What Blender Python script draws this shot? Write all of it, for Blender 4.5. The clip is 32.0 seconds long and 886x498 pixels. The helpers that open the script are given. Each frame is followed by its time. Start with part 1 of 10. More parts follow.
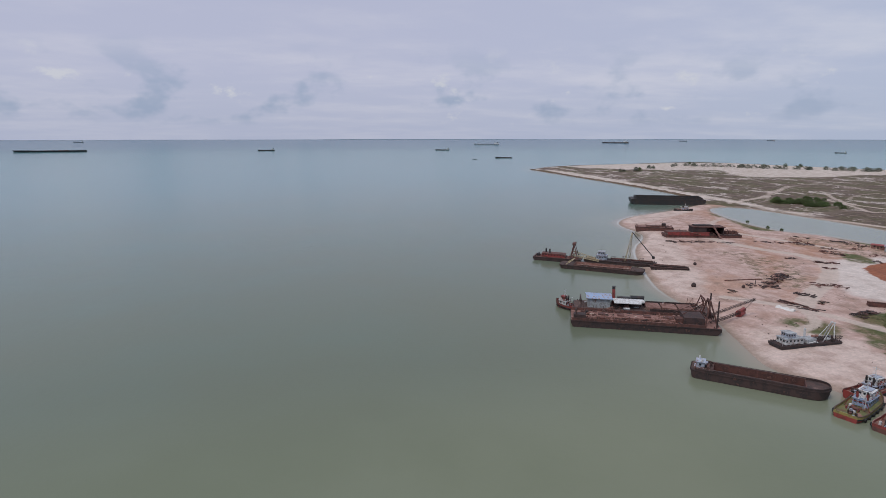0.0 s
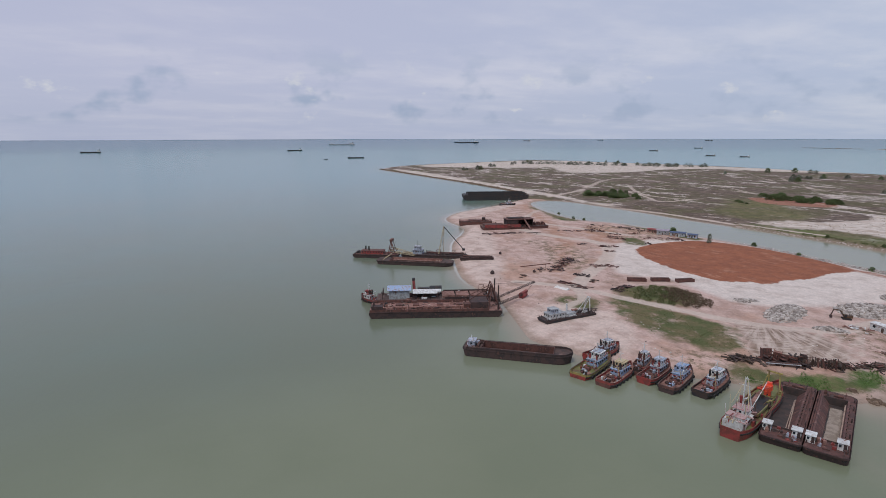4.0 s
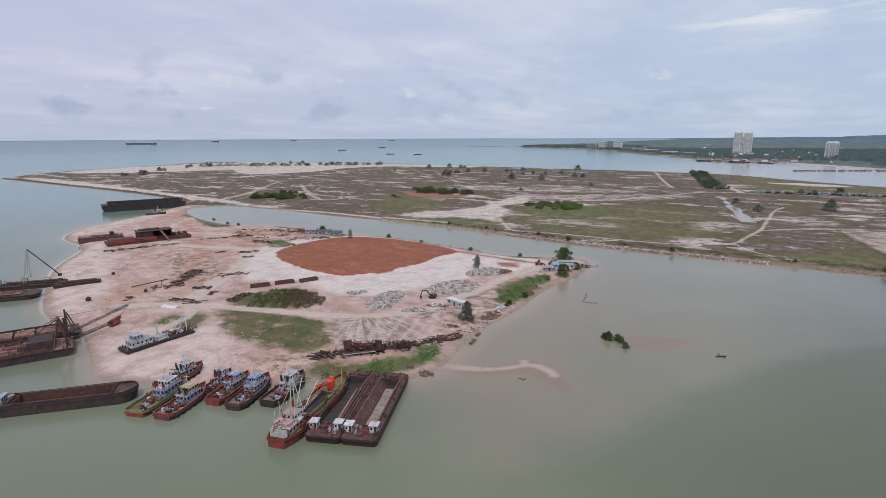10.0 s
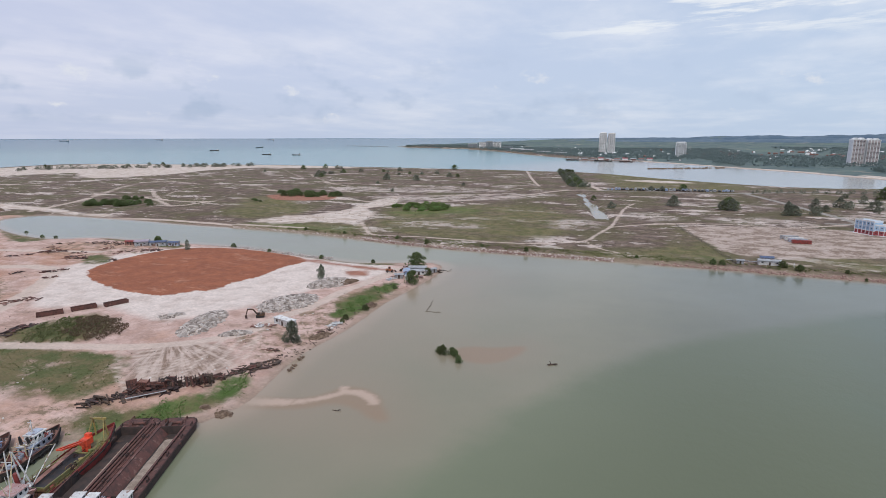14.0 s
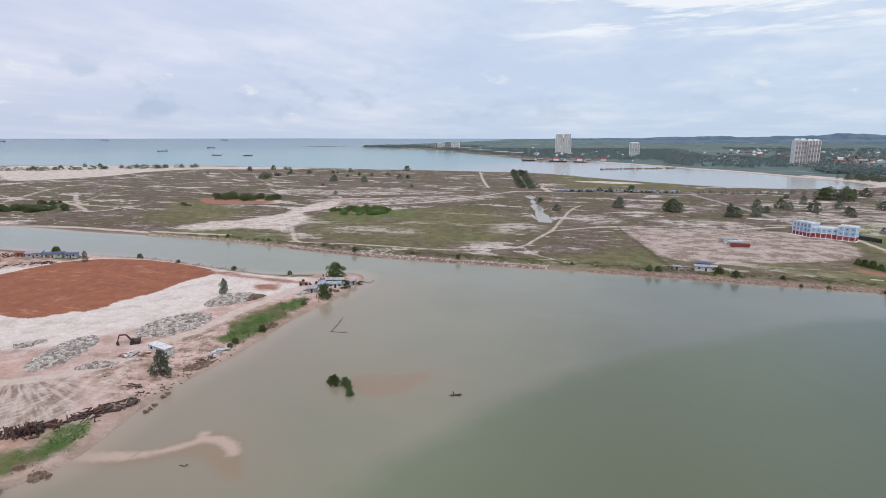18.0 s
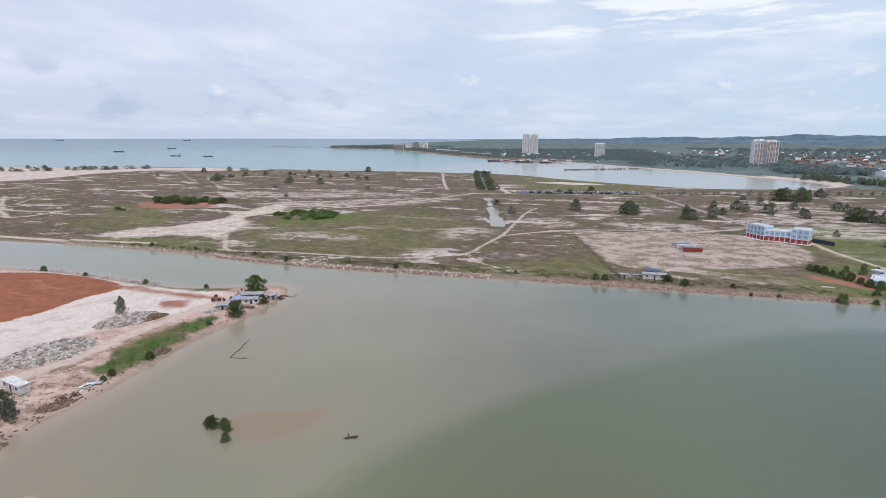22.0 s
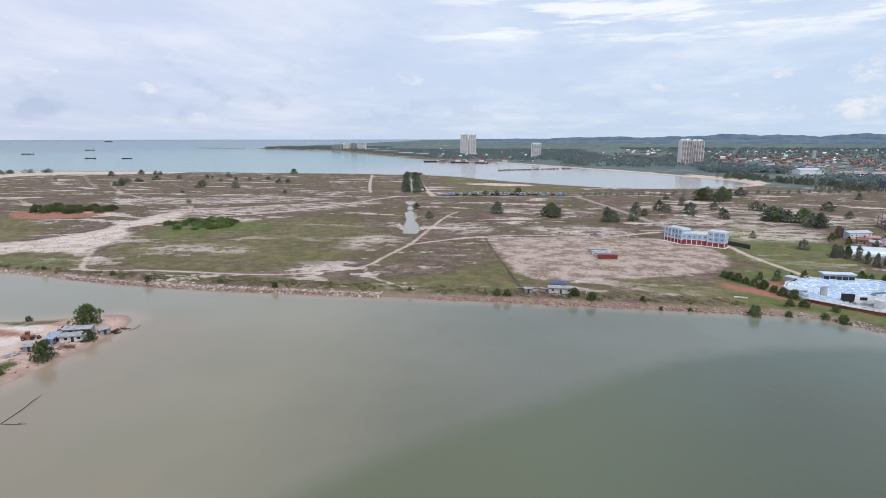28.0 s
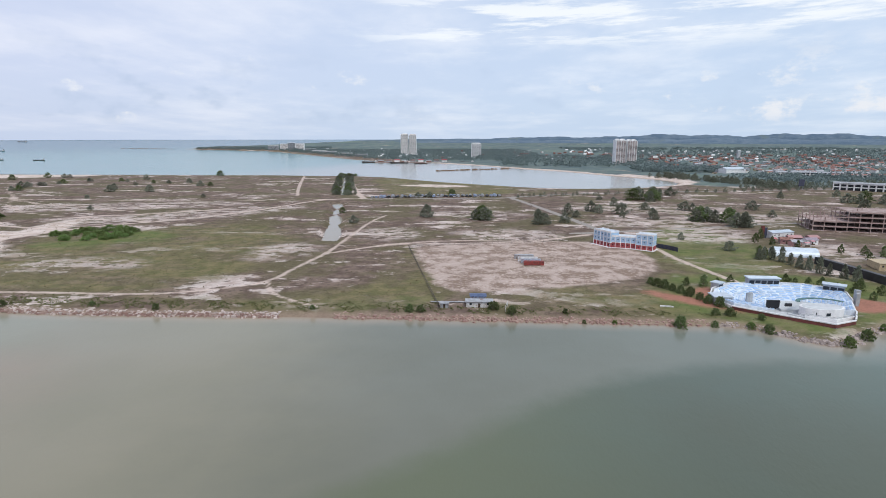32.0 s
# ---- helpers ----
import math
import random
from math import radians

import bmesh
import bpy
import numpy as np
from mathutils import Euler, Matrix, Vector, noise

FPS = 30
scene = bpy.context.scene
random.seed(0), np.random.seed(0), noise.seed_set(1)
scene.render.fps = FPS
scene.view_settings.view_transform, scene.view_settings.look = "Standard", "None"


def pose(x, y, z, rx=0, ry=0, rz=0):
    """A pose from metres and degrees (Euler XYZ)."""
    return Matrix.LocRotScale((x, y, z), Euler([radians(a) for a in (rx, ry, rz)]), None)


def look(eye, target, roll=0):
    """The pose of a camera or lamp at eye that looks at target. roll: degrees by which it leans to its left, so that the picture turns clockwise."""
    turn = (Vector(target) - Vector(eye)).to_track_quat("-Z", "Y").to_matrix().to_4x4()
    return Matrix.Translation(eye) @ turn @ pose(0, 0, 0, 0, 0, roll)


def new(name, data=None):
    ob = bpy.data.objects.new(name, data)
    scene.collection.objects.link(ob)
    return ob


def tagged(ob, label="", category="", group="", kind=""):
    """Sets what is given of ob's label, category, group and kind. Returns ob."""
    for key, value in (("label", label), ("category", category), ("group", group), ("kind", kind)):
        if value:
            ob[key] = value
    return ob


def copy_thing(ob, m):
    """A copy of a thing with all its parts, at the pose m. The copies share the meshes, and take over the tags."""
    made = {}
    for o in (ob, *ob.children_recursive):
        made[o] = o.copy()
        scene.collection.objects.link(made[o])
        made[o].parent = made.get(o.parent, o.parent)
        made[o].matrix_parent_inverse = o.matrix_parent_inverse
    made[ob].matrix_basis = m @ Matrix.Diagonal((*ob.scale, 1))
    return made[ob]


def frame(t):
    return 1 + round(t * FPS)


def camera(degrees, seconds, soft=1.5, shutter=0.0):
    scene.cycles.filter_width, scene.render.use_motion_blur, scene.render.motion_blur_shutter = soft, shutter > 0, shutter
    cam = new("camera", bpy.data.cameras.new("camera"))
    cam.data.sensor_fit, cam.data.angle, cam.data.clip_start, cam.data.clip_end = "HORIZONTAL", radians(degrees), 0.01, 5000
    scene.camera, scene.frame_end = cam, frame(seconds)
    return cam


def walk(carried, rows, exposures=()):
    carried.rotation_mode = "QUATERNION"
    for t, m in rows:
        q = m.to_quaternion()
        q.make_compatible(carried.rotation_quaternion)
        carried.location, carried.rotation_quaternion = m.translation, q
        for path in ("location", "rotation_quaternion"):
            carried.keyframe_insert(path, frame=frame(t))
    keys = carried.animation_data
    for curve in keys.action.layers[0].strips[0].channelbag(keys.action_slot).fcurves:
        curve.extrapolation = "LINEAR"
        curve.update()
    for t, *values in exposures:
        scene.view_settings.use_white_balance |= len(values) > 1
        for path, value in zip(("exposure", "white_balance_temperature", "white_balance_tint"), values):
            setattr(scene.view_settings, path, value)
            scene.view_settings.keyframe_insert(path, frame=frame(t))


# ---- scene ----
# camera: a drone at 80 m that flies slowly ahead and turns to the right
cam = camera(77.75, 32.0, 0.55)
PATH = [
    (0.0, look((0.05, -0.02, 80.02), (-95.40, 22.06, 59.99), -0.03)),
    (0.5, look((2.28, 3.18, 80.03), (-93.05, 25.83, 60.01), -0.02)),
    (1.0, look((4.50, 6.39, 80.03), (-90.29, 31.20, 60.03), -0.02)),
    (1.5, look((6.71, 9.60, 80.04), (-87.52, 36.46, 60.05), -0.02)),
    (2.0, look((8.92, 12.80, 80.06), (-84.46, 42.48, 60.05), -0.02)),
    (2.5, look((11.12, 16.02, 80.07), (-81.07, 49.19, 60.06), -0.04)),
    (3.0, look((13.30, 19.25, 80.08), (-77.64, 55.69, 60.06), -0.06)),
    (3.5, look((15.43, 22.53, 80.10), (-73.84, 62.90, 60.06), -0.07)),
    (4.0, look((17.48, 25.87, 80.11), (-69.59, 70.79, 60.06), -0.09)),
    (4.5, look((19.46, 29.32, 80.13), (-65.69, 77.75, 60.07), -0.10)),
    (6.5, look((27.74, 43.36, 80.19), (-48.77, 104.55, 60.12), -0.12)),
    (7.0, look((29.68, 47.05, 80.20), (-43.71, 111.95, 60.14), -0.13)),
    (7.5, look((31.57, 50.85, 80.21), (-38.60, 119.22, 60.14), -0.15)),
    (8.0, look((33.44, 54.69, 80.20), (-33.64, 126.08, 60.13), -0.17)),
    (8.5, look((35.28, 58.52, 80.19), (-28.72, 132.68, 60.10), -0.19)),
    (9.0, look((37.08, 62.35, 80.18), (-23.59, 139.26, 60.07), -0.20)),
    (9.5, look((38.79, 66.16, 80.16), (-18.11, 145.89, 60.04), -0.20)),
    (10.0, look((40.44, 69.98, 80.14), (-12.47, 152.41, 60.00), -0.20)),
    (10.5, look((42.05, 73.78, 80.12), (-7.81, 158.09, 59.96), -0.19)),
    (11.0, look((43.67, 77.55, 80.10), (-3.60, 163.33, 59.93), -0.17)),
    (11.5, look((45.33, 81.27, 80.09), (0.40, 168.30, 59.90), -0.15)),
    (12.0, look((47.03, 84.97, 80.07), (4.47, 173.19, 59.87), -0.13)),
    (12.5, look((48.73, 88.72, 80.06), (8.34, 177.94, 59.86), -0.11)),
    (13.0, look((50.41, 92.56, 80.05), (11.82, 182.58, 59.84), -0.08)),
    (13.5, look((52.04, 96.48, 80.04), (15.07, 187.17, 59.84), -0.05)),
    (14.0, look((53.64, 100.42, 80.04), (18.26, 191.75, 59.84), -0.03)),
    (14.5, look((55.28, 104.32, 80.04), (21.26, 196.16, 59.85), -0.00)),
    (16.5, look((62.29, 119.85, 80.06), (30.12, 212.36, 59.91), 0.02)),
    (17.0, look((64.04, 123.73, 80.06), (32.54, 216.47, 59.92), 0.03)),
    (17.5, look((65.77, 127.56, 80.07), (35.28, 220.65, 59.92), 0.04)),
    (18.0, look((67.50, 131.33, 80.06), (38.34, 224.83, 59.92), 0.06)),
    (18.5, look((69.23, 135.02, 80.06), (41.40, 228.93, 59.92), 0.08)),
    (19.0, look((70.96, 138.68, 80.05), (44.36, 232.95, 59.92), 0.10)),
    (19.5, look((72.68, 142.36, 80.05), (47.17, 236.93, 59.92), 0.12)),
    (20.0, look((74.39, 146.05, 80.05), (49.62, 240.83, 59.93), 0.13)),
    (20.5, look((76.10, 149.73, 80.04), (51.69, 244.59, 59.94), 0.14)),
    (21.0, look((77.85, 153.36, 80.04), (53.48, 248.24, 59.95), 0.14)),
    (21.5, look((79.62, 156.94, 80.04), (55.23, 251.81, 59.96), 0.14)),
    (22.0, look((81.40, 160.48, 80.04), (57.00, 255.36, 59.97), 0.12)),
    (22.5, look((83.17, 164.00, 80.04), (58.98, 258.94, 59.97), 0.10)),
    (23.0, look((84.95, 167.50, 80.03), (61.08, 262.52, 59.97), 0.07)),
    (23.5, look((86.74, 170.97, 80.03), (63.48, 266.13, 59.96), 0.04)),
    (24.0, look((88.57, 174.40, 80.02), (66.14, 269.77, 59.96), 0.02)),
    (24.5, look((90.43, 177.81, 80.00), (68.84, 273.37, 59.94), -0.01)),
    (25.0, look((92.30, 181.22, 79.97), (71.63, 276.99, 59.92), -0.02)),
    (25.5, look((94.19, 184.75, 79.93), (74.49, 280.72, 59.90), -0.03)),
    (27.5, look((101.89, 200.10, 79.76), (85.88, 296.76, 59.76), -0.02)),
    (28.0, look((103.66, 203.62, 79.72), (88.70, 300.45, 59.72), -0.01)),
    (28.5, look((105.39, 206.92, 79.69), (91.71, 303.94, 59.68), 0.02)),
    (29.0, look((107.13, 210.19, 79.66), (94.87, 307.40, 59.64), 0.05)),
    (29.5, look((108.86, 213.53, 79.64), (98.05, 310.91, 59.62), 0.07)),
    (30.0, look((110.59, 217.02, 79.62), (101.16, 314.54, 59.60), 0.08)),
    (30.5, look((112.35, 220.70, 79.61), (104.19, 318.33, 59.58), 0.08)),
    (31.0, look((114.15, 224.56, 79.60), (107.09, 322.28, 59.58), 0.06)),
    (31.5, look((116.02, 228.55, 79.59), (109.88, 326.33, 59.58), 0.03)),
    (32.0, look((117.94, 232.64, 79.58), (112.67, 330.48, 59.59), -0.00)),
]
EXPOSURE = [(0.0, -0.20, 6380, 10), (4.0, -0.17, 6360, 10), (9.0, -0.04, 6340, 10), (13.0, 0.11, 6400, 9), (19.0, 0.25, 6440, 8), (32.0, 0.32, 6420, 8)]
walk(cam, PATH, EXPOSURE)

# ---- plan: heights over the water, and how the far distance is drawn in ----
EYE = (60.0, 120.0, 80.0)
NEAR, REACH, HORIZON = 2500.0, 2400.0, 17500.0


def away(x, y, z=0.0):
    """Beyond NEAR the distance is drawn in towards the eye, so that the open sea ends within view at its true height."""
    dx, dy, dz = x - EYE[0], y - EYE[1], z - EYE[2]
    d = np.maximum(np.hypot(dx, dy), 1.0)
    k = np.where(d > NEAR, (NEAR + REACH * (1 - 1 / (1 + np.maximum(d - NEAR, 0) / REACH))) / d, 1.0)
    return EYE[0] + dx * k, EYE[1] + dy * k, EYE[2] + dz * k


def away_pose(x, y, z=0.0, turn=0.0, size=1.0):
    d = math.hypot(x - EYE[0], y - EYE[1])
    px, py, pz = (float(v) for v in away(np.float64(x), np.float64(y), np.float64(z)))
    k = math.hypot(px - EYE[0], py - EYE[1]) / d
    return pose(px, py, pz, 0, 0, turn) @ Matrix.Diagonal((k * size, k * size, k * size, 1))


# ---- world, sun ----
SUN_HIGH, SUN_TURN = 58.0, 150.0
world = bpy.data.worlds.new("overcast_sky")
scene.world = world
world.use_nodes = True


def link(tree, a, b):
    tree.links.new(a, b)


def node(tree, kind, inputs=None):
    n = tree.nodes.new(kind)
    for k, v in (inputs or {}).items():
        if isinstance(v, bpy.types.NodeSocket):
            tree.links.new(v, n.inputs[k])
        else:
            n.inputs[k].default_value = v
    return n


def math_node(tree, op, a, b=0.0, c=0.0, clamp=False):
    n = tree.nodes.new("ShaderNodeMath")
    n.operation, n.use_clamp = op, clamp
    for i, v in enumerate((a, b, c)):
        if isinstance(v, bpy.types.NodeSocket):
            tree.links.new(v, n.inputs[i])
        else:
            n.inputs[i].default_value = v
    return n.outputs[0]


def mix_node(tree, fac, a, b, blend="MIX"):
    n = tree.nodes.new("ShaderNodeMix")
    n.data_type, n.blend_type = "RGBA", blend
    for i, v in ((0, fac), (6, a), (7, b)):
        if isinstance(v, bpy.types.NodeSocket):
            tree.links.new(v, n.inputs[i])
        else:
            n.inputs[i].default_value = (*v, 1) if isinstance(v, tuple) and len(v) == 3 else v
    return n.outputs[2]


def ramp_node(tree, value, lo, hi):
    """0 below lo, 1 above hi, smooth between."""
    n = tree.nodes.new("ShaderNodeMapRange")
    n.interpolation_type = "SMOOTHSTEP"
    for i, v in enumerate((value, lo, hi, 0.0, 1.0)):
        if isinstance(v, bpy.types.NodeSocket):
            tree.links.new(v, n.inputs[i])
        else:
            n.inputs[i].default_value = v
    return n.outputs[0]


def noise_node(tree, coords, scale, detail=4.0, rough=0.55, kind="ShaderNodeTexNoise"):
    n = node(tree, kind, {"Vector": coords, "Scale": scale, "Detail": detail, "Roughness": rough})
    return n.outputs["Fac"]


def attribute_node(tree, key):
    n = tree.nodes.new("ShaderNodeAttribute")
    n.attribute_name, n.attribute_type = key, "GEOMETRY"
    return n.outputs["Fac"]


def build_world():
    t = world.node_tree
    t.nodes.clear()
    out = t.nodes.new("ShaderNodeOutputWorld")
    sky = t.nodes.new("ShaderNodeTexSky")
    sky.sky_type, sky.sun_disc, sky.dust_density = "NISHITA", False, 2.0
    sky.sun_elevation, sky.sun_rotation = radians(SUN_HIGH), radians(SUN_TURN)
    back = node(t, "ShaderNodeBackground", {"Color": sky.outputs[0], "Strength": 0.06})
    # layered cloud: the direction laid onto a flat layer overhead, so that the streaks draw together towards the horizon
    way = t.nodes.new("ShaderNodeTexCoord").outputs["Generated"]
    xyz = node(t, "ShaderNodeSeparateXYZ", {"Vector": way})
    up = math_node(t, "MAXIMUM", xyz.outputs[2], 0.0)
    low = math_node(t, "ADD", up, 0.10)
    flat = node(t, "ShaderNodeCombineXYZ", {"X": math_node(t, "DIVIDE", xyz.outputs[0], low), "Y": math_node(t, "DIVIDE", xyz.outputs[1], low)}).outputs[0]
    lean = node(t, "ShaderNodeMapping", {"Vector": flat, "Rotation": (0, 0, 0.35), "Scale": (1.0, 0.7, 1.0)}).outputs[0]
    sheets = noise_node(t, lean, 0.5, 6.0, 0.55)
    fine = noise_node(t, lean, 1.5, 7.0, 0.58)
    veil = math_node(t, "ADD", math_node(t, "MULTIPLY", sheets, 0.7), math_node(t, "MULTIPLY", fine, 0.45))
    high = ramp_node(t, veil, 0.50, 0.76)
    # eastwards the cover thins and brightens
    east = ramp_node(t, math_node(t, "ARCTAN2", xyz.outputs[0], xyz.outputs[1]), -1.6, 0.6)
    # small heaped clouds low over the sea
    heap_at = node(t, "ShaderNodeCombineXYZ", {"X": math_node(t, "ARCTAN2", xyz.outputs[0], xyz.outputs[1]), "Y": math_node(t, "MULTIPLY", xyz.outputs[2], 1.6)}).outputs[0]
    heap = noise_node(t, heap_at, 11.0, 6.0, 0.6)
    band = math_node(t, "MULTIPLY", ramp_node(t, xyz.outputs[2], 0.01, 0.04), math_node(t, "SUBTRACT", 1.0, ramp_node(t, xyz.outputs[2], 0.06, 0.17)))
    heaps = math_node(t, "MULTIPLY", ramp_node(t, math_node(t, "MULTIPLY_ADD", ramp_node(t, math_node(t, "ARCTAN2", xyz.outputs[0], xyz.outputs[1]), 0.15, 0.6), 0.10, heap), 0.60, 0.72), band)
    shade = math_node(t, "MULTIPLY", math_node(t, "MULTIPLY", ramp_node(t, noise_node(t, heap_at, 8.0, 4.0), 0.52, 0.66), band), math_node(t, "MULTIPLY_ADD", east, -0.85, 1.0))
    grey = mix_node(t, east, (0.585, 0.605, 0.775), (0.52, 0.62, 0.79))
    pale = mix_node(t, east, (0.705, 0.705, 0.83), (0.74, 0.785, 0.88))
    cloud = mix_node(t, high, grey, pale)
    # a greyer, bluer layer down towards the horizon
    low_layer = math_node(t, "SUBTRACT", 1.0, ramp_node(t, math_node(t, "MULTIPLY_ADD", sheets, 0.10, xyz.outputs[2]), 0.03, 0.17))
    cloud = mix_node(t, math_node(t, "MULTIPLY", low_layer, 0.55), cloud, mix_node(t, east, (0.50, 0.56, 0.72), (0.52, 0.63, 0.78)))
    cloud = mix_node(t, math_node(t, "MULTIPLY", shade, 0.75), cloud, (0.36, 0.45, 0.62))
    cloud = mix_node(t, math_node(t, "MULTIPLY", heaps, 0.9), cloud, (0.77, 0.775, 0.82))
    # a bank of bright torn cloud in the north-east
    bank = math_node(t, "MULTIPLY", ramp_node(t, xyz.outputs[2], 0.125, 0.175), math_node(t, "SUBTRACT", 1.0, ramp_node(t, xyz.outputs[2], 0.20, 0.26)))
    bank = math_node(t, "MULTIPLY", bank, ramp_node(t, math_node(t, "ARCTAN2", xyz.outputs[0], xyz.outputs[1]), -0.28, -0.04))
    torn = ramp_node(t, noise_node(t, node(t, "ShaderNodeMapping", {"Vector": heap_at, "Scale": (2.2, 11.0, 1.0), "Rotation": (0, 0, -0.06)}).outputs[0], 1.6, 7.0, 0.62), 0.475, 0.59)
    cloud = mix_node(t, math_node(t, "MULTIPLY", torn, bank), cloud, (0.84, 0.86, 0.90))
    cover = node(t, "ShaderNodeBackground", {"Color": cloud, "Strength": 1.0})
    both = node(t, "ShaderNodeMixShader", {0: 0.86, 1: back.outputs[0], 2: cover.outputs[0]})
    link(t, both.outputs[0], out.inputs[0])


build_world()
sun = new("sun", bpy.data.lights.new("sun", "SUN"))
sun.data.energy, sun.data.angle, sun.data.color = 1.7, radians(14), (1.0, 0.95, 0.88)
sun.matrix_world = look((0, 0, 500), (-math.sin(radians(SUN_TURN)) * 500 / math.tan(radians(SUN_HIGH)), -math.cos(radians(SUN_TURN)) * 500 / math.tan(radians(SUN_HIGH)), 0))


# ---- materials ----
def fresh(name):
    m = bpy.data.materials.new(name)
    m.use_nodes = True
    t = m.node_tree
    return m, t, t.nodes["Principled BSDF"]


def place(t):
    return t.nodes.new("ShaderNodeNewGeometry").outputs["Position"]


def surface(name, base, other=None, rough=0.7, metal=0.0, scale=0.6, lo=0.42, hi=0.62, stain=None, stain_at=(0.58, 0.7), stain_scale=0.25, bump=0.15, spread=0.12):
    """A worn surface: two colours in patches, stains, grain and relief, a little different from piece to piece."""
    m, t, b = fresh(name)
    p = place(t)
    other = other or tuple(c * 0.72 for c in base)
    patch = ramp_node(t, noise_node(t, p, scale, 6.0, 0.6), lo, hi)
    col = mix_node(t, patch, base, other)
    if stain:
        col = mix_node(t, ramp_node(t, noise_node(t, p, stain_scale, 7.0, 0.65), *stain_at), col, stain)
    grain = noise_node(t, p, scale * 9, 3.0)
    rand = t.nodes.new("ShaderNodeObjectInfo").outputs["Random"]
    value = math_node(t, "ADD", math_node(t, "MULTIPLY", grain, 0.35), math_node(t, "MULTIPLY_ADD", rand, spread * 2, 0.83 - spread))
    hsv = node(t, "ShaderNodeHueSaturation", {"Color": col, "Value": value})
    link(t, hsv.outputs[0], b.inputs["Base Color"])
    b.inputs["Roughness"].default_value, b.inputs["Metallic"].default_value = rough, metal
    if bump:
        bm = node(t, "ShaderNodeBump", {"Height": grain, "Strength": bump, "Distance": 0.1})
        link(t, bm.outputs[0], b.inputs["Normal"])
    return m


RUST = surface("rusty_steel", (0.132, 0.056, 0.045), (0.070, 0.036, 0.032), 0.85, 0.0, 0.5, stain=(0.215, 0.105, 0.080), stain_scale=0.5)
DARK_RUST = surface("dark_rusty_steel", (0.060, 0.034, 0.031), (0.030, 0.022, 0.022), 0.8, 0.0, 0.4, stain=(0.150, 0.066, 0.050), stain_scale=0.4)
PALE_RUST = surface("rust_washed_deck", (0.26, 0.140, 0.115), (0.160, 0.074, 0.058), 0.9, 0.0, 0.5, stain=(0.40, 0.31, 0.26), stain_scale=0.3)
BLACK_STEEL = surface("black_painted_steel", (0.022, 0.022, 0.025), (0.05, 0.032, 0.027), 0.6, 0.0, 0.5)
WHITE_PAINT = surface("weathered_white_paint", (0.60, 0.60, 0.60), (0.46, 0.44, 0.43), 0.55, 0.0, 0.8, stain=(0.25, 0.13, 0.09), stain_at=(0.55, 0.68), stain_scale=0.9)
RED_PAINT = surface("weathered_red_paint", (0.27, 0.045, 0.040), (0.15, 0.038, 0.032), 0.55, 0.0, 0.6, stain=(0.10, 0.045, 0.03))
ORANGE_PAINT = surface("orange_red_machine_paint", (0.62, 0.07, 0.03), (0.45, 0.06, 0.03), 0.5, 0.0, 0.8)
BLUE_PAINT = surface("pale_blue_paint", (0.24, 0.33, 0.50), (0.36, 0.38, 0.44), 0.55, 0.0, 0.8, stain=(0.20, 0.10, 0.085), stain_at=(0.52, 0.64), stain_scale=0.8)
SKY_PAINT = surface("grey_blue_paint", (0.36, 0.40, 0.48), (0.27, 0.28, 0.33), 0.55, 0.0, 0.8, stain=(0.22, 0.11, 0.095), stain_at=(0.51, 0.63), stain_scale=0.8)
YELLOW_PAINT = surface("worn_yellow_paint", (0.30, 0.235, 0.075), (0.17, 0.14, 0.06), 0.65, 0.0, 0.6, stain=(0.13, 0.07, 0.035))
GREEN_PAINT = surface("worn_green_deck_paint", (0.13, 0.145, 0.055), (0.22, 0.18, 0.07), 0.7, 0.0, 0.5, stain=(0.15, 0.075, 0.045), stain_at=(0.50, 0.62))
BUFF_PAINT = surface("buff_paint", (0.50, 0.40, 0.25), (0.40, 0.32, 0.20), 0.6)
DECK_RUST = surface("grimy_brown_deck", (0.098, 0.058, 0.050), (0.058, 0.039, 0.037), 0.9, 0.0, 0.35, stain=(0.20, 0.125, 0.105), stain_at=(0.54, 0.70), stain_scale=0.6)
RUBBER = surface("black_rubber", (0.020, 0.020, 0.021), (0.035, 0.033, 0.032), 0.85)
GLASS = surface("dark_window_glass", (0.020, 0.026, 0.032), (0.030, 0.036, 0.042), 0.12, 0.0, 0.3, bump=0.0)
TIMBER = surface("old_dark_timber", (0.085, 0.055, 0.040), (0.045, 0.032, 0.027), 0.9, 0.0, 0.8, stain=(0.17, 0.12, 0.09), spread=0.3)
ZINC = surface("grey_zinc_roof", (0.36, 0.37, 0.39), (0.27, 0.27, 0.28), 0.5, 0.2, 0.5, stain=(0.20, 0.12, 0.09), stain_scale=0.4)


# ---- the ground: one sheet of land and sea bed, and the water over it ----
# coastline of the yard, the plain, the bay behind it and the far headland, as one outline
COAST_YARD = [(-565, 440), (-539, 400), (-522, 366), (-508, 334), (-493, 305), (-470, 281), (-444, 268), (-405, 266), (-379, 250), (-358, 230), (-330, 212), (-296, 196), (-257, 178), (-232, 172), (-205, 172), (-180, 163), (-162, 156), (-150, 152), (-138, 158), (-127, 160), (-114, 167), (-107, 173), (-99, 179), (-92, 186), (-84, 192), (-74, 200), (-62, 208), (-60, 216), (-58, 222), (-60.5, 236), (-63.5, 248), (-65.5, 262), (-64.5, 273), (-63.5, 287), (-63.5, 301), (-65, 316), (-65.5, 333), (-63.5, 355), (-62.5, 375), (-62.5, 390), (-64.5, 402)]
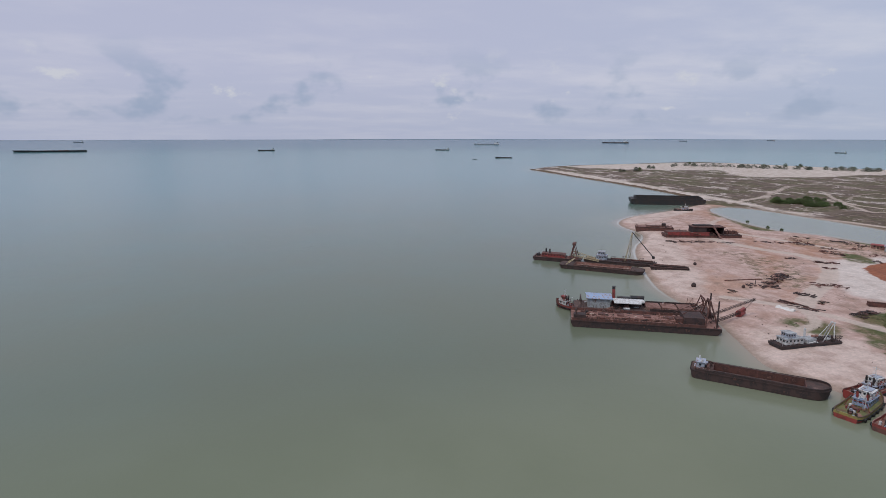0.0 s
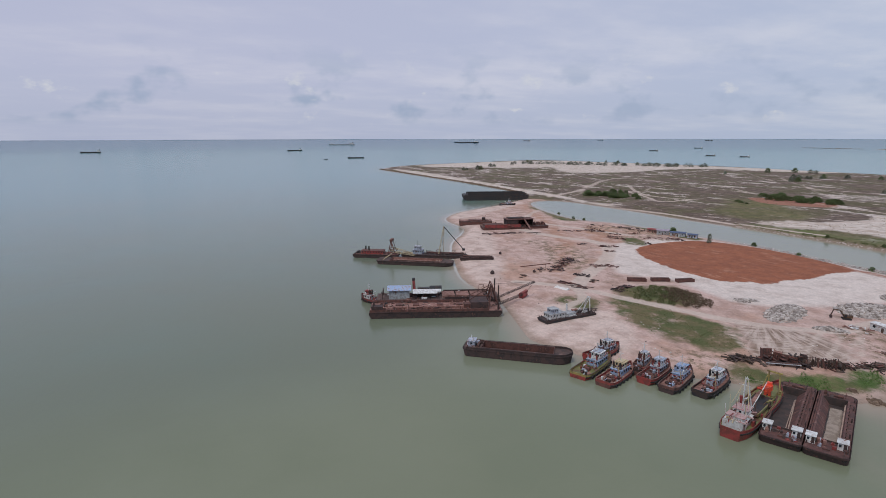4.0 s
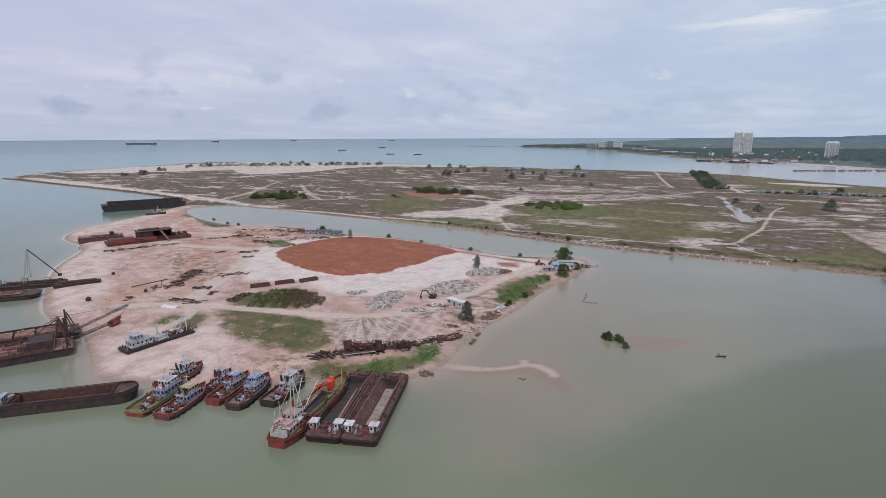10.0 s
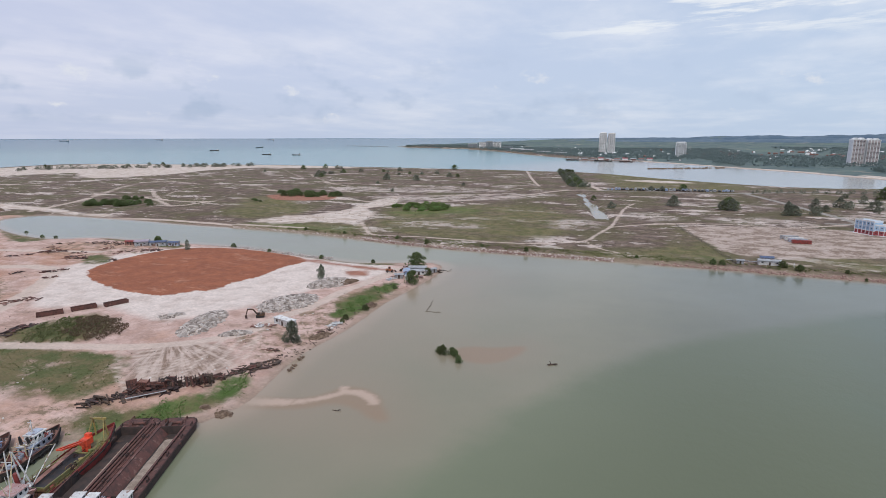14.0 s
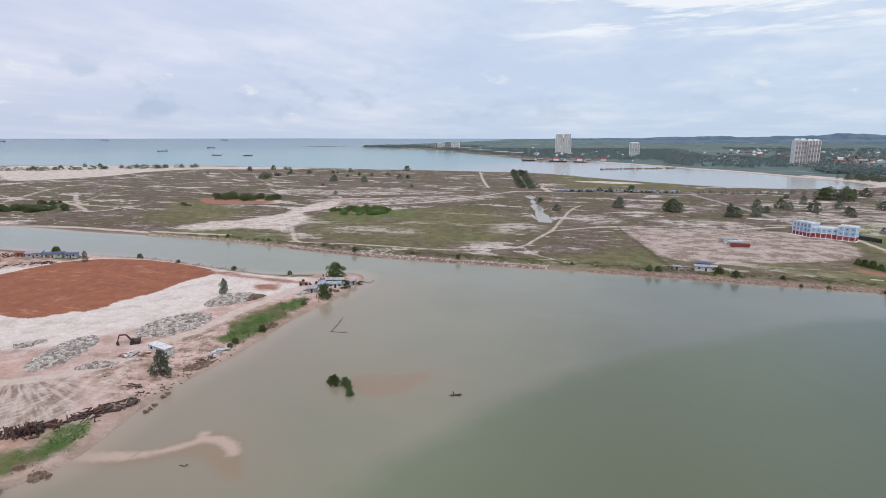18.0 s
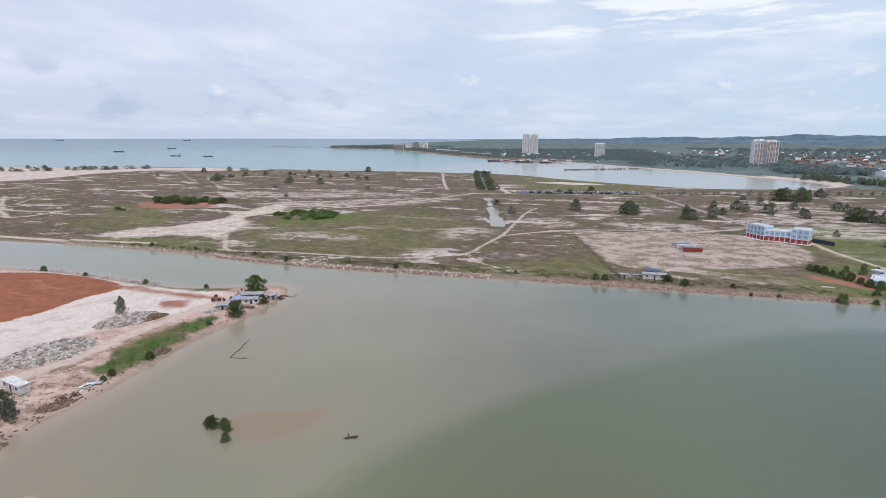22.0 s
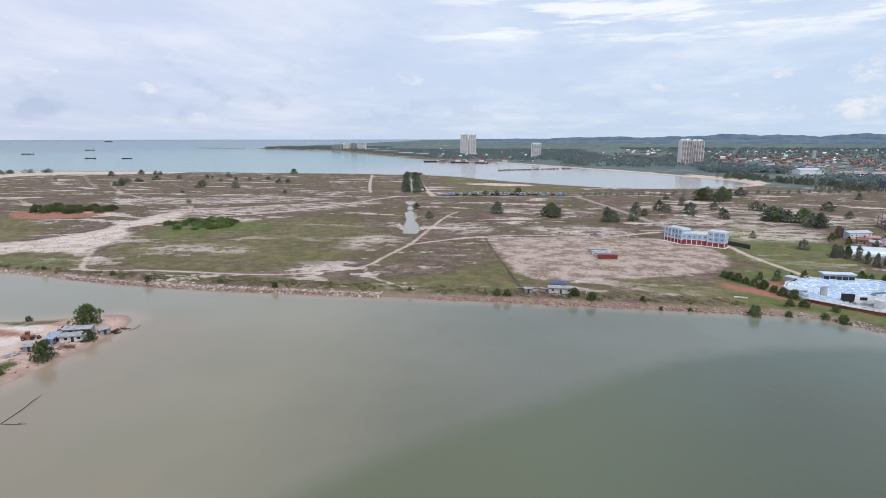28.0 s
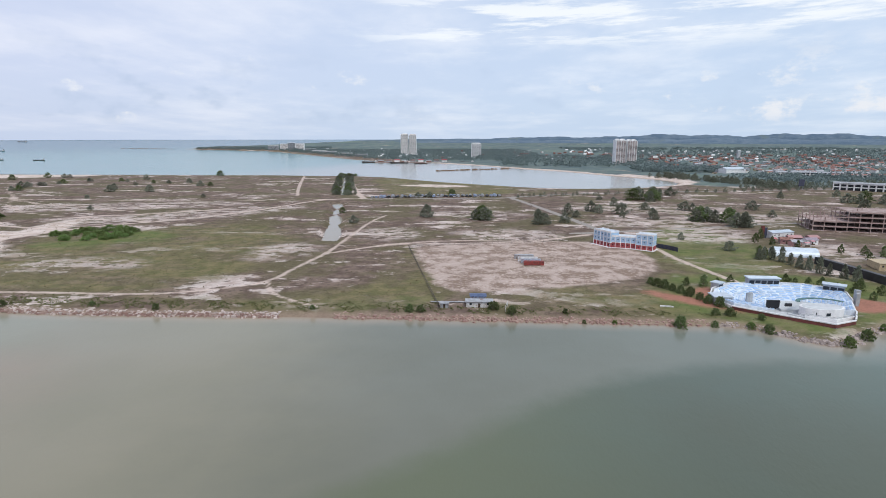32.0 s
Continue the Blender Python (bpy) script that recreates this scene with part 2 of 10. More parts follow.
COAST_CHANNEL = [(-68, 414), (-80, 420), (-95, 411), (-123, 400), (-143, 403), (-171, 405), (-213, 413), (-260, 413), (-289, 409), (-323, 407), (-361, 406), (-385, 388), (-402, 386), (-442, 391), (-492, 407), (-525, 424), (-543, 446), (-540, 470), (-518, 481), (-446, 483), (-402, 484), (-355, 480), (-284, 484), (-219, 482), (-163, 474.5), (-118, 467), (-69, 463.5), (0, 464.5), (60, 465.5), (134, 465), (195, 464), (220, 463.5), (232, 462), (242, 456), (248, 449), (254, 444), (259, 440.5), (268, 444.5), (281, 454), (293, 463), (310, 472), (420, 500), (900, 470), (1500, 300), (19000, 0)]
COAST_FAR = [(19000, 19000), (-2200, 15000), (-1900, 5200), (-1860, 4150), (-1650, 3700), (-1500, 3700), (-1218, 3450), (-929, 3230), (-560, 2600), (-233, 2090), (-56, 2010), (56, 1889), (184, 1738), (262, 1611), (334, 1540), (387, 1432), (436, 1351), (479, 1281), (478, 1194), (400, 1126), (332, 1105), (286, 1095), (219, 1107), (131, 1165), (40, 1232), (-34, 1312), (-109, 1352), (-202, 1352), (-283, 1372), (-445, 1362), (-596, 1368), (-770, 1362), (-961, 1370), (-1126, 1310), (-1225, 1285), (-1407, 1240), (-1520, 1190), (-1528, 1079), (-1490, 948), (-1460, 851), (-1440, 720), (-1390, 610), (-1290, 525), (-1240, 518), (-1027, 514), (-911, 511), (-820, 510), (-723, 502), (-652, 494), (-606, 478)]
LAND = COAST_YARD + COAST_CHANNEL + COAST_FAR

RED_PAD = [(-254, 313), (-262, 332), (-267, 349), (-265, 376), (-255, 393), (-240, 402), (-209, 407), (-180, 403), (-158, 396), (-150, 386), (-157, 366), (-151, 344), (-158, 330), (-155, 312), (-166, 306), (-167, 297), (-181, 293), (-198, 296), (-222, 301)]
BEACH_SAND = [[(-160, 152), (-138, 160), (-120, 172), (-128, 186), (-150, 202), (-178, 200), (-186, 176), (-178, 164)], [(-440, 270), (-380, 252), (-330, 214), (-260, 182), (-226, 176), (-240, 200), (-300, 232), (-350, 262), (-400, 280)], [(-560, 436), (-522, 368), (-495, 308), (-470, 284), (-440, 280), (-470, 330), (-510, 400)]]
WHITE_SAND = [(-252, 292), (-211, 255), (-192, 276), (-166, 272), (-138, 265), (-130, 280), (-118, 300), (-112, 330), (-100, 345), (-93, 360), (-88, 388), (-100, 398), (-121, 399), (-159, 404), (-211, 410), (-250, 404), (-276, 370), (-284, 335), (-268, 305)]
RUSTY_DIRT = [[(-522, 407), (-490, 402), (-340, 324), (-302, 311), (-281, 286), (-255, 262), (-216, 235), (-205, 222), (-220, 223), (-256, 249), (-307, 282), (-324, 301), (-409, 341)], [(-356, 352), (-321, 369), (-280, 341), (-285, 319), (-321, 322)]]
BAY = [(-250, 1420), (-60, 1960), (200, 1740), (500, 1380), (500, 1150), (330, 1080), (150, 1150), (-60, 1340)]
MUD_FAN = [[(-119, 236), (-115, 249), (-100, 256), (-86, 250), (-78, 238), (-82, 224), (-96, 212), (-104, 216)]]
SCRUFF = [[(-100, 256), (-84, 258), (-72, 246), (-68, 262), (-69, 300), (-80, 326), (-90, 330), (-92, 300), (-99, 276)], [(-118, 196), (-100, 206), (-86, 200), (-92, 188), (-110, 182)], [(-330, 335), (-270, 360), (-262, 384), (-330, 392), (-372, 372)], [(-330, 270), (-290, 262), (-250, 235), (-225, 240), (-240, 268), (-300, 300)]]
YARD_GRASS = [
    [(-175, 213), (-178, 226), (-160, 229), (-145, 231), (-121, 232), (-105, 221), (-103, 209), (-116, 200), (-133, 199), (-151, 203)],
    [(-183, 228), (-190, 240), (-180, 263), (-160, 260), (-146, 250), (-148, 236), (-164, 229)],
    [(-99, 190), (-96, 200), (-84, 207), (-76, 214), (-70, 226), (-66, 236), (-62, 224), (-66, 212), (-72, 204), (-80, 197), (-88, 190)],
    [(-78, 300), (-87, 325), (-83, 352), (-75, 368), (-68, 350), (-68, 322), (-69, 295)],
    [(-190, 194), (-184, 211), (-174, 210), (-164, 196), (-172, 192)],
    [(-496, 397), (-492, 412), (-463, 415), (-418, 398), (-400, 380), (-412, 374), (-446, 390)],
    [(-262, 384), (-262, 404), (-330, 404), (-350, 402), (-350, 396), (-300, 396)],
    [(-298, 344), (-297, 355), (-278, 353), (-265, 338), (-274, 330)],
    [(-162, 401), (-120, 395), (-96, 399), (-92, 408), (-125, 402), (-160, 407)],
    [(-449, 384), (-470, 411), (-446, 416), (-407, 403), (-383, 376), (-390, 361)],
]
DEEP_GREEN = [[(-75, 227), (-77, 233), (-69, 239), (-64, 234), (-64, 223), (-68, 220)], [(-82, 204), (-81, 211), (-74, 222), (-70, 219), (-67, 210), (-71, 203)], [(-77, 300), (-84, 322), (-79, 338), (-72, 334), (-69, 302)], [(-82, 345), (-79, 356), (-72, 360), (-69, 342)], [(-94, 187), (-88, 195), (-80, 202), (-79, 194)]]
PLAIN_GREEN = [
    [(-360, 543), (-442, 661), (-435, 701), (-362, 663), (-302, 616), (-276, 555), (-297, 527), (-333, 526)],
    [(-252, 510), (-241, 532), (-206, 540), (-188, 524), (-160, 493), (-150, 480), (-197, 481), (-226, 485), (-300, 488), (-290, 500)],
    [(-191, 548), (-209, 603), (-222, 657), (-179, 660), (-160, 686), (-116, 720), (-50, 700), (-20, 640), (-6, 542), (-30, 505), (-60, 496), (-100, 490), (-161, 506)],
    [(-60, 484), (-10, 486), (30, 476), (36, 492), (67, 515), (87, 525), (68, 621), (72, 622), (91, 561), (106, 480), (60, 470), (0, 470)],
    [(130, 476), (144, 501), (150, 512), (209, 525), (227, 516), (222, 490), (200, 474)],
    [(233, 631), (265, 706), (309, 734), (318, 640), (262, 560), (246, 568), (228, 583)],
    [(196, 474), (224, 470), (256, 456), (285, 464), (330, 482), (350, 520), (325, 545), (300, 548), (240, 545), (215, 532), (226, 505), (215, 490)],
    [(233, 640), (250, 672), (300, 660), (330, 610), (310, 560), (262, 545), (236, 562)],
    [(-71, 1241), (-31, 1288), (154, 1169), (190, 1060), (170, 980), (-5, 965), (-30, 1110)],
]
SAND_PATCH = [
    [(-300, 505), (-290, 545), (-262, 571), (-252, 608), (-262, 650), (-268, 698), (-264, 745), (-252, 740), (-236, 690), (-228, 676), (-240, 640), (-236, 622), (-206, 591), (-203, 560), (-196, 537), (-186, 524), (-200, 522), (-215, 529), (-242, 530), (-250, 512)],
    [(-1260, 535), (-1000, 516), (-760, 508), (-630, 490), (-520, 485), (-420, 488), (-520, 497), (-640, 513), (-800, 530), (-1000, 548), (-1200, 560)],
    [(-1480, 1180), (-1180, 1270), (-900, 1340), (-620, 1350), (-700, 1260), (-900, 1220), (-1080, 1120), (-1120, 900), (-1180, 780), (-1330, 620), (-1420, 740)],
    [(-945, 812), (-900, 879), (-877, 977), (-923, 1110), (-853, 1324), (-1135, 1316), (-1237, 1143), (-1252, 1022)],
    [(290, 1098), (400, 1116), (505, 1185), (520, 1290), (480, 1370), (425, 1450), (440, 1330), (450, 1250), (400, 1170), (330, 1118)],
    [(-20, 1130), (60, 1150), (130, 1110), (60, 1090)],
    [(190, 1085), (286, 1085), (332, 1095), (410, 1118), (490, 1190), (496, 1290), (450, 1360), (400, 1440), (340, 1560), (260, 1640), (180, 1760), (60, 1910), (-60, 2030), (0, 1960), (230, 1600), (330, 1400), (440, 1230), (350, 1130)],
]
BARE_SOIL = [[(73, 625), (106, 629), (152, 642), (190, 646), (212, 640), (232, 611), (236, 585), (221, 540), (190, 524), (146, 509), (104, 499), (88, 560)]]
PALE_SCOUR = [[(258, 648), (300, 640), (335, 655), (346, 716), (300, 735), (262, 702)], [(335, 585), (385, 590), (392, 640), (345, 652)], [(200, 740), (330, 792), (430, 805), (440, 765), (330, 735), (240, 715)], [(-26, 566), (0, 575), (14, 609), (-19, 636), (-34, 602)], [(18, 690), (60, 705), (78, 655), (44, 636)], [(96, 690), (172, 702), (196, 662), (120, 648)], [(228, 765), (300, 785), (330, 742), (250, 726)], [(56, 800), (150, 824), (178, 780), (90, 764)], [(-168, 536), (-120, 538), (-70, 552), (-120, 572), (-160, 562)], [(-240, 690), (-150, 735), (-60, 830), (-90, 860), (-200, 780), (-300, 740)], [(-420, 770), (-250, 800), (-120, 870), (-200, 890), (-380, 850)], [(200, 850), (330, 880), (420, 850), (330, 800), (230, 815)], [(26, 482), (40, 488), (52, 478), (40, 472)]]
BRIGHT_MEADOW = [[(-210, 610), (-180, 597), (-140, 612), (-112, 640), (-124, 668), (-160, 682), (-190, 640)], [(-300, 492), (-262, 508), (-205, 515), (-185, 508), (-190, 492), (-240, 486)], [(40, 478), (70, 486), (98, 490), (98, 476), (60, 470)], [(215, 468), (238, 462), (256, 447), (285, 458), (320, 478), (345, 515), (325, 548), (240, 545), (212, 530), (208, 500)], [(240, 645), (262, 700), (310, 722), (328, 640), (300, 560), (262, 545), (242, 560), (254, 600)]]
ORANGE_SOIL = [[(206, 512), (226, 500), (236, 488), (244, 478), (238, 474), (224, 486), (204, 504)], [(228, 512), (244, 520), (240, 500), (232, 497)], [(302, 504), (318, 492), (306, 478), (291, 480), (297, 490)], [(-435, 701), (-410, 723), (-347, 730), (-313, 691), (-359, 659), (-395, 664)], [(-162, 390), (-110, 383), (-92, 384), (-92, 387), (-112, 388), (-158, 397)], [(-114, 372), (-105, 378), (-96, 370), (-106, 364)]]
TRACKS = [
    (1.5, [(-165, 486), (-150, 484), (-120, 490), (-85, 490), (-45, 489), (-16, 499), (8, 516), (12, 553), (20, 595), (21, 652), (23, 735), (32, 779)]),
    (1.2, [(8, 516), (15, 497), (30, 484), (46, 474)]), (0.5, [(9, 514), (18, 496), (32, 481)]), (1.2, [(20, 592), (36, 608), (70, 630)]),
    (3.2, [(-262, 570), (-246, 620), (-230, 668), (-208, 700), (-171, 728), (-137, 765), (-101, 835), (-80, 896), (-50, 925), (-19, 928)]),
    (4.0, [(-19, 924), (-45, 1000), (-74, 1110), (-144, 1341)]),
    (3.0, [(-900, 860), (-700, 890), (-489, 906), (-327, 889), (-184, 890), (-79, 914), (-19, 924)]),
    (1.8, [(25, 597), (61, 630), (103, 645), (159, 642), (214, 675)]),
    (2.0, [(248, 623), (250, 583), (262, 530)]),
    (4.0, [(-560, 480), (-611, 583), (-729, 730), (-780, 834), (-663, 809)]),
    (3.0, [(-651, 712), (-540, 620), (-490, 602), (-444, 618)]),
    (2.6, [(-620, 800), (-480, 760), (-330, 700), (-234, 675)]),
    (3.0, [(-240, 790), (-330, 830), (-420, 860), (-560, 1000), (-640, 1100)]),
    (2.5, [(-161, 719), (-260, 740), (-380, 790), (-500, 940)]),
    (3.0, [(-225, 196), (-205, 214), (-190, 220), (-168, 226), (-146, 234), (-125, 241), (-108, 253), (-97, 267), (-98, 285), (-92, 308), (-93, 336), (-88, 364), (-87, 391)]),
    (2.5, [(-200, 217), (-181, 207), (-176, 190), (-168, 176)]),
    (0.9, [(-93, 215), (-108, 228), (-124, 240)]), (0.9, [(-91, 216), (-102, 230), (-116, 244)]), (0.9, [(-88, 217), (-98, 232), (-108, 250)]), (0.9, [(-85, 219), (-92, 236), (-100, 258)]), (0.9, [(-82, 222), (-86, 240), (-94, 262)]), (0.8, [(-95, 213), (-112, 222), (-130, 238)]), (0.6, [(-90, 214), (-105, 229), (-120, 242)]), (0.6, [(-87, 218), (-95, 234), (-104, 254)]), (0.6, [(-80, 226), (-82, 242), (-90, 264)]), (0.7, [(-78, 234), (-80, 250), (-94, 275)]),
    (4.5, [(-380, 300), (-330, 300), (-290, 320), (-260, 300), (-236, 270), (-215, 236), (-200, 217)]),
    (3.0, [(-470, 400), (-430, 350), (-400, 330), (-370, 340), (-300, 360)]),
    (3.0, [(-622, 591), (-686, 671), (-738, 738)]), (2.5, [(-588, 620), (-543, 634), (-592, 701), (-608, 762)]), (3.0, [(-569, 626), (-491, 589), (-446, 556), (-452, 646)]),
    (3.0, [(-531, 805), (-426, 732)]), (3.5, [(-816, 1234), (-646, 1053), (-575, 985)]), (2.5, [(-455, 481), (-401, 490), (-329, 489), (-272, 490), (-225, 494)]),
    (2.0, [(56, 627), (148, 637), (167, 643), (213, 677)]), (4.0, [(-265, 756), (-211, 773), (-148, 822)]), (2.5, [(-218, 1321), (-158, 1094), (-117, 958)]), (1.7, [(-197, 540), (-182, 518), (-171, 503), (-162, 489), (-150, 484)]),
    (2.0, [(-1240, 540), (-1100, 640), (-900, 700), (-700, 660), (-580, 560), (-540, 490)]),
]
PAVED = [
    (4.0, [(-19, 924), (60, 932), (150, 940), (172, 954), (246, 1001), (426, 1043), (591, 1077), (745, 1103), (1100, 1150)]),
    (3.5, [(168, 945), (195, 840), (221, 723), (226, 690)]),
    (3.5, [(200, 680), (242, 691), (321, 716), (404, 746), (511, 772), (800, 850)]),
]
POOLS = [[(4, 642), (12, 643), (11, 662), (4, 690), (1, 706), (-4, 712), (-8, 752), (-20, 787), (-27, 787), (-17, 745), (-7, 702), (-4, 676)], [(-39, 845), (-32, 846), (-42, 890), (-49, 890)], [(-27, 800), (-23, 800), (-31, 835), (-35, 835)], [(-64, 976), (-54, 978), (-138, 1360), (-147, 1360)]]
SANDBARS = [[(-15, 287), (-10, 292), (0, 294), (10, 300), (12, 295), (8, 284), (1, 277.5), (-7, 277), (-13, 281)], [(-68, 227), (-56, 228), (-46, 231), (-39, 237), (-37, 244), (-30, 245), (-23, 241.5), (-16, 235), (-12, 229), (-17, 227), (-26, 233), (-33, 233), (-40, 227), (-50, 223), (-62, 218)]]
SPIT = [(2.4, [(-67, 223.5), (-60, 224), (-53, 226), (-47, 228.5)]), (2.0, [(-44.5, 229.6), (-40, 233), (-36.5, 237), (-34.5, 240.5), (-36, 243)]), (2.2, [(-34.5, 240.5), (-30, 242), (-25.5, 240.5), (-22, 237.5)])]
SILT = [(-66, 214), (-48, 196), (-15, 166), (8, 215), (16, 240), (30, 268), (47, 301), (81, 338), (98, 350), (128, 380), (172, 412), (222, 425), (340, 432), (340, 500), (-60, 500), (-560, 500), (-560, 380), (-100, 400), (-80, 300)]


def smooth_ring(ring, closed=True):
    """Rounds an outline off once by cutting its corners."""
    out = []
    n = len(ring)
    for i in range(n if closed else n - 1):
        (ax, ay), (bx, by) = ring[i], ring[(i + 1) % n]
        out += [(ax * 0.75 + bx * 0.25, ay * 0.75 + by * 0.25), (ax * 0.25 + bx * 0.75, ay * 0.25 + by * 0.75)]
    return out if closed else [ring[0]] + out + [ring[-1]]


def line_distance(px, py, line, closed):
    best = np.full(px.shape, 1e9)
    n = len(line)
    for i in range(n if closed else n - 1):
        (ax, ay), (bx, by) = line[i], line[(i + 1) % n]
        dx, dy = bx - ax, by - ay
        k = np.clip(((px - ax) * dx + (py - ay) * dy) / (dx * dx + dy * dy + 1e-9), 0, 1)
        best = np.minimum(best, (px - ax - k * dx) ** 2 + (py - ay - k * dy) ** 2)
    return np.sqrt(best)


def inside(px, py, ring):
    odd = np.zeros(px.shape, bool)
    for i in range(len(ring)):
        (ax, ay), (bx, by) = ring[i], ring[i - 1]
        cut = (ay > py) != (by > py)
        odd ^= cut & (px < (bx - ax) * (py - ay) / (by - ay + 1e-12) + ax)
    return odd


def depth_in(px, py, ring):
    """Metres inside an outline, negative outside."""
    ring = smooth_ring(ring)
    d = line_distance(px, py, ring, True)
    return np.where(inside(px, py, ring), d, -d)


def depth_in_any(px, py, rings):
    best = np.full(px.shape, -200.0)
    for ring in rings:
        xs, ys = [p[0] for p in ring], [p[1] for p in ring]
        near = (px > min(xs) - 60) & (px < max(xs) + 60) & (py > min(ys) - 60) & (py < max(ys) + 60)
        if near.any():
            best[near] = np.maximum(best[near], depth_in(px[near], py[near], ring))
    return best


def near_any(px, py, lines):
    best = np.full(px.shape, -200.0)
    for half, line in lines:
        xs, ys = [p[0] for p in line], [p[1] for p in line]
        near = (px > min(xs) - 60) & (px < max(xs) + 60) & (py > min(ys) - 60) & (py < max(ys) + 60)
        if near.any():
            best[near] = np.maximum(best[near], half - line_distance(px[near], py[near], smooth_ring(line, False), False))
    return best


def land_height(px, py):
    """Ground level over the water for arrays of places."""
    d = depth_in(px, py, LAND)
    pool = depth_in_any(px, py, POOLS) + 1.3 * np.sin(px * 0.5) * np.sin(py * 0.21) + 0.8 * np.sin(py * 0.63)
    bank = (py > 455) & (py < 520) & (px > -300) & (px < 330)
    run = np.where(bank, 2.2, 9.0)
    z = np.where(d > 0, 1.8 * (1 - np.exp(-np.maximum(d, 0) / run)), -1.6 * (1 - np.exp(np.minimum(d, 0) / 8.0)))
    z = np.where((py > 440), z * np.where(d > 0, 1.25, 1), z)
    bar = depth_in_any(px, py, SANDBARS)
    z = np.where(d > 0, z, np.maximum(z, -0.305 + 0.25 * (1 - np.exp(-np.maximum(bar, 0) / 2.2)) + np.minimum(bar, 0) * 0.08))
    mound = depth_in_any(px, py, [YARD_GRASS[1]])
    z = z + 1.2 * (1 - np.exp(-np.maximum(mound, 0) / 6))
    pad = depth_in_any(px, py, [RED_PAD])
    z = z + 0.25 * np.clip(pad / 2 + 0.5, 0, 1)
    z = np.where(pool > -6, np.minimum(z, np.where(pool > 0, -0.9, -0.9 + 3.2 * np.clip(-pool / 6, 0, 1))), z)
    return z, d, bar, pool


def level(x, y):
    return float(land_height(np.array([float(x)]), np.array([float(y)]))[0][0])


def steps(*marks):
    """Coordinates from mark to mark with the given spacing: (from, spacing) ... last."""
    out = []
    for (a, s), nxt in zip(marks[:-1], marks[1:]):
        b = nxt[0]
        n = max(1, round((b - a) / s))
        out += [a + (b - a) * i / n for i in range(n)]
    return out + [marks[-1][0]]


def spread_out(core, reach):
    lo, hi = [], []
    s = 30.0
    v = core[0]
    while v > -reach:
        v -= s
        s *= 1.17
        lo.append(v)
    s, v = 30.0, core[-1]
    while v < reach:
        v += s
        s *= 1.17
        hi.append(v)
    return np.array(lo[::-1] + list(core) + hi)


def sheet(name, xs, ys, height):
    gx, gy = np.meshgrid(xs, ys)
    px, py = gx.ravel(), gy.ravel()
    r = np.maximum(np.hypot(px - EYE[0], py - EYE[1]) / HORIZON, 1.0)
    px, py = EYE[0] + (px - EYE[0]) / r, EYE[1] + (py - EYE[1]) / r
    pz, extras = height(px, py)
    ax, ay, az = away(px, py, pz)
    nx, ny = len(xs), len(ys)
    me = bpy.data.meshes.new(name)
    i = np.arange((nx - 1) * (ny - 1))
    c = (i // (nx - 1)) * nx + i % (nx - 1)
    quads = np.stack([c, c + 1, c + nx + 1, c + nx], 1)
    me.vertices.add(nx * ny)
    me.vertices.foreach_set("co", np.stack([ax, ay, az], 1).astype(np.float32).ravel())
    me.loops.add(quads.size)
    me.loops.foreach_set("vertex_index", quads.astype(np.int32).ravel())
    me.polygons.add(len(quads))
    me.polygons.foreach_set("loop_start", (np.arange(len(quads)) * 4).astype(np.int32))
    me.update(calc_edges=True)
    me.polygons.foreach_set("use_smooth", np.ones(len(quads), bool))
    for key, values in extras.items():
        me.attributes.new(key, "FLOAT", "POINT").data.foreach_set("value", values.astype(np.float32))
    return new(name, me)


def ground_height(px, py):
    z, d, bar, pool = land_height(px, py)
    rough = np.sin(px * 0.31 + 2 * np.sin(py * 0.17)) * np.sin(py * 0.27 + 1.7 * np.sin(px * 0.13))
    z = z + np.where(d > 6, 0.12 * rough, 0)
    yard = depth_in(px, py, COAST_YARD + COAST_CHANNEL[:18])
    clip = lambda v: np.clip(v, -60, 60)
    return z, {
        "shore": clip(d), "yard": clip(yard), "red": clip(depth_in_any(px, py, [RED_PAD])), "white": clip(depth_in_any(px, py, [WHITE_SAND])), "rusty": clip(depth_in_any(px, py, RUSTY_DIRT)), "mud": clip(depth_in_any(px, py, MUD_FAN)), "scruff": clip(depth_in_any(px, py, SCRUFF)), "beach": clip(depth_in_any(px, py, BEACH_SAND)), 
        "grass": clip(depth_in_any(px, py, YARD_GRASS)), "lush": clip(depth_in_any(px, py, DEEP_GREEN)), "green": clip(depth_in_any(px, py, PLAIN_GREEN)),
        "sandy": clip(depth_in_any(px, py, SAND_PATCH)), "bare": clip(depth_in_any(px, py, BARE_SOIL)), "bright": clip(depth_in_any(px, py, BRIGHT_MEADOW)), "pale": clip(depth_in_any(px, py, PALE_SCOUR)), "orange": clip(depth_in_any(px, py, ORANGE_SOIL)),
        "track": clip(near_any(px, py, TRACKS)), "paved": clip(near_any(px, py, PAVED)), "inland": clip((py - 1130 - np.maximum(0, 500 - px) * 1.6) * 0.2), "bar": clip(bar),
    }


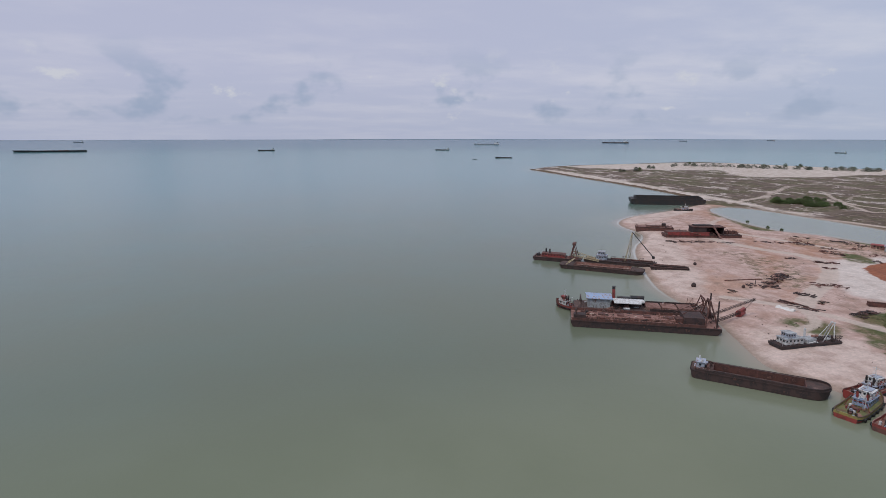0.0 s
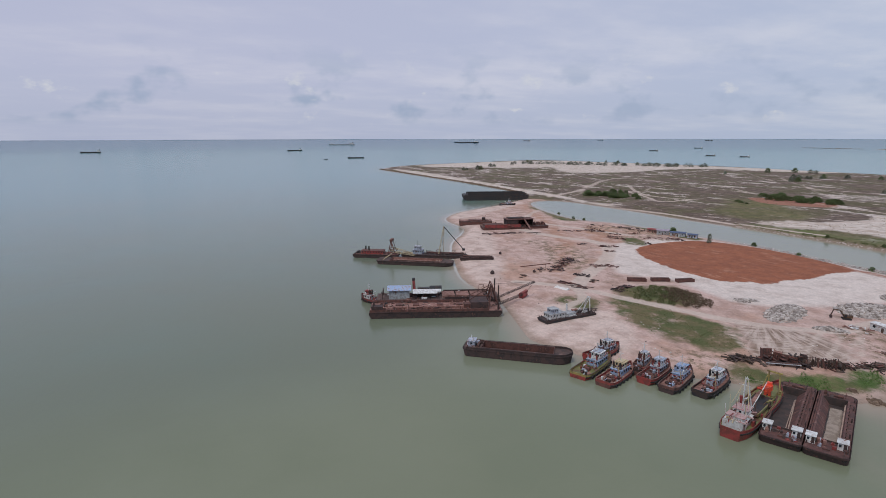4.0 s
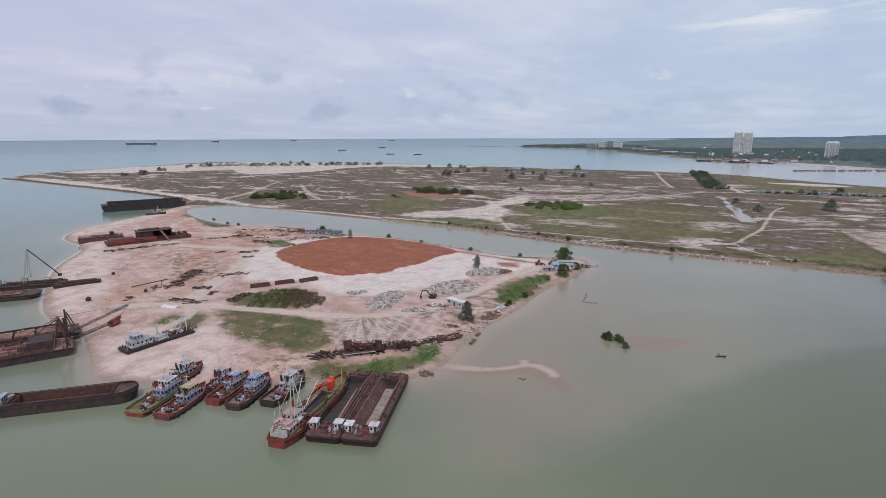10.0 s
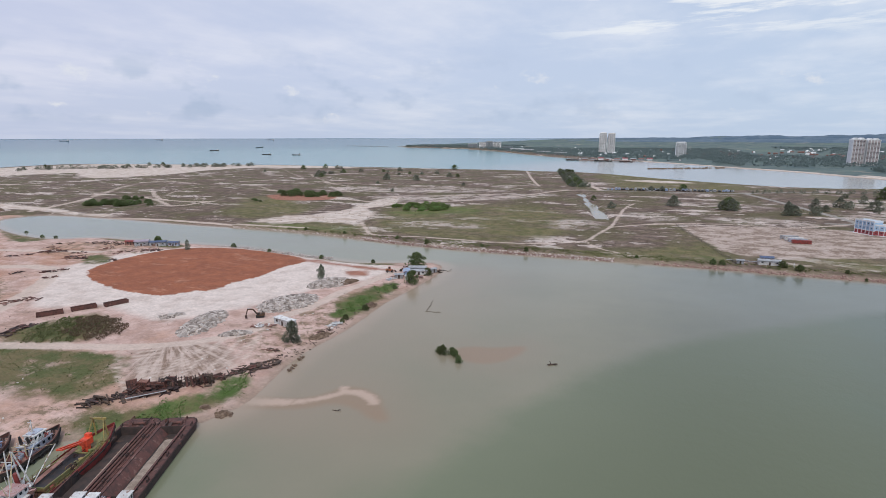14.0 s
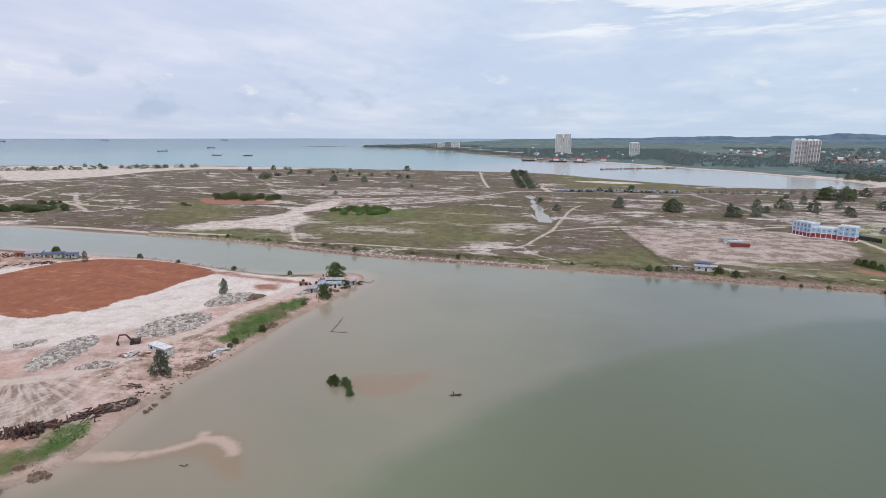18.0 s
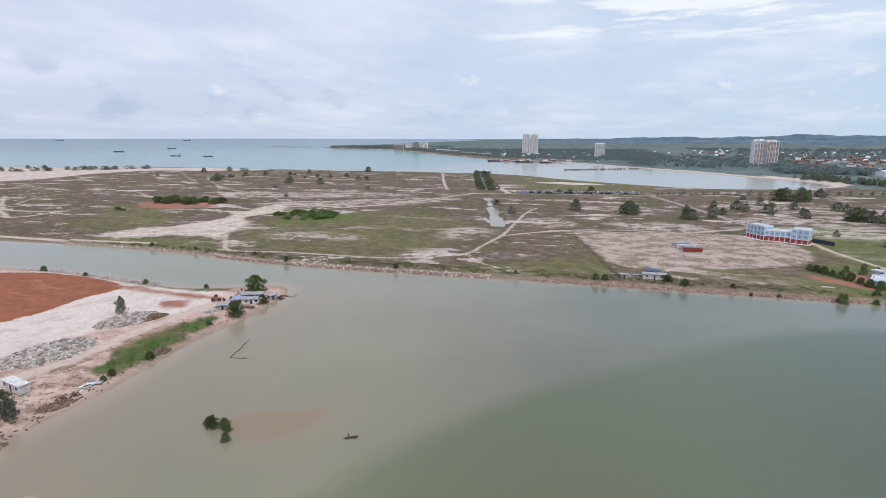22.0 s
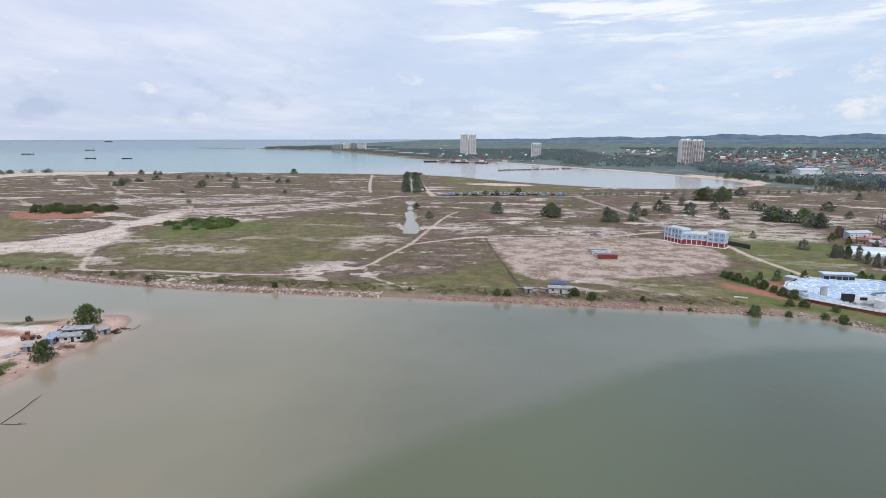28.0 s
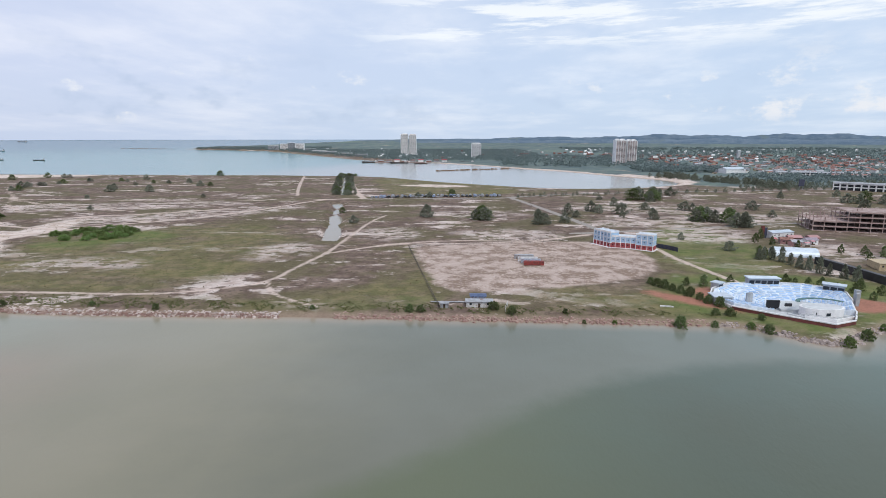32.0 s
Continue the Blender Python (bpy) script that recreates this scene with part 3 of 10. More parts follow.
def ground_material():
    m, t, b = fresh("ground")
    p = place(t)
    at = lambda key: attribute_node(t, key)
    wob = math_node(t, "SUBTRACT", noise_node(t, p, 0.16, 6.0, 0.65), 0.5)
    ragged = math_node(t, "SUBTRACT", noise_node(t, p, 0.035, 8.0, 0.7), 0.5)

    def zone(key, soft, rag=4.0, wide=0.0, shift=0.0):
        v = math_node(t, "ADD", at(key), math_node(t, "MULTIPLY", wob, rag * 2))
        if wide:
            v = math_node(t, "ADD", v, math_node(t, "MULTIPLY", ragged, wide * 2))
        return ramp_node(t, v, shift - soft, shift + soft)

    fine = noise_node(t, p, 0.9, 6.0, 0.7)
    mid = noise_node(t, p, 0.11, 6.0, 0.62)
    broad = noise_node(t, p, 0.017, 6.0, 0.6)
    # stretched streaks of blown sand over the plain
    drift = node(t, "ShaderNodeMapping", {"Vector": p, "Scale": (0.013, 0.027, 0.02), "Rotation": (0, 0, 0.25)}).outputs[0]
    streak = noise_node(t, drift, 1.0, 9.0, 0.70)
    scour = noise_node(t, drift, 2.6, 9.0, 0.74)
    # plain: dry brown scrub, olive grass, pale sand showing through
    scrub = mix_node(t, ramp_node(t, mid, 0.40, 0.62), (0.112, 0.078, 0.062), (0.190, 0.140, 0.112))
    scrub = mix_node(t, math_node(t, "MULTIPLY", ramp_node(t, broad, 0.44, 0.58), 0.7), scrub, (0.108, 0.098, 0.045))
    tuft = ramp_node(t, noise_node(t, p, 0.33, 4.0, 0.65), 0.54, 0.68)
    scrub = mix_node(t, math_node(t, "MULTIPLY", tuft, 0.7), scrub, (0.060, 0.050, 0.030))
    sand = mix_node(t, ramp_node(t, mid, 0.38, 0.66), (0.56, 0.485, 0.445), (0.40, 0.32, 0.28))
    west = ramp_node(t, math_node(t, "MULTIPLY", node(t, "ShaderNodeSeparateXYZ", {"Vector": p}).outputs[0], -1.0), 250.0, 1300.0)
    blown = math_node(t, "ADD", math_node(t, "MULTIPLY_ADD", wob, 0.22, streak), math_node(t, "MULTIPLY", west, 0.018))
    col = mix_node(t, ramp_node(t, blown, 0.558, 0.605), scrub, sand)
    olive = mix_node(t, ramp_node(t, mid, 0.36, 0.64), (0.114, 0.112, 0.046), (0.180, 0.152, 0.074))
    olive = mix_node(t, math_node(t, "MULTIPLY", tuft, 0.4), olive, (0.066, 0.068, 0.028))
    meadow = zone("green", 14.0, 6.0, 26.0)
    thin = ramp_node(t, noise_node(t, drift, 1.3, 8.0, 0.68), 0.60, 0.40)
    col = mix_node(t, math_node(t, "MULTIPLY", meadow, math_node(t, "MULTIPLY_ADD", thin, 0.56, 0.40)), col, olive)
    vivid = mix_node(t, ramp_node(t, mid, 0.38, 0.62), (0.092, 0.125, 0.036), (0.135, 0.150, 0.052))
    col = mix_node(t, math_node(t, "MULTIPLY", zone("bright", 8.0, 6.0, 14.0), math_node(t, "MULTIPLY_ADD", thin, 0.5, 0.4)), col, vivid)
    scoured = ramp_node(t, math_node(t, "ADD", math_node(t, "MULTIPLY_ADD", wob, 0.30, scour), math_node(t, "MULTIPLY", west, 0.03)), 0.605, 0.65)
    col = mix_node(t, math_node(t, "MULTIPLY", scoured, math_node(t, "MULTIPLY_ADD", meadow, -0.60, 0.8)), col, sand)
    patchwork = ramp_node(t, math_node(t, "MULTIPLY_ADD", wob, 0.35, noise_node(t, drift, 3.4, 9.0, 0.72)), 0.44, 0.54)
    col = mix_node(t, math_node(t, "MULTIPLY", zone("pale", 10.0, 6.0, 14.0), math_node(t, "MULTIPLY", patchwork, 0.78)), col, sand)
    clods = noise_node(t, p, 0.075, 9.0, 0.78)
    bare = mix_node(t, ramp_node(t, clods, 0.44, 0.56), (0.43, 0.345, 0.30), (0.215, 0.155, 0.120))
    bare = mix_node(t, math_node(t, "MULTIPLY", ramp_node(t, noise_node(t, p, 0.35, 6.0, 0.75), 0.52, 0.64), 0.6), bare, (0.56, 0.475, 0.42))
    col = mix_node(t, zone("bare", 3.0, 5.0, 6.0), col, bare)
    # wooded land behind the bay, with bluish distance haze mixed into its colour
    hazy_wood = mix_node(t, ramp_node(t, broad, 0.42, 0.58), (0.088, 0.124, 0.126), (0.130, 0.165, 0.152))
    hazy_wood = mix_node(t, math_node(t, "MULTIPLY", ramp_node(t, noise_node(t, p, 0.0045, 6.0, 0.65), 0.54, 0.60), 0.9), hazy_wood, (0.128, 0.172, 0.145))
    hazy_wood = mix_node(t, math_node(t, "MULTIPLY", ramp_node(t, noise_node(t, p, 0.012, 6.0, 0.65), 0.61, 0.66), 0.8), hazy_wood, (0.30, 0.26, 0.22))
    col = mix_node(t, zone("inland", 4.0, 4.0, 10.0), col, hazy_wood)
    col = mix_node(t, zone("sandy", 5.0, 6.0, 16.0), col, mix_node(t, ramp_node(t, mid, 0.40, 0.62), (0.60, 0.52, 0.47), (0.45, 0.36, 0.30)))
    # yard: trampled pink sand with rusty dirt
    dirt = mix_node(t, ramp_node(t, mid, 0.36, 0.66), (0.545, 0.393, 0.346), (0.40, 0.265, 0.220))
    dirt = mix_node(t, math_node(t, "MULTIPLY", ramp_node(t, broad, 0.50, 0.63), 0.6), dirt, (0.43, 0.250, 0.175))
    dirt = mix_node(t, math_node(t, "MULTIPLY", ramp_node(t, noise_node(t, drift, 4.0, 8.0, 0.72), 0.54, 0.63), 0.55), dirt, (0.25, 0.175, 0.132))
    col = mix_node(t, zone("yard", 2.0, 3.0), col, dirt)
    col = mix_node(t, zone("beach", 5.0, 5.0, 8.0), col, mix_node(t, ramp_node(t, mid, 0.40, 0.66), (0.60, 0.470, 0.415), (0.455, 0.335, 0.288)))
    col = mix_node(t, zone("white", 4.0, 5.0, 5.0), col, mix_node(t, ramp_node(t, mid, 0.45, 0.72), (0.62, 0.532, 0.487), (0.50, 0.412, 0.368)))
    col = mix_node(t, math_node(t, "MULTIPLY", zone("rusty", 6.0, 5.0, 12.0), math_node(t, "MULTIPLY_ADD", ramp_node(t, mid, 0.40, 0.62), 0.45, 0.25)), col, (0.40, 0.215, 0.145))
    patchy = noise_node(t, p, 0.22, 7.0, 0.75)
    # wheel ruts fanning out from the road
    apart = node(t, "ShaderNodeVectorMath", {0: p, 1: (124.0, -256.0, 0.0)}).outputs[0]
    fan = node(t, "ShaderNodeSeparateXYZ", {"Vector": apart})
    polar = node(t, "ShaderNodeCombineXYZ", {"X": math_node(t, "MULTIPLY", math_node(t, "ARCTAN2", fan.outputs[1], fan.outputs[0]), 14.0), "Y": math_node(t, "MULTIPLY", math_node(t, "SQRT", math_node(t, "ADD", math_node(t, "MULTIPLY", fan.outputs[0], fan.outputs[0]), math_node(t, "MULTIPLY", fan.outputs[1], fan.outputs[1]))), 0.07)}).outputs[0]
    ruts = noise_node(t, polar, 1.0, 5.0, 0.62)
    mud = mix_node(t, ramp_node(t, ruts, 0.40, 0.60), (0.20, 0.142, 0.105), (0.47, 0.375, 0.325))
    col = mix_node(t, math_node(t, "MULTIPLY", zone("mud", 3.0, 4.0, 5.0), 0.85), col, mud)
    col = mix_node(t, math_node(t, "MULTIPLY", zone("scruff", 4.0, 5.0, 8.0), math_node(t, "MULTIPLY", ramp_node(t, patchy, 0.47, 0.60), 0.85)), col, mix_node(t, mid, (0.150, 0.130, 0.065), (0.21, 0.145, 0.105)))
    turf = mix_node(t, ramp_node(t, mid, 0.40, 0.60), (0.080, 0.094, 0.034), (0.140, 0.116, 0.058))
    turf = mix_node(t, math_node(t, "MULTIPLY", ramp_node(t, noise_node(t, p, 0.28, 7.0, 0.7), 0.60, 0.70), 0.6), turf, (0.30, 0.23, 0.18))
    col = mix_node(t, math_node(t, "MULTIPLY", zone("grass", 3.0, 6.0, 9.0), math_node(t, "MULTIPLY_ADD", ramp_node(t, noise_node(t, p, 0.09, 7.0, 0.7), 0.66, 0.52), 0.6, 0.38)), col, turf)
    col = mix_node(t, math_node(t, "MULTIPLY", zone("lush", 2.0, 4.0, 3.0), math_node(t, "MULTIPLY_ADD", ramp_node(t, patchy, 0.62, 0.46), 0.5, 0.42)), col, mix_node(t, ramp_node(t, mid, 0.40, 0.60), (0.066, 0.108, 0.028), (0.100, 0.132, 0.042)))
    red = mix_node(t, ramp_node(t, mid, 0.36, 0.66), (0.305, 0.112, 0.062), (0.245, 0.092, 0.054))
    red = mix_node(t, math_node(t, "MULTIPLY", ramp_node(t, noise_node(t, drift, 5.0, 6.0, 0.7), 0.56, 0.68), 0.6), red, (0.42, 0.22, 0.15))
    col = mix_node(t, zone("red", 0.8, 3.0, 5.0), col, red)
    col = mix_node(t, zone("orange", 3.0, 4.0, 6.0), col, mix_node(t, mid, (0.36, 0.165, 0.115), (0.27, 0.135, 0.098)))
    trodden = mix_node(t, fine, (0.58, 0.475, 0.415), (0.48, 0.385, 0.33))
    col = mix_node(t, math_node(t, "MULTIPLY", zone("track", 0.9, 1.6), 0.85), col, trodden)
    col = mix_node(t, zone("paved", 0.5, 0.8), col, mix_node(t, fine, (0.33, 0.30, 0.275), (0.25, 0.23, 0.21)))
    # wet sand along the water
    rim = math_node(t, "SUBTRACT", 1.0, ramp_node(t, math_node(t, "ADD", at("shore"), math_node(t, "MULTIPLY", wob, 3.0)), 0.8, 6.0))
    col = mix_node(t, math_node(t, "MULTIPLY", rim, 0.66), col, (0.285, 0.215, 0.168))
    value = math_node(t, "MULTIPLY_ADD", math_node(t, "ADD", fine, math_node(t, "MULTIPLY", math_node(t, "SUBTRACT", noise_node(t, p, 0.30, 5.0, 0.7), 0.5), 0.8)), 0.75, 0.60)
    hsv = node(t, "ShaderNodeHueSaturation", {"Color": col, "Value": value})
    link(t, hsv.outputs[0], b.inputs["Base Color"])
    b.inputs["Roughness"].default_value = 0.95
    b.inputs["Specular IOR Level"].default_value = 0.2
    bump = node(t, "ShaderNodeBump", {"Height": noise_node(t, p, 0.55, 8.0, 0.7), "Strength": 0.6, "Distance": 0.5})
    link(t, bump.outputs[0], b.inputs["Normal"])
    return m


def water_height(px, py):
    z, d, bar, pool = land_height(px, py)
    pl = depth_in(px, py, SILT) * (0.22 + 0.78 * np.clip((px + 40) / 55, 0, 1))
    return np.zeros(px.shape), {"deep": np.clip(-d, -60, 200), "bar": np.clip(bar, -60, 60), "spit": np.clip(near_any(px, py, SPIT), -60, 60), "silt": np.clip(pl, -90, 90), "reach": np.clip(px, -400, 400),
                                "sea": np.clip(np.hypot(px + 30, py - 200), 0, 6000), "bay": np.clip(depth_in(px, py, BAY), -500, 500), "brown": np.clip((px + 88) / 22, 0, 1) * np.clip((py - 196) / 18, 0, 1) * np.clip((430 - py) / 25, 0, 1) * np.clip((40 - px) / 60, 0, 1),
                                "surf": np.clip((-px - 225) / 60, 0, 1) * np.clip((350 - py) / 30, 0, 1)}


def water_material():
    m, t, b = fresh("turbid_water")
    p = place(t)
    at = lambda key: attribute_node(t, key)
    slow = noise_node(t, p, 0.011, 5.0, 0.55)
    wob = math_node(t, "SUBTRACT", noise_node(t, p, 0.05, 5.0, 0.6), 0.5)
    green = mix_node(t, ramp_node(t, slow, 0.35, 0.65), (0.163, 0.183, 0.120), (0.190, 0.204, 0.136))
    milk = mix_node(t, ramp_node(t, slow, 0.35, 0.65), (0.205, 0.195, 0.140), (0.232, 0.213, 0.155))
    grey_water = mix_node(t, ramp_node(t, slow, 0.35, 0.65), (0.138, 0.142, 0.110), (0.162, 0.160, 0.128))
    milk = mix_node(t, ramp_node(t, math_node(t, "ADD", at("reach"), math_node(t, "MULTIPLY", wob, 40.0)), 10.0, 110.0), milk, grey_water)
    green = mix_node(t, ramp_node(t, at("reach"), -30.0, 85.0), green, (0.117, 0.130, 0.081))
    green = mix_node(t, ramp_node(t, at("reach"), 100.0, 190.0), green, (0.084, 0.094, 0.066))
    green = mix_node(t, ramp_node(t, at("reach"), -115.0, -190.0), green, (0.142, 0.160, 0.112))
    river = mix_node(t, ramp_node(t, math_node(t, "ADD", at("silt"), math_node(t, "MULTIPLY", wob, 14.0)), -7.0, 8.0), green, milk)
    # clearer, bluer water out at sea
    col = mix_node(t, ramp_node(t, math_node(t, "ADD", at("sea"), math_node(t, "MULTIPLY", math_node(t, "SUBTRACT", slow, 0.5), 500.0)), 110.0, 1200.0), river, (0.098, 0.215, 0.215))
    col = mix_node(t, ramp_node(t, at("sea"), 1800.0, 6000.0), col, (0.040, 0.118, 0.165))
    # grey-white bay: the sky's reflection is painted into the base colour
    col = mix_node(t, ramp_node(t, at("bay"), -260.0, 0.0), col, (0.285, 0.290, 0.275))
    # paler shallows along the western beach
    shelf = math_node(t, "MULTIPLY", math_node(t, "SUBTRACT", 1.0, ramp_node(t, math_node(t, "ADD", at("deep"), math_node(t, "MULTIPLY", wob, 20.0)), 4.0, 65.0)), math_node(t, "SUBTRACT", 1.0, ramp_node(t, at("reach"), -75.0, -45.0)))
    col = mix_node(t, math_node(t, "MULTIPLY", shelf, 0.5), col, (0.215, 0.230, 0.172))
    # silt clouds off the yard's eastern shore
    cloudy = math_node(t, "MULTIPLY", at("brown"), math_node(t, "SUBTRACT", 1.0, ramp_node(t, math_node(t, "ADD", at("deep"), math_node(t, "MULTIPLY", wob, 34.0)), -4.0, 72.0)))
    col = mix_node(t, math_node(t, "MULTIPLY", cloudy, 0.85), col, (0.250, 0.205, 0.152))
    halo = ramp_node(t, math_node(t, "ADD", at("bar"), math_node(t, "MULTIPLY", wob, 14.0)), -20.0, 2.0)
    col = mix_node(t, math_node(t, "MULTIPLY", halo, 0.34), col, (0.262, 0.205, 0.152))
    shoal = ramp_node(t, math_node(t, "ADD", at("bar"), math_node(t, "MULTIPLY", wob, 5.0)), -2.0, 2.0)
    col = mix_node(t, math_node(t, "MULTIPLY", shoal, 0.85), col, (0.250, 0.176, 0.118))
    awash = ramp_node(t, math_node(t, "ADD", math_node(t, "MULTIPLY", wob, 3.0), math_node(t, "MULTIPLY_ADD", math_node(t, "SUBTRACT", noise_node(t, p, 0.5, 5.0, 0.65), 0.5), 2.4, at("spit"))), -0.6, 2.0)
    col = mix_node(t, math_node(t, "MULTIPLY", awash, 0.85), col, (0.45, 0.335, 0.265))
    edge = math_node(t, "SUBTRACT", 1.0, ramp_node(t, math_node(t, "ADD", at("deep"), math_node(t, "MULTIPLY", wob, 6.0)), -1.0, 12.0))
    col = mix_node(t, math_node(t, "MULTIPLY", edge, 0.7), col, (0.335, 0.262, 0.200))
    lap = math_node(t, "MULTIPLY_ADD", wob, 2.5, at("deep"))
    surf = math_node(t, "MULTIPLY", math_node(t, "MULTIPLY", ramp_node(t, lap, -0.2, 0.8), math_node(t, "SUBTRACT", 1.0, ramp_node(t, lap, 1.0, 2.6))), at("surf"))
    col = mix_node(t, math_node(t, "MULTIPLY", surf, 0.45), col, (0.62, 0.61, 0.57))
    link(t, col, b.inputs["Base Color"])
    b.inputs["Roughness"].default_value = 0.16
    b.inputs["IOR"].default_value = 1.33
    # waves far out break up the mirror
    link(t, math_node(t, "MULTIPLY_ADD", ramp_node(t, at("sea"), 500.0, 4000.0), -0.30, 0.38), b.inputs["Specular IOR Level"])
    ripple = node(t, "ShaderNodeMapping", {"Vector": p, "Scale": (1.0, 0.55, 1.0), "Rotation": (0, 0, 0.5)}).outputs[0]
    bump = node(t, "ShaderNodeBump", {"Height": math_node(t, "ADD", noise_node(t, ripple, 0.8, 5.0, 0.6), math_node(t, "MULTIPLY", noise_node(t, p, 0.13, 3.0), 1.5)), "Strength": 0.25, "Distance": 0.22})
    link(t, bump.outputs[0], b.inputs["Normal"])
    return m


XS = spread_out(steps((-1720, 14), (-620, 7), (-420, 2.5), (-110, 1.5), (-55, 2.5), (320, 9), (1100, 9)), HORIZON)
YS = spread_out(steps((60, 2.5), (500, 4), (700, 9), (1500, 14), (2300, 14)), HORIZON)
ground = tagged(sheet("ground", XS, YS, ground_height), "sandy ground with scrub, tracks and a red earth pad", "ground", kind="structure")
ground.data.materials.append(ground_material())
WX = spread_out(steps((-900, 14), (-330, 5), (-95, 1.2), (35, 4), (330, 12), (900, 12)), HORIZON)
WY = spread_out(steps((-60, 8), (90, 5), (200, 1.2), (310, 4), (480, 14), (1500, 14)), HORIZON)
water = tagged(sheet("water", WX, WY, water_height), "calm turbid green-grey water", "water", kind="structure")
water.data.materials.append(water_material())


# ---- wooded hills along the horizon ----
def hill_range(name, near, far, height, seed, label):
    """A long ridge round the north-east, with a wavy crest."""
    az = np.radians(np.arange(-16, 62, 0.12))
    w = np.linspace(0, 1, 9)
    grid = []
    rise = np.clip((np.degrees(az) + 13) / 34, 0, 1) ** 1.1
    crest = height * rise * (1 + 0.16 * np.sin(az * 31 + seed) + 0.11 * np.sin(az * 77 + 2 * seed) + 0.05 * np.sin(az * 173 + seed) + 0.03 * np.sin(az * 410))
    for q in w:
        r = near + (far - near) * q
        grid.append(np.stack(away(EYE[0] + r * np.sin(az), EYE[1] + r * np.cos(az), crest * np.sin(q * math.pi) ** 0.7 - 4 + 0 * az), 1))
    v = np.concatenate(grid)
    n = len(az)
    f = [(i * n + j, i * n + j + 1, (i + 1) * n + j + 1, (i + 1) * n + j) for i in range(len(w) - 1) for j in range(n - 1)]
    me = bpy.data.meshes.new(name)
    me.from_pydata(v.tolist(), [], f)
    me.update()
    m, t, b = fresh(name)
    p = place(t)
    # woodland and field colours pushed to blue, so haze sits in the base colour
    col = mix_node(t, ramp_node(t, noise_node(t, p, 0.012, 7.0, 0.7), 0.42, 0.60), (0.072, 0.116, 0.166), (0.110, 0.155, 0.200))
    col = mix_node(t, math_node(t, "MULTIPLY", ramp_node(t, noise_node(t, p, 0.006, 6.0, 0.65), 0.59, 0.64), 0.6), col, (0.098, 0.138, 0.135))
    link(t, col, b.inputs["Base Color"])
    b.inputs["Roughness"].default_value = 0.9
    link(t, node(t, "ShaderNodeBump", {"Height": noise_node(t, p, 0.05, 6.0, 0.7), "Strength": 0.7, "Distance": 6.0}).outputs[0], b.inputs["Normal"])
    me.materials.append(m)
    return tagged(new(name, me), label, "hills", kind="structure")


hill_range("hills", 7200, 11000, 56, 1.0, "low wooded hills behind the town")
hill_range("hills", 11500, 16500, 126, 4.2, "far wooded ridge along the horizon")


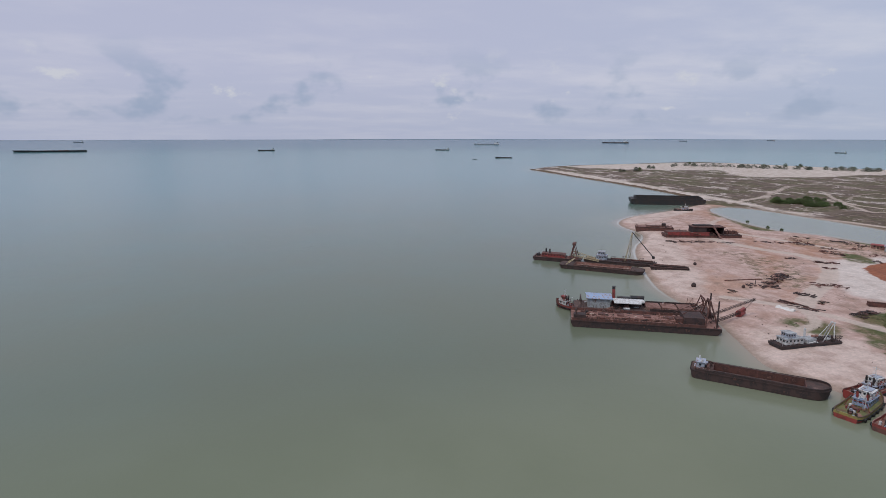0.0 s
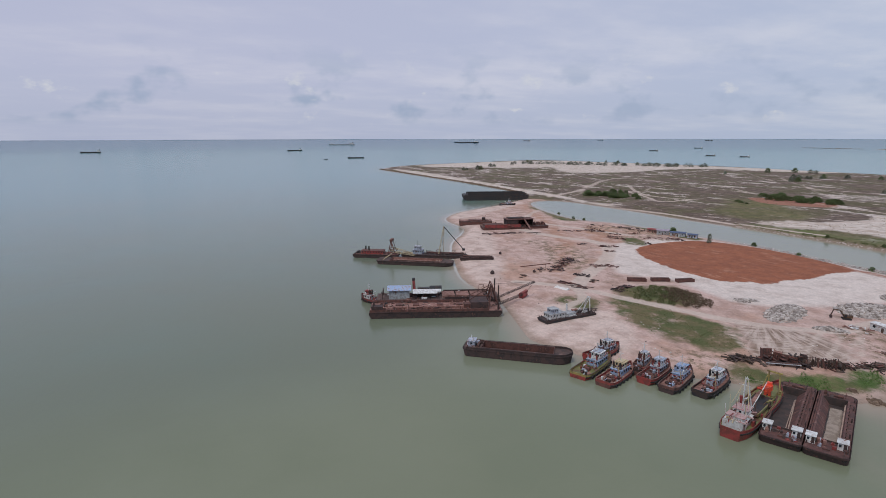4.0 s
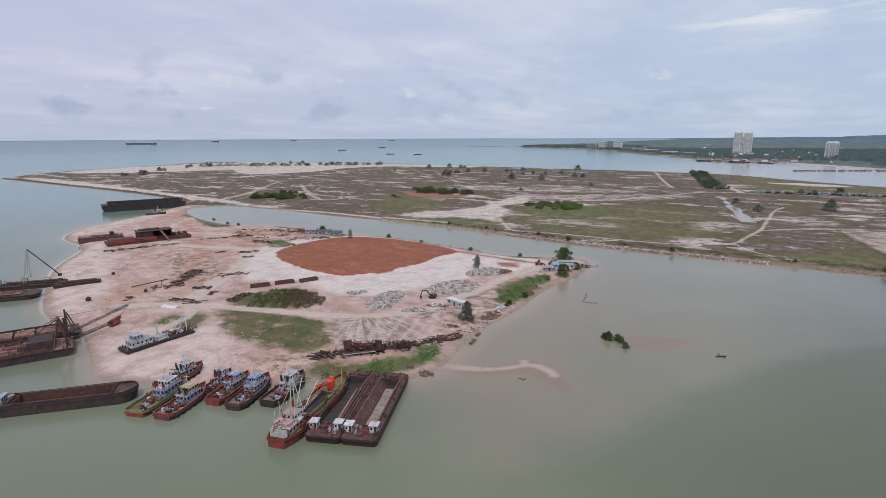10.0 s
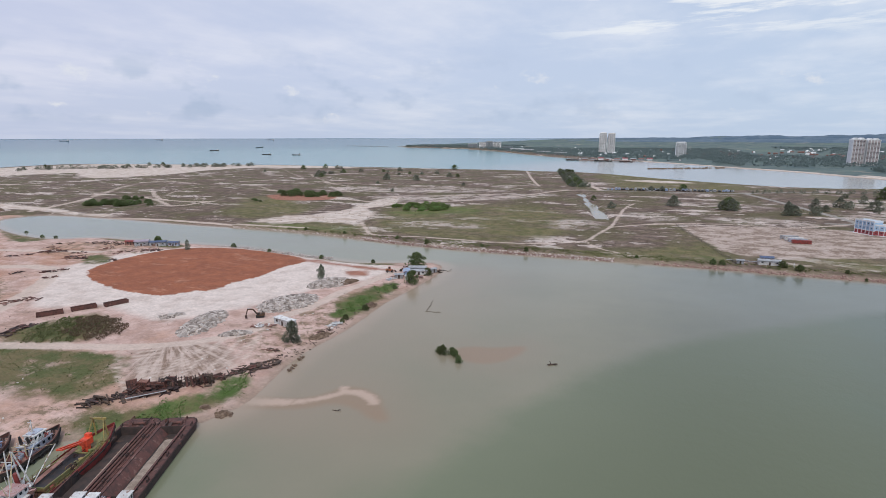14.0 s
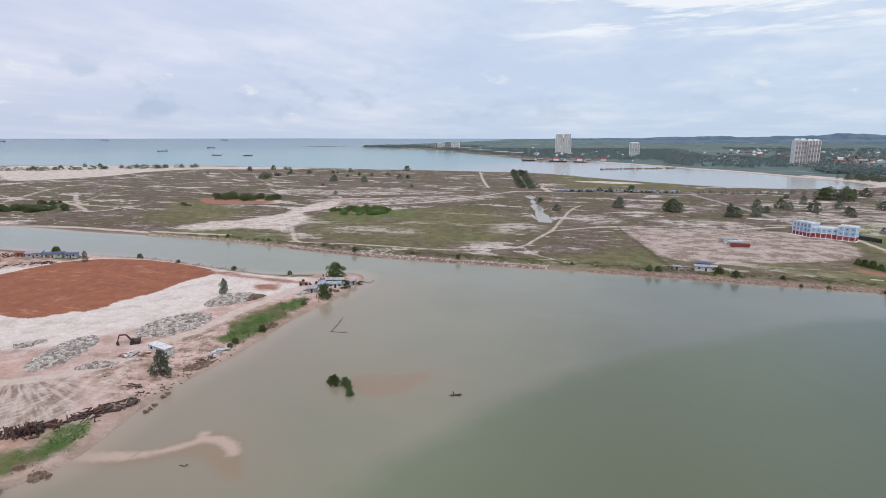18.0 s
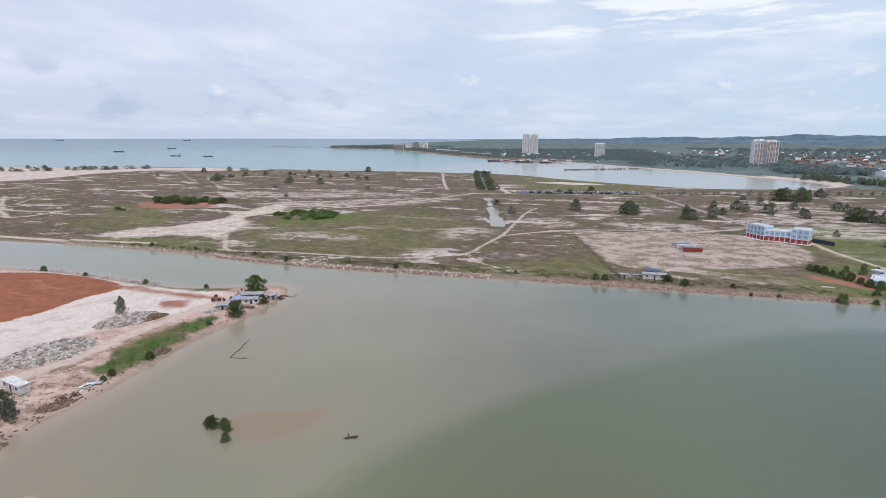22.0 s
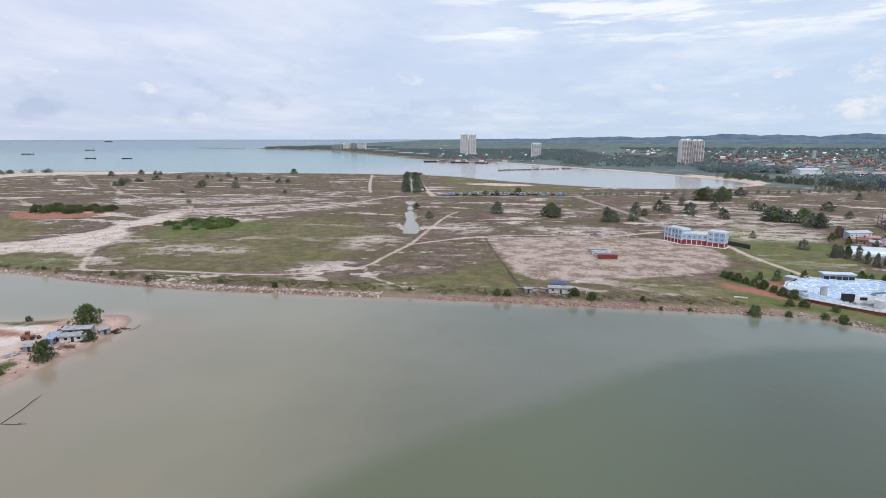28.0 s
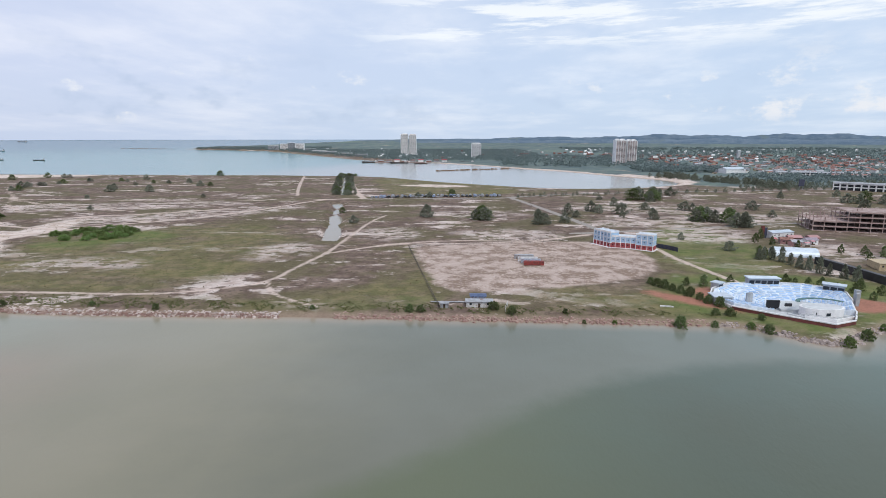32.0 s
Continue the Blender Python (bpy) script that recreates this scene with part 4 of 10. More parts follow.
# ---- tools for building things ----
class Shape:
    """Collects the faces of one part."""

    def __init__(self):
        self.v, self.f = [], []

    def add(self, verts, faces):
        n = len(self.v)
        self.v += [tuple(p) for p in verts]
        self.f += [tuple(i + n for i in f) for f in faces]
        return self

    def box(self, x0, x1, y0, y1, z0, z1):
        c = [(x, y, z) for z in (z0, z1) for x, y in ((x0, y0), (x1, y0), (x1, y1), (x0, y1))]
        return self.add(c, [(3, 2, 1, 0), (4, 5, 6, 7), (0, 1, 5, 4), (1, 2, 6, 5), (2, 3, 7, 6), (3, 0, 4, 7)])

    def beam(self, a, b, w, h=None):
        """A squared beam from a to b."""
        a, b = Vector(a), Vector(b)
        d = (b - a).normalized()
        s = d.cross(Vector((0, 0, 1)))
        s = s.normalized() if s.length > 0.01 else Vector((1, 0, 0))
        u = s.cross(d)
        s, u = s * w / 2, u * (h or w) / 2
        c = [p + i * s + j * u for p in (a, b) for i, j in ((-1, -1), (1, -1), (1, 1), (-1, 1))]
        return self.add(c, [(0, 1, 2, 3), (7, 6, 5, 4), (0, 4, 5, 1), (1, 5, 6, 2), (2, 6, 7, 3), (3, 7, 4, 0)])

    def pipe(self, a, b, r, r2=None, n=8):
        a, b = Vector(a), Vector(b)
        d = (b - a).normalized()
        s = d.cross(Vector((0, 0, 1)))
        s = s.normalized() if s.length > 0.01 else Vector((1, 0, 0))
        u = s.cross(d)
        c = [p + (s * math.cos(k * math.tau / n) + u * math.sin(k * math.tau / n)) * q for p, q in ((a, r), (b, r if r2 is None else r2)) for k in range(n)]
        return self.add(c, [tuple(range(n)), tuple(range(2 * n - 1, n - 1, -1))] + [(k, k + n, (k + 1) % n + n, (k + 1) % n) for k in range(n)])

    def prism(self, ring, z0, z1):
        n = len(ring)
        c = [(x, y, z0) for x, y in ring] + [(x, y, z1) for x, y in ring]
        return self.add(c, [tuple(range(n - 1, -1, -1)), tuple(range(n, 2 * n))] + [(k, (k + 1) % n, (k + 1) % n + n, k + n) for k in range(n)])

    def loft(self, rings, close_ends=True):
        n = len(rings[0])
        c = [p for ring in rings for p in ring]
        f = [(i * n + k, i * n + (k + 1) % n, (i + 1) * n + (k + 1) % n, (i + 1) * n + k) for i in range(len(rings) - 1) for k in range(n)]
        if close_ends:
            f += [tuple(range(n - 1, -1, -1)), tuple(range((len(rings) - 1) * n, len(rings) * n))]
        return self.add(c, f)

    def gable(self, x0, x1, y0, y1, z0, rise, thick=0.25):
        """A two-sided roof with its ridge along x."""
        ym = (y0 + y1) / 2
        ring = [(y0, z0), (ym, z0 + rise), (y1, z0), (y1, z0 + thick), (ym, z0 + rise + thick), (y0, z0 + thick)]
        return self.loft([[(x, y, z) for y, z in ring] for x in (x0, x1)])

    def ring_tyre(self, c, axis, r, w, n=10):
        c, axis = Vector(c), Vector(axis).normalized()
        s = axis.cross(Vector((0, 0, 1)))
        s = s.normalized() if s.length > 0.01 else Vector((1, 0, 0))
        u = s.cross(axis)
        rings = []
        for k in range(n):
            e = s * math.cos(k * math.tau / n) + u * math.sin(k * math.tau / n)
            rings.append([c + e * q + axis * z for q, z in ((r, -w / 2), (r, w / 2), (r * 0.6, w / 2), (r * 0.6, -w / 2))])
        verts = [p for ring in rings for p in ring]
        return self.add(verts, [(i * 4 + k, i * 4 + (k + 1) % 4, ((i + 1) % n) * 4 + (k + 1) % 4, ((i + 1) % n) * 4 + k) for i in range(n) for k in range(4)])

    def strip(self, pts, w, h, closed=False):
        """One bent bar of width w and height h along a line of places."""
        pts = [Vector(p) for p in pts]
        n = len(pts)
        rings = []
        for k, p in enumerate(pts):
            a, b = (pts[k - 1], pts[(k + 1) % n]) if closed else (pts[max(k - 1, 0)], pts[min(k + 1, n - 1)])
            s = (b - a).cross(Vector((0, 0, 1)))
            s = s.normalized() * w / 2 if s.length > 1e-6 else Vector((w / 2, 0, 0))
            rings.append([p + i * s + Vector((0, 0, j * h / 2)) for i, j in ((-1, -1), (1, -1), (1, 1), (-1, 1))])
        if closed:
            rings.append(rings[0])
        return self.loft(rings, not closed)

    def mesh(self, name, material, smooth=False):
        me = bpy.data.meshes.new(name)
        me.from_pydata(self.v, [], self.f)
        me.materials.append(material)
        if smooth:
            me.polygons.foreach_set("use_smooth", np.ones(len(me.polygons), bool))
        me.update()
        return me


def thing(name, x, y, z, turn=0.0, label="", category="", group="", tilt=(0, 0)):
    ob = new(name)
    ob.empty_display_size = 0.5
    ob.matrix_world = pose(x, y, z, tilt[0], tilt[1], turn)
    return tagged(ob, label, category, group)


def part(name, shape, material, parent, label="", smooth=False):
    ob = new(name, shape if isinstance(shape, bpy.types.Mesh) else shape.mesh(name, material, smooth))
    ob.parent = parent
    return tagged(ob, label)


def piece(name, mesh, parent, m, label=""):
    """One of many alike pieces that share a mesh."""
    ob = new(name, mesh)
    ob.parent = parent
    ob.matrix_local = m
    return tagged(ob, label)


PANES = {}


def window(parent, x, y, z, nx, ny, w, h, name="window"):
    """A pane with its frame, set on a wall whose outward direction is (nx, ny)."""
    key = (round(w, 2), round(h, 2))
    if key not in PANES:
        s = Shape().box(-w / 2, w / 2, -0.03, 0.04, -h / 2, h / 2)
        PANES[key] = s.mesh("pane", GLASS)
    return piece(name, PANES[key], parent, pose(x, y, z, 0, 0, math.degrees(math.atan2(ny, nx)) - 90 + 180))


def house_block(parent, name, x0, x1, y0, y1, z0, z1, wall, roof, panes=1.1, label="", taper=0.0, over=0.25):
    """A deckhouse or cabin: walls, an overhanging top, and a row of windows round it."""
    t = taper
    s = Shape().add([(x0, y0, z0), (x1, y0, z0), (x1, y1, z0), (x0, y1, z0), (x0 + t, y0 + t / 2, z1), (x1 - t, y0 + t / 2, z1), (x1 - t, y1 - t / 2, z1), (x0 + t, y1 - t / 2, z1)],
                    [(3, 2, 1, 0), (4, 5, 6, 7), (0, 1, 5, 4), (1, 2, 6, 5), (2, 3, 7, 6), (3, 0, 4, 7)])
    body = part(name, s, wall, parent, label)
    part("top", Shape().box(x0 - over + t, x1 + over - t, y0 - over, y1 + over, z1, z1 + 0.14), roof, body)
    if panes:
        zw, h = z0 + (z1 - z0) * 0.62, min(0.75, (z1 - z0) * 0.34)
        k = t * 0.62
        nx = max(1, int((x1 - x0) / (panes * 1.6)))
        ny = max(1, int((y1 - y0) / (panes * 1.35)))
        for i in range(nx):
            x = x0 + (i + 0.5) * (x1 - x0) / nx
            window(body, x, y0 + k / 2, zw, 0, -1, panes * 0.8, h)
            window(body, x, y1 - k / 2, zw, 0, 1, panes * 0.8, h)
        for i in range(ny):
            y = y0 + (i + 0.5) * (y1 - y0) / ny
            window(body, x0 + k, y, zw, -1, 0, panes * 0.8, h)
            window(body, x1 - k, y, zw, 1, 0, panes * 0.8, h)
    return body


def rail(parent, path, height=1.0, material=None, name="rail", every=2.0):
    """A pipe rail along a line of places, with its posts."""
    s = Shape()
    for a, b in zip(path, path[1:]):
        a, b = Vector(a), Vector(b)
        n = max(1, round((b - a).length / every))
        for k in range(n + 1):
            p = a.lerp(b, k / n)
            s.beam(p, p + Vector((0, 0, height)), 0.07)
        for h in (height, height * 0.55):
            s.beam(a + Vector((0, 0, h)), b + Vector((0, 0, h)), 0.06)
    return part(name, s, material or WHITE_PAINT, parent)


# ---- vessels ----
def hull_lines(length, beam, deck, sheer, fine=0.38, stern=0.78):
    """Stations from stern to bow: place along, half breadth, deck height."""
    out = []
    for i in range(17):
        s = i / 16
        aft = stern + (1 - stern) * min(1, (s / 0.14)) ** 0.6 if s < 0.14 else 1
        fore = 1.0 if s < 1 - fine else max(0.04, 1 - ((s - 1 + fine) / fine) ** 2.1)
        out.append(((s - 0.5) * length, beam / 2 * aft * fore, deck + sheer * max(0, (s - 0.35) / 0.65) ** 2 + sheer * 0.25 * max(0, (0.25 - s) / 0.25) ** 2))
    return out


def ship_hull(parent, lines, side, deck_paint, boot=None, keel=-0.9, bulwark=0.8, fender=True):
    shell, band, floor = Shape(), Shape(), Shape()
    n = len(lines)
    rings = []
    for x, b, z in lines:
        rake = 0.10 * (x - lines[n // 2][0]) if x > lines[n // 2][0] else 0
        rings.append([(x - rake * 0.9, -b * 0.55, keel), (x - rake * 0.5, -b * 0.93, 0.15), (x, -b, z), (x, b, z), (x - rake * 0.5, b * 0.93, 0.15), (x - rake * 0.9, b * 0.55, keel)])
    shell.loft(rings)
    hull = part("hull", shell, side, parent)
    wall = [[(x, y0, z), (x, y1, z), (x, y1, z + bulwark), (x, y0, z + bulwark)] for x, b, z in lines for y0, y1 in [(b - 0.14, b + 0.02)]]
    band.loft(wall)
    band.loft([[(x, -y, z) for x, y, z in reversed(r)] for r in wall])
    x, b, z = lines[0]
    band.box(x - 0.02, x + 0.14, -b, b, z, z + bulwark)
    part("bulwark", band, side if boot is None else boot, parent)
    floor.loft([[(x, -b + 0.15, z - 0.05), (x, b - 0.15, z - 0.05), (x, b - 0.15, z + 0.05), (x, -b + 0.15, z + 0.05)] for x, b, z in lines[:-1]])
    part("deck", floor, deck_paint, parent)
    if fender:
        for sgn in (-1, 1):
            part("fender", Shape().strip([(x, sgn * (b + 0.08), z - 0.15) for x, b, z in lines], 0.28, 0.34), RUBBER, parent)
    return hull


def deck_clutter(parent, seed, n, x0, x1, y0, y1, z, paints, big=1.0):
    """Stripped fittings left on a deck: plates, pipes, drums, frames and boxes."""
    rng = random.Random(seed)
    for k in range(n):
        x, y, kind = rng.uniform(x0, x1), rng.uniform(y0, y1), rng.random()
        a, s = rng.choice((0, 0, math.pi / 2, rng.uniform(0, math.pi))), big * rng.uniform(0.5, 1.6)
        ca, sa = math.cos(a) * s, math.sin(a) * s
        if kind < 0.25:
            part("plate", Shape().beam((x - ca, y - sa, z + 0.05), (x + ca, y + sa, z + rng.uniform(0.05, 0.7)), rng.uniform(0.6, 1.8), 0.1), rng.choice(paints), parent)
        elif kind < 0.5:
            h = z + rng.uniform(0.2, 0.6)
            part("pipe", Shape().pipe((x - 1.8 * ca, y - 1.8 * sa, h), (x + 1.8 * ca, y + 1.8 * sa, h), rng.uniform(0.12, 0.3), n=7), rng.choice(paints), parent)
        elif kind < 0.65:
            part("drum", Shape().pipe((x, y, z), (x, y, z + rng.uniform(0.7, 1.3)), rng.uniform(0.3, 0.6), n=9), rng.choice(paints), parent)
        elif kind < 0.82:
            h, w = rng.uniform(1.2, 3.0) * big, rng.uniform(0.8, 1.8)
            part("frame", Shape().beam((x - w, y, z), (x - w * 0.8, y, z + h), 0.16).beam((x + w, y, z), (x + w * 0.8, y, z + h), 0.16).beam((x - w * 0.8, y, z + h), (x + w * 0.8, y, z + h), 0.16).beam((x - w, y, z), (x + w * 0.8, y, z + h), 0.1), rng.choice(paints), parent)
        else:
            w, d, h = rng.uniform(0.4, 1.2) * big, rng.uniform(0.4, 1.0) * big, rng.uniform(0.5, 1.5)
            part("machine", Shape().box(x - w, x + w, y - d, y + d, z, z + h * 0.7).box(x - w * 0.6, x + w * 0.4, y - d * 0.6, y + d * 0.5, z + h * 0.7, z + h), rng.choice(paints), parent)


TYRE = Shape().ring_tyre((0, 0, 0), (0, 1, 0), 0.55, 0.32).mesh("tyre", RUBBER)


def tug(x, y, turn, length, beam, side, boot, deck_paint, house, wheel, funnel, label, z=0.0, roll=0.0):
    """A harbour tug: hull, bulwark, low work deck aft, two tiers of houses forward, funnels, mast, winch, tyres."""
    ob = thing("tugboat", x, y, z, turn, label, "tugboat", "laid-up tugboats at the yard", (roll, 0))
    lines = hull_lines(length, beam, 0.95, 1.5)
    ship_hull(ob, lines, side, deck_paint, boot)
    L, B = length, beam
    h0 = 1.15
    house_block(ob, "deckhouse", -0.06 * L, 0.27 * L, -B * 0.27, B * 0.27, h0, h0 + 2.1, house, house, 0.9)
    house_block(ob, "wheelhouse", 0.03 * L, 0.22 * L, -B * 0.22, B * 0.22, h0 + 2.25, h0 + 4.1, wheel, wheel, 0.75, taper=0.15)
    part("monkey_deck", Shape().box(0.05 * L, 0.2 * L, -B * 0.17, B * 0.17, h0 + 4.24, h0 + 4.5), wheel if wheel is not WHITE_PAINT else SKY_PAINT, ob)
    for sgn in (-1, 1):
        f = Shape().pipe((-0.02 * L, sgn * B * 0.17, h0 + 2.2), (-0.035 * L, sgn * B * 0.17, h0 + 4.2), 0.38, 0.33)
        part("funnel", f, funnel, ob)
        part("stack_cap", Shape().pipe((-0.035 * L, sgn * B * 0.17, h0 + 4.2), (-0.04 * L, sgn * B * 0.17, h0 + 4.8), 0.26), BLACK_STEEL, ob)
    m = Shape().pipe((0.1 * L, 0, h0 + 4.4), (0.09 * L, 0, h0 + 8.0), 0.11, 0.07).beam((0.095 * L, -1.0, h0 + 7.2), (0.095 * L, 1.0, h0 + 7.2), 0.1)
    m.pipe((0.05 * L, -0.7, h0 + 4.2), (0.09 * L, 0, h0 + 7.2), 0.05).pipe((0.05 * L, 0.7, h0 + 4.2), (0.09 * L, 0, h0 + 7.2), 0.05)
    part("mast", m, WHITE_PAINT, ob)
    w = Shape().pipe((-0.22 * L, -0.9, h0 + 0.55), (-0.22 * L, 0.9, h0 + 0.55), 0.5).box(-0.22 * L - 0.6, -0.22 * L + 0.6, -1.15, -0.95, h0 - 0.15, h0 + 0.9).box(-0.22 * L - 0.6, -0.22 * L + 0.6, 0.95, 1.15, h0 - 0.15, h0 + 0.9)
    part("towing_winch", w, RUST, ob)
    b = Shape().box(-0.36 * L - 0.15, -0.36 * L + 0.15, -0.7, 0.7, h0 + 0.4, h0 + 0.7).pipe((-0.36 * L, -0.5, h0 - 0.15), (-0.36 * L, -0.5, h0 + 0.9), 0.16).pipe((-0.36 * L, 0.5, h0 - 0.15), (-0.36 * L, 0.5, h0 + 0.9), 0.16)
    part("towing_bitt", b, DARK_RUST, ob)
    part("bow_bitt", Shape().pipe((0.38 * L, -0.4, 1.5), (0.38 * L, -0.4, 3.0), 0.14).pipe((0.38 * L, 0.4, 1.5), (0.38 * L, 0.4, 3.0), 0.14).box(0.38 * L - 0.12, 0.38 * L + 0.12, -0.7, 0.7, 2.6, 2.8), DARK_RUST, ob)
    part("hatch", Shape().box(-0.32 * L, -0.27 * L, -0.8, 0.8, h0 - 0.15, h0 + 0.35), house, ob)
    for sgn in (-1, 1):
        part("life_raft", Shape().pipe((0.24 * L, sgn * B * 0.2, h0 + 2.6), (0.24 * L - 1.3, sgn * B * 0.2, h0 + 2.6), 0.30), ORANGE_PAINT, ob)
        for k in (2, 4, 6, 8, 10, 12):
            px, pb, pz = lines[k]
            piece("tyre", TYRE, ob, pose(px, sgn * (pb + 0.35), pz - 0.35))
    pick = random.Random(int(abs(x) * 7 + length * 13))
    for k in range(9):
        px, py, w = pick.uniform(-0.40, 0.0) * L, pick.uniform(-0.32, 0.32) * B, pick.uniform(0.25, 0.6)
        part("deck_locker", Shape().box(px - w, px + w, py - w * 0.7, py + w * 0.7, 0.95, 1.0 + pick.uniform(0.5, 1.2)), pick.choice([RUST, RED_PAINT, SKY_PAINT, DARK_RUST, WHITE_PAINT]), ob)
    for k in range(5):
        px, py, hh = pick.uniform(-0.05, 0.25) * L, pick.choice((-1, 1)) * B * pick.uniform(0.12, 0.25), pick.uniform(0.7, 1.5)
        part("ventilator", Shape().pipe((px, py, h0 + 2.2), (px, py, h0 + 2.2 + hh), 0.18, 0.18, 8).pipe((px, py, h0 + 2.2 + hh), (px + 0.4, py, h0 + 2.3 + hh), 0.26, 0.3, 8), pick.choice([WHITE_PAINT, RED_PAINT, RUST]), ob)
    tone = pick.choice([PALE_RUST, RUST, DECK_RUST])
    for sgn in (-1, 1):
        part("bulwark_cap", Shape().strip([(px, sgn * (pb - 0.06), pz + 0.84) for px, pb, pz in lines], 0.24, 0.1), tone, ob)
    part("tow_bow", Shape().beam((-0.15 * L, -B * 0.42, 1.0), (-0.15 * L, -B * 0.30, h0 + 2.2), 0.16).beam((-0.15 * L, B * 0.42, 1.0), (-0.15 * L, B * 0.30, h0 + 2.2), 0.16).beam((-0.15 * L, -B * 0.30, h0 + 2.2), (-0.15 * L, B * 0.30, h0 + 2.2), 0.16), pick.choice([RED_PAINT, RUST, YELLOW_PAINT]), ob)
    deck_clutter(ob, int(abs(x) * 3 + length), 12, -0.42 * L, -0.08 * L, -0.34 * B, 0.34 * B, 1.0, [RUST, PALE_RUST, RED_PAINT, SKY_PAINT, DARK_RUST], 0.5)
    deck_clutter(ob, int(abs(x) * 5 + length), 10, -0.04 * L, 0.25 * L, -0.22 * B, 0.22 * B, h0 + 2.24, [WHITE_PAINT, RED_PAINT, SKY_PAINT, RUST], 0.4)
    part("boat_crane", Shape().beam((-0.09 * L, -B * 0.2, h0), (-0.10 * L, -B * 0.2, h0 + 3.6), 0.22).beam((-0.10 * L, -B * 0.2, h0 + 3.5), (-0.24 * L, -B * 0.1, h0 + 4.4), 0.16), pick.choice([WHITE_PAINT, BUFF_PAINT, RUST]), ob)
    part("red_band", Shape().box(-0.062 * L, 0.272 * L, -B * 0.272, B * 0.272, h0 + 0.1, h0 + 0.55), pick.choice([RED_PAINT, RUST, house, WHITE_PAINT]), ob)
    part("fore_plate", Shape().box(0.28 * L, 0.36 * L, -B * 0.16, B * 0.16, 1.2, 2.1), pick.choice([RUST, PALE_RUST, DARK_RUST]), ob)
    rail(ob, [(-0.06 * L, -B * 0.26, h0 + 2.24), (0.27 * L, -B * 0.26, h0 + 2.24), (0.27 * L, B * 0.26, h0 + 2.24), (-0.06 * L, B * 0.26, h0 + 2.24)], 0.9, WHITE_PAINT)
    return ob


def heading(ax, ay, bx, by):
    return (ax + bx) / 2, (ay + by) / 2, math.degrees(math.atan2(by - ay, bx - ax))


tug(*heading(-115.0, 144.5, -124.5, 168.5), 24, 7.6, RED_PAINT, YELLOW_PAINT, GREEN_PAINT, BLUE_PAINT, WHITE_PAINT, RED_PAINT, "long tug with a worn yellow-green deck and blue house")
tug(*heading(-124.8, 158.5, -127.5, 175.5), 18, 6.2, RED_PAINT, RED_PAINT, PALE_RUST, SKY_PAINT, WHITE_PAINT, BLACK_STEEL, "red-hulled tug with pale grey-blue houses, bow on the beach", 0.5)
tug(*heading(-106.8, 148.5, -112.8, 167.0), 19.5, 6.8, RUST, RED_PAINT, PALE_RUST, BLUE_PAINT, BUFF_PAINT, BLACK_STEEL, "rusty tug with a blue house and a buff wheelhouse")
tug(*heading(-108.8, 164.4, -114.4, 177.8), 14.5, 5.0, RUST, DARK_RUST, PALE_RUST, SKY_PAINT, WHITE_PAINT, RUST, "small rusty tug with a faded white wheelhouse", 0.2)
tug(*heading(-102.2, 161.8, -107.8, 179.8), 18.8, 6.2, RED_PAINT, RED_PAINT, RUST, SKY_PAINT, SKY_PAINT, RED_PAINT, "red tug with blue-white houses and red funnels", 0.2)
tug(*heading(-94.2, 163.2, -101.0, 182.5), 20.5, 6.4, DARK_RUST, RUST, PALE_RUST, BLUE_PAINT, BLUE_PAINT, BLUE_PAINT, "brown tug with a pale blue block house, bow on the beach", 0.2)
tug(*heading(-87.2, 170.0, -92.6, 190.0), 20.7, 6.4, BLACK_STEEL, BLACK_STEEL, PALE_RUST, SKY_PAINT, WHITE_PAINT, BLACK_STEEL, "black-hulled tug with a blue-white house and rusty deck", 0.2)
tug(*heading(-226.5, 116.8, -237.5, 111.5), 12.5, 5.4, RED_PAINT, RED_PAINT, RUST, WHITE_PAINT, RED_PAINT, BLACK_STEEL, "small red tug with a white house beside the dredger")
tug(*heading(-524, 379, -510, 394), 19, 6, BLACK_STEEL, BLACK_STEEL, RUST, SKY_PAINT, WHITE_PAINT, BLACK_STEEL, "dark tug drawn up on the sand spit", 0.9)


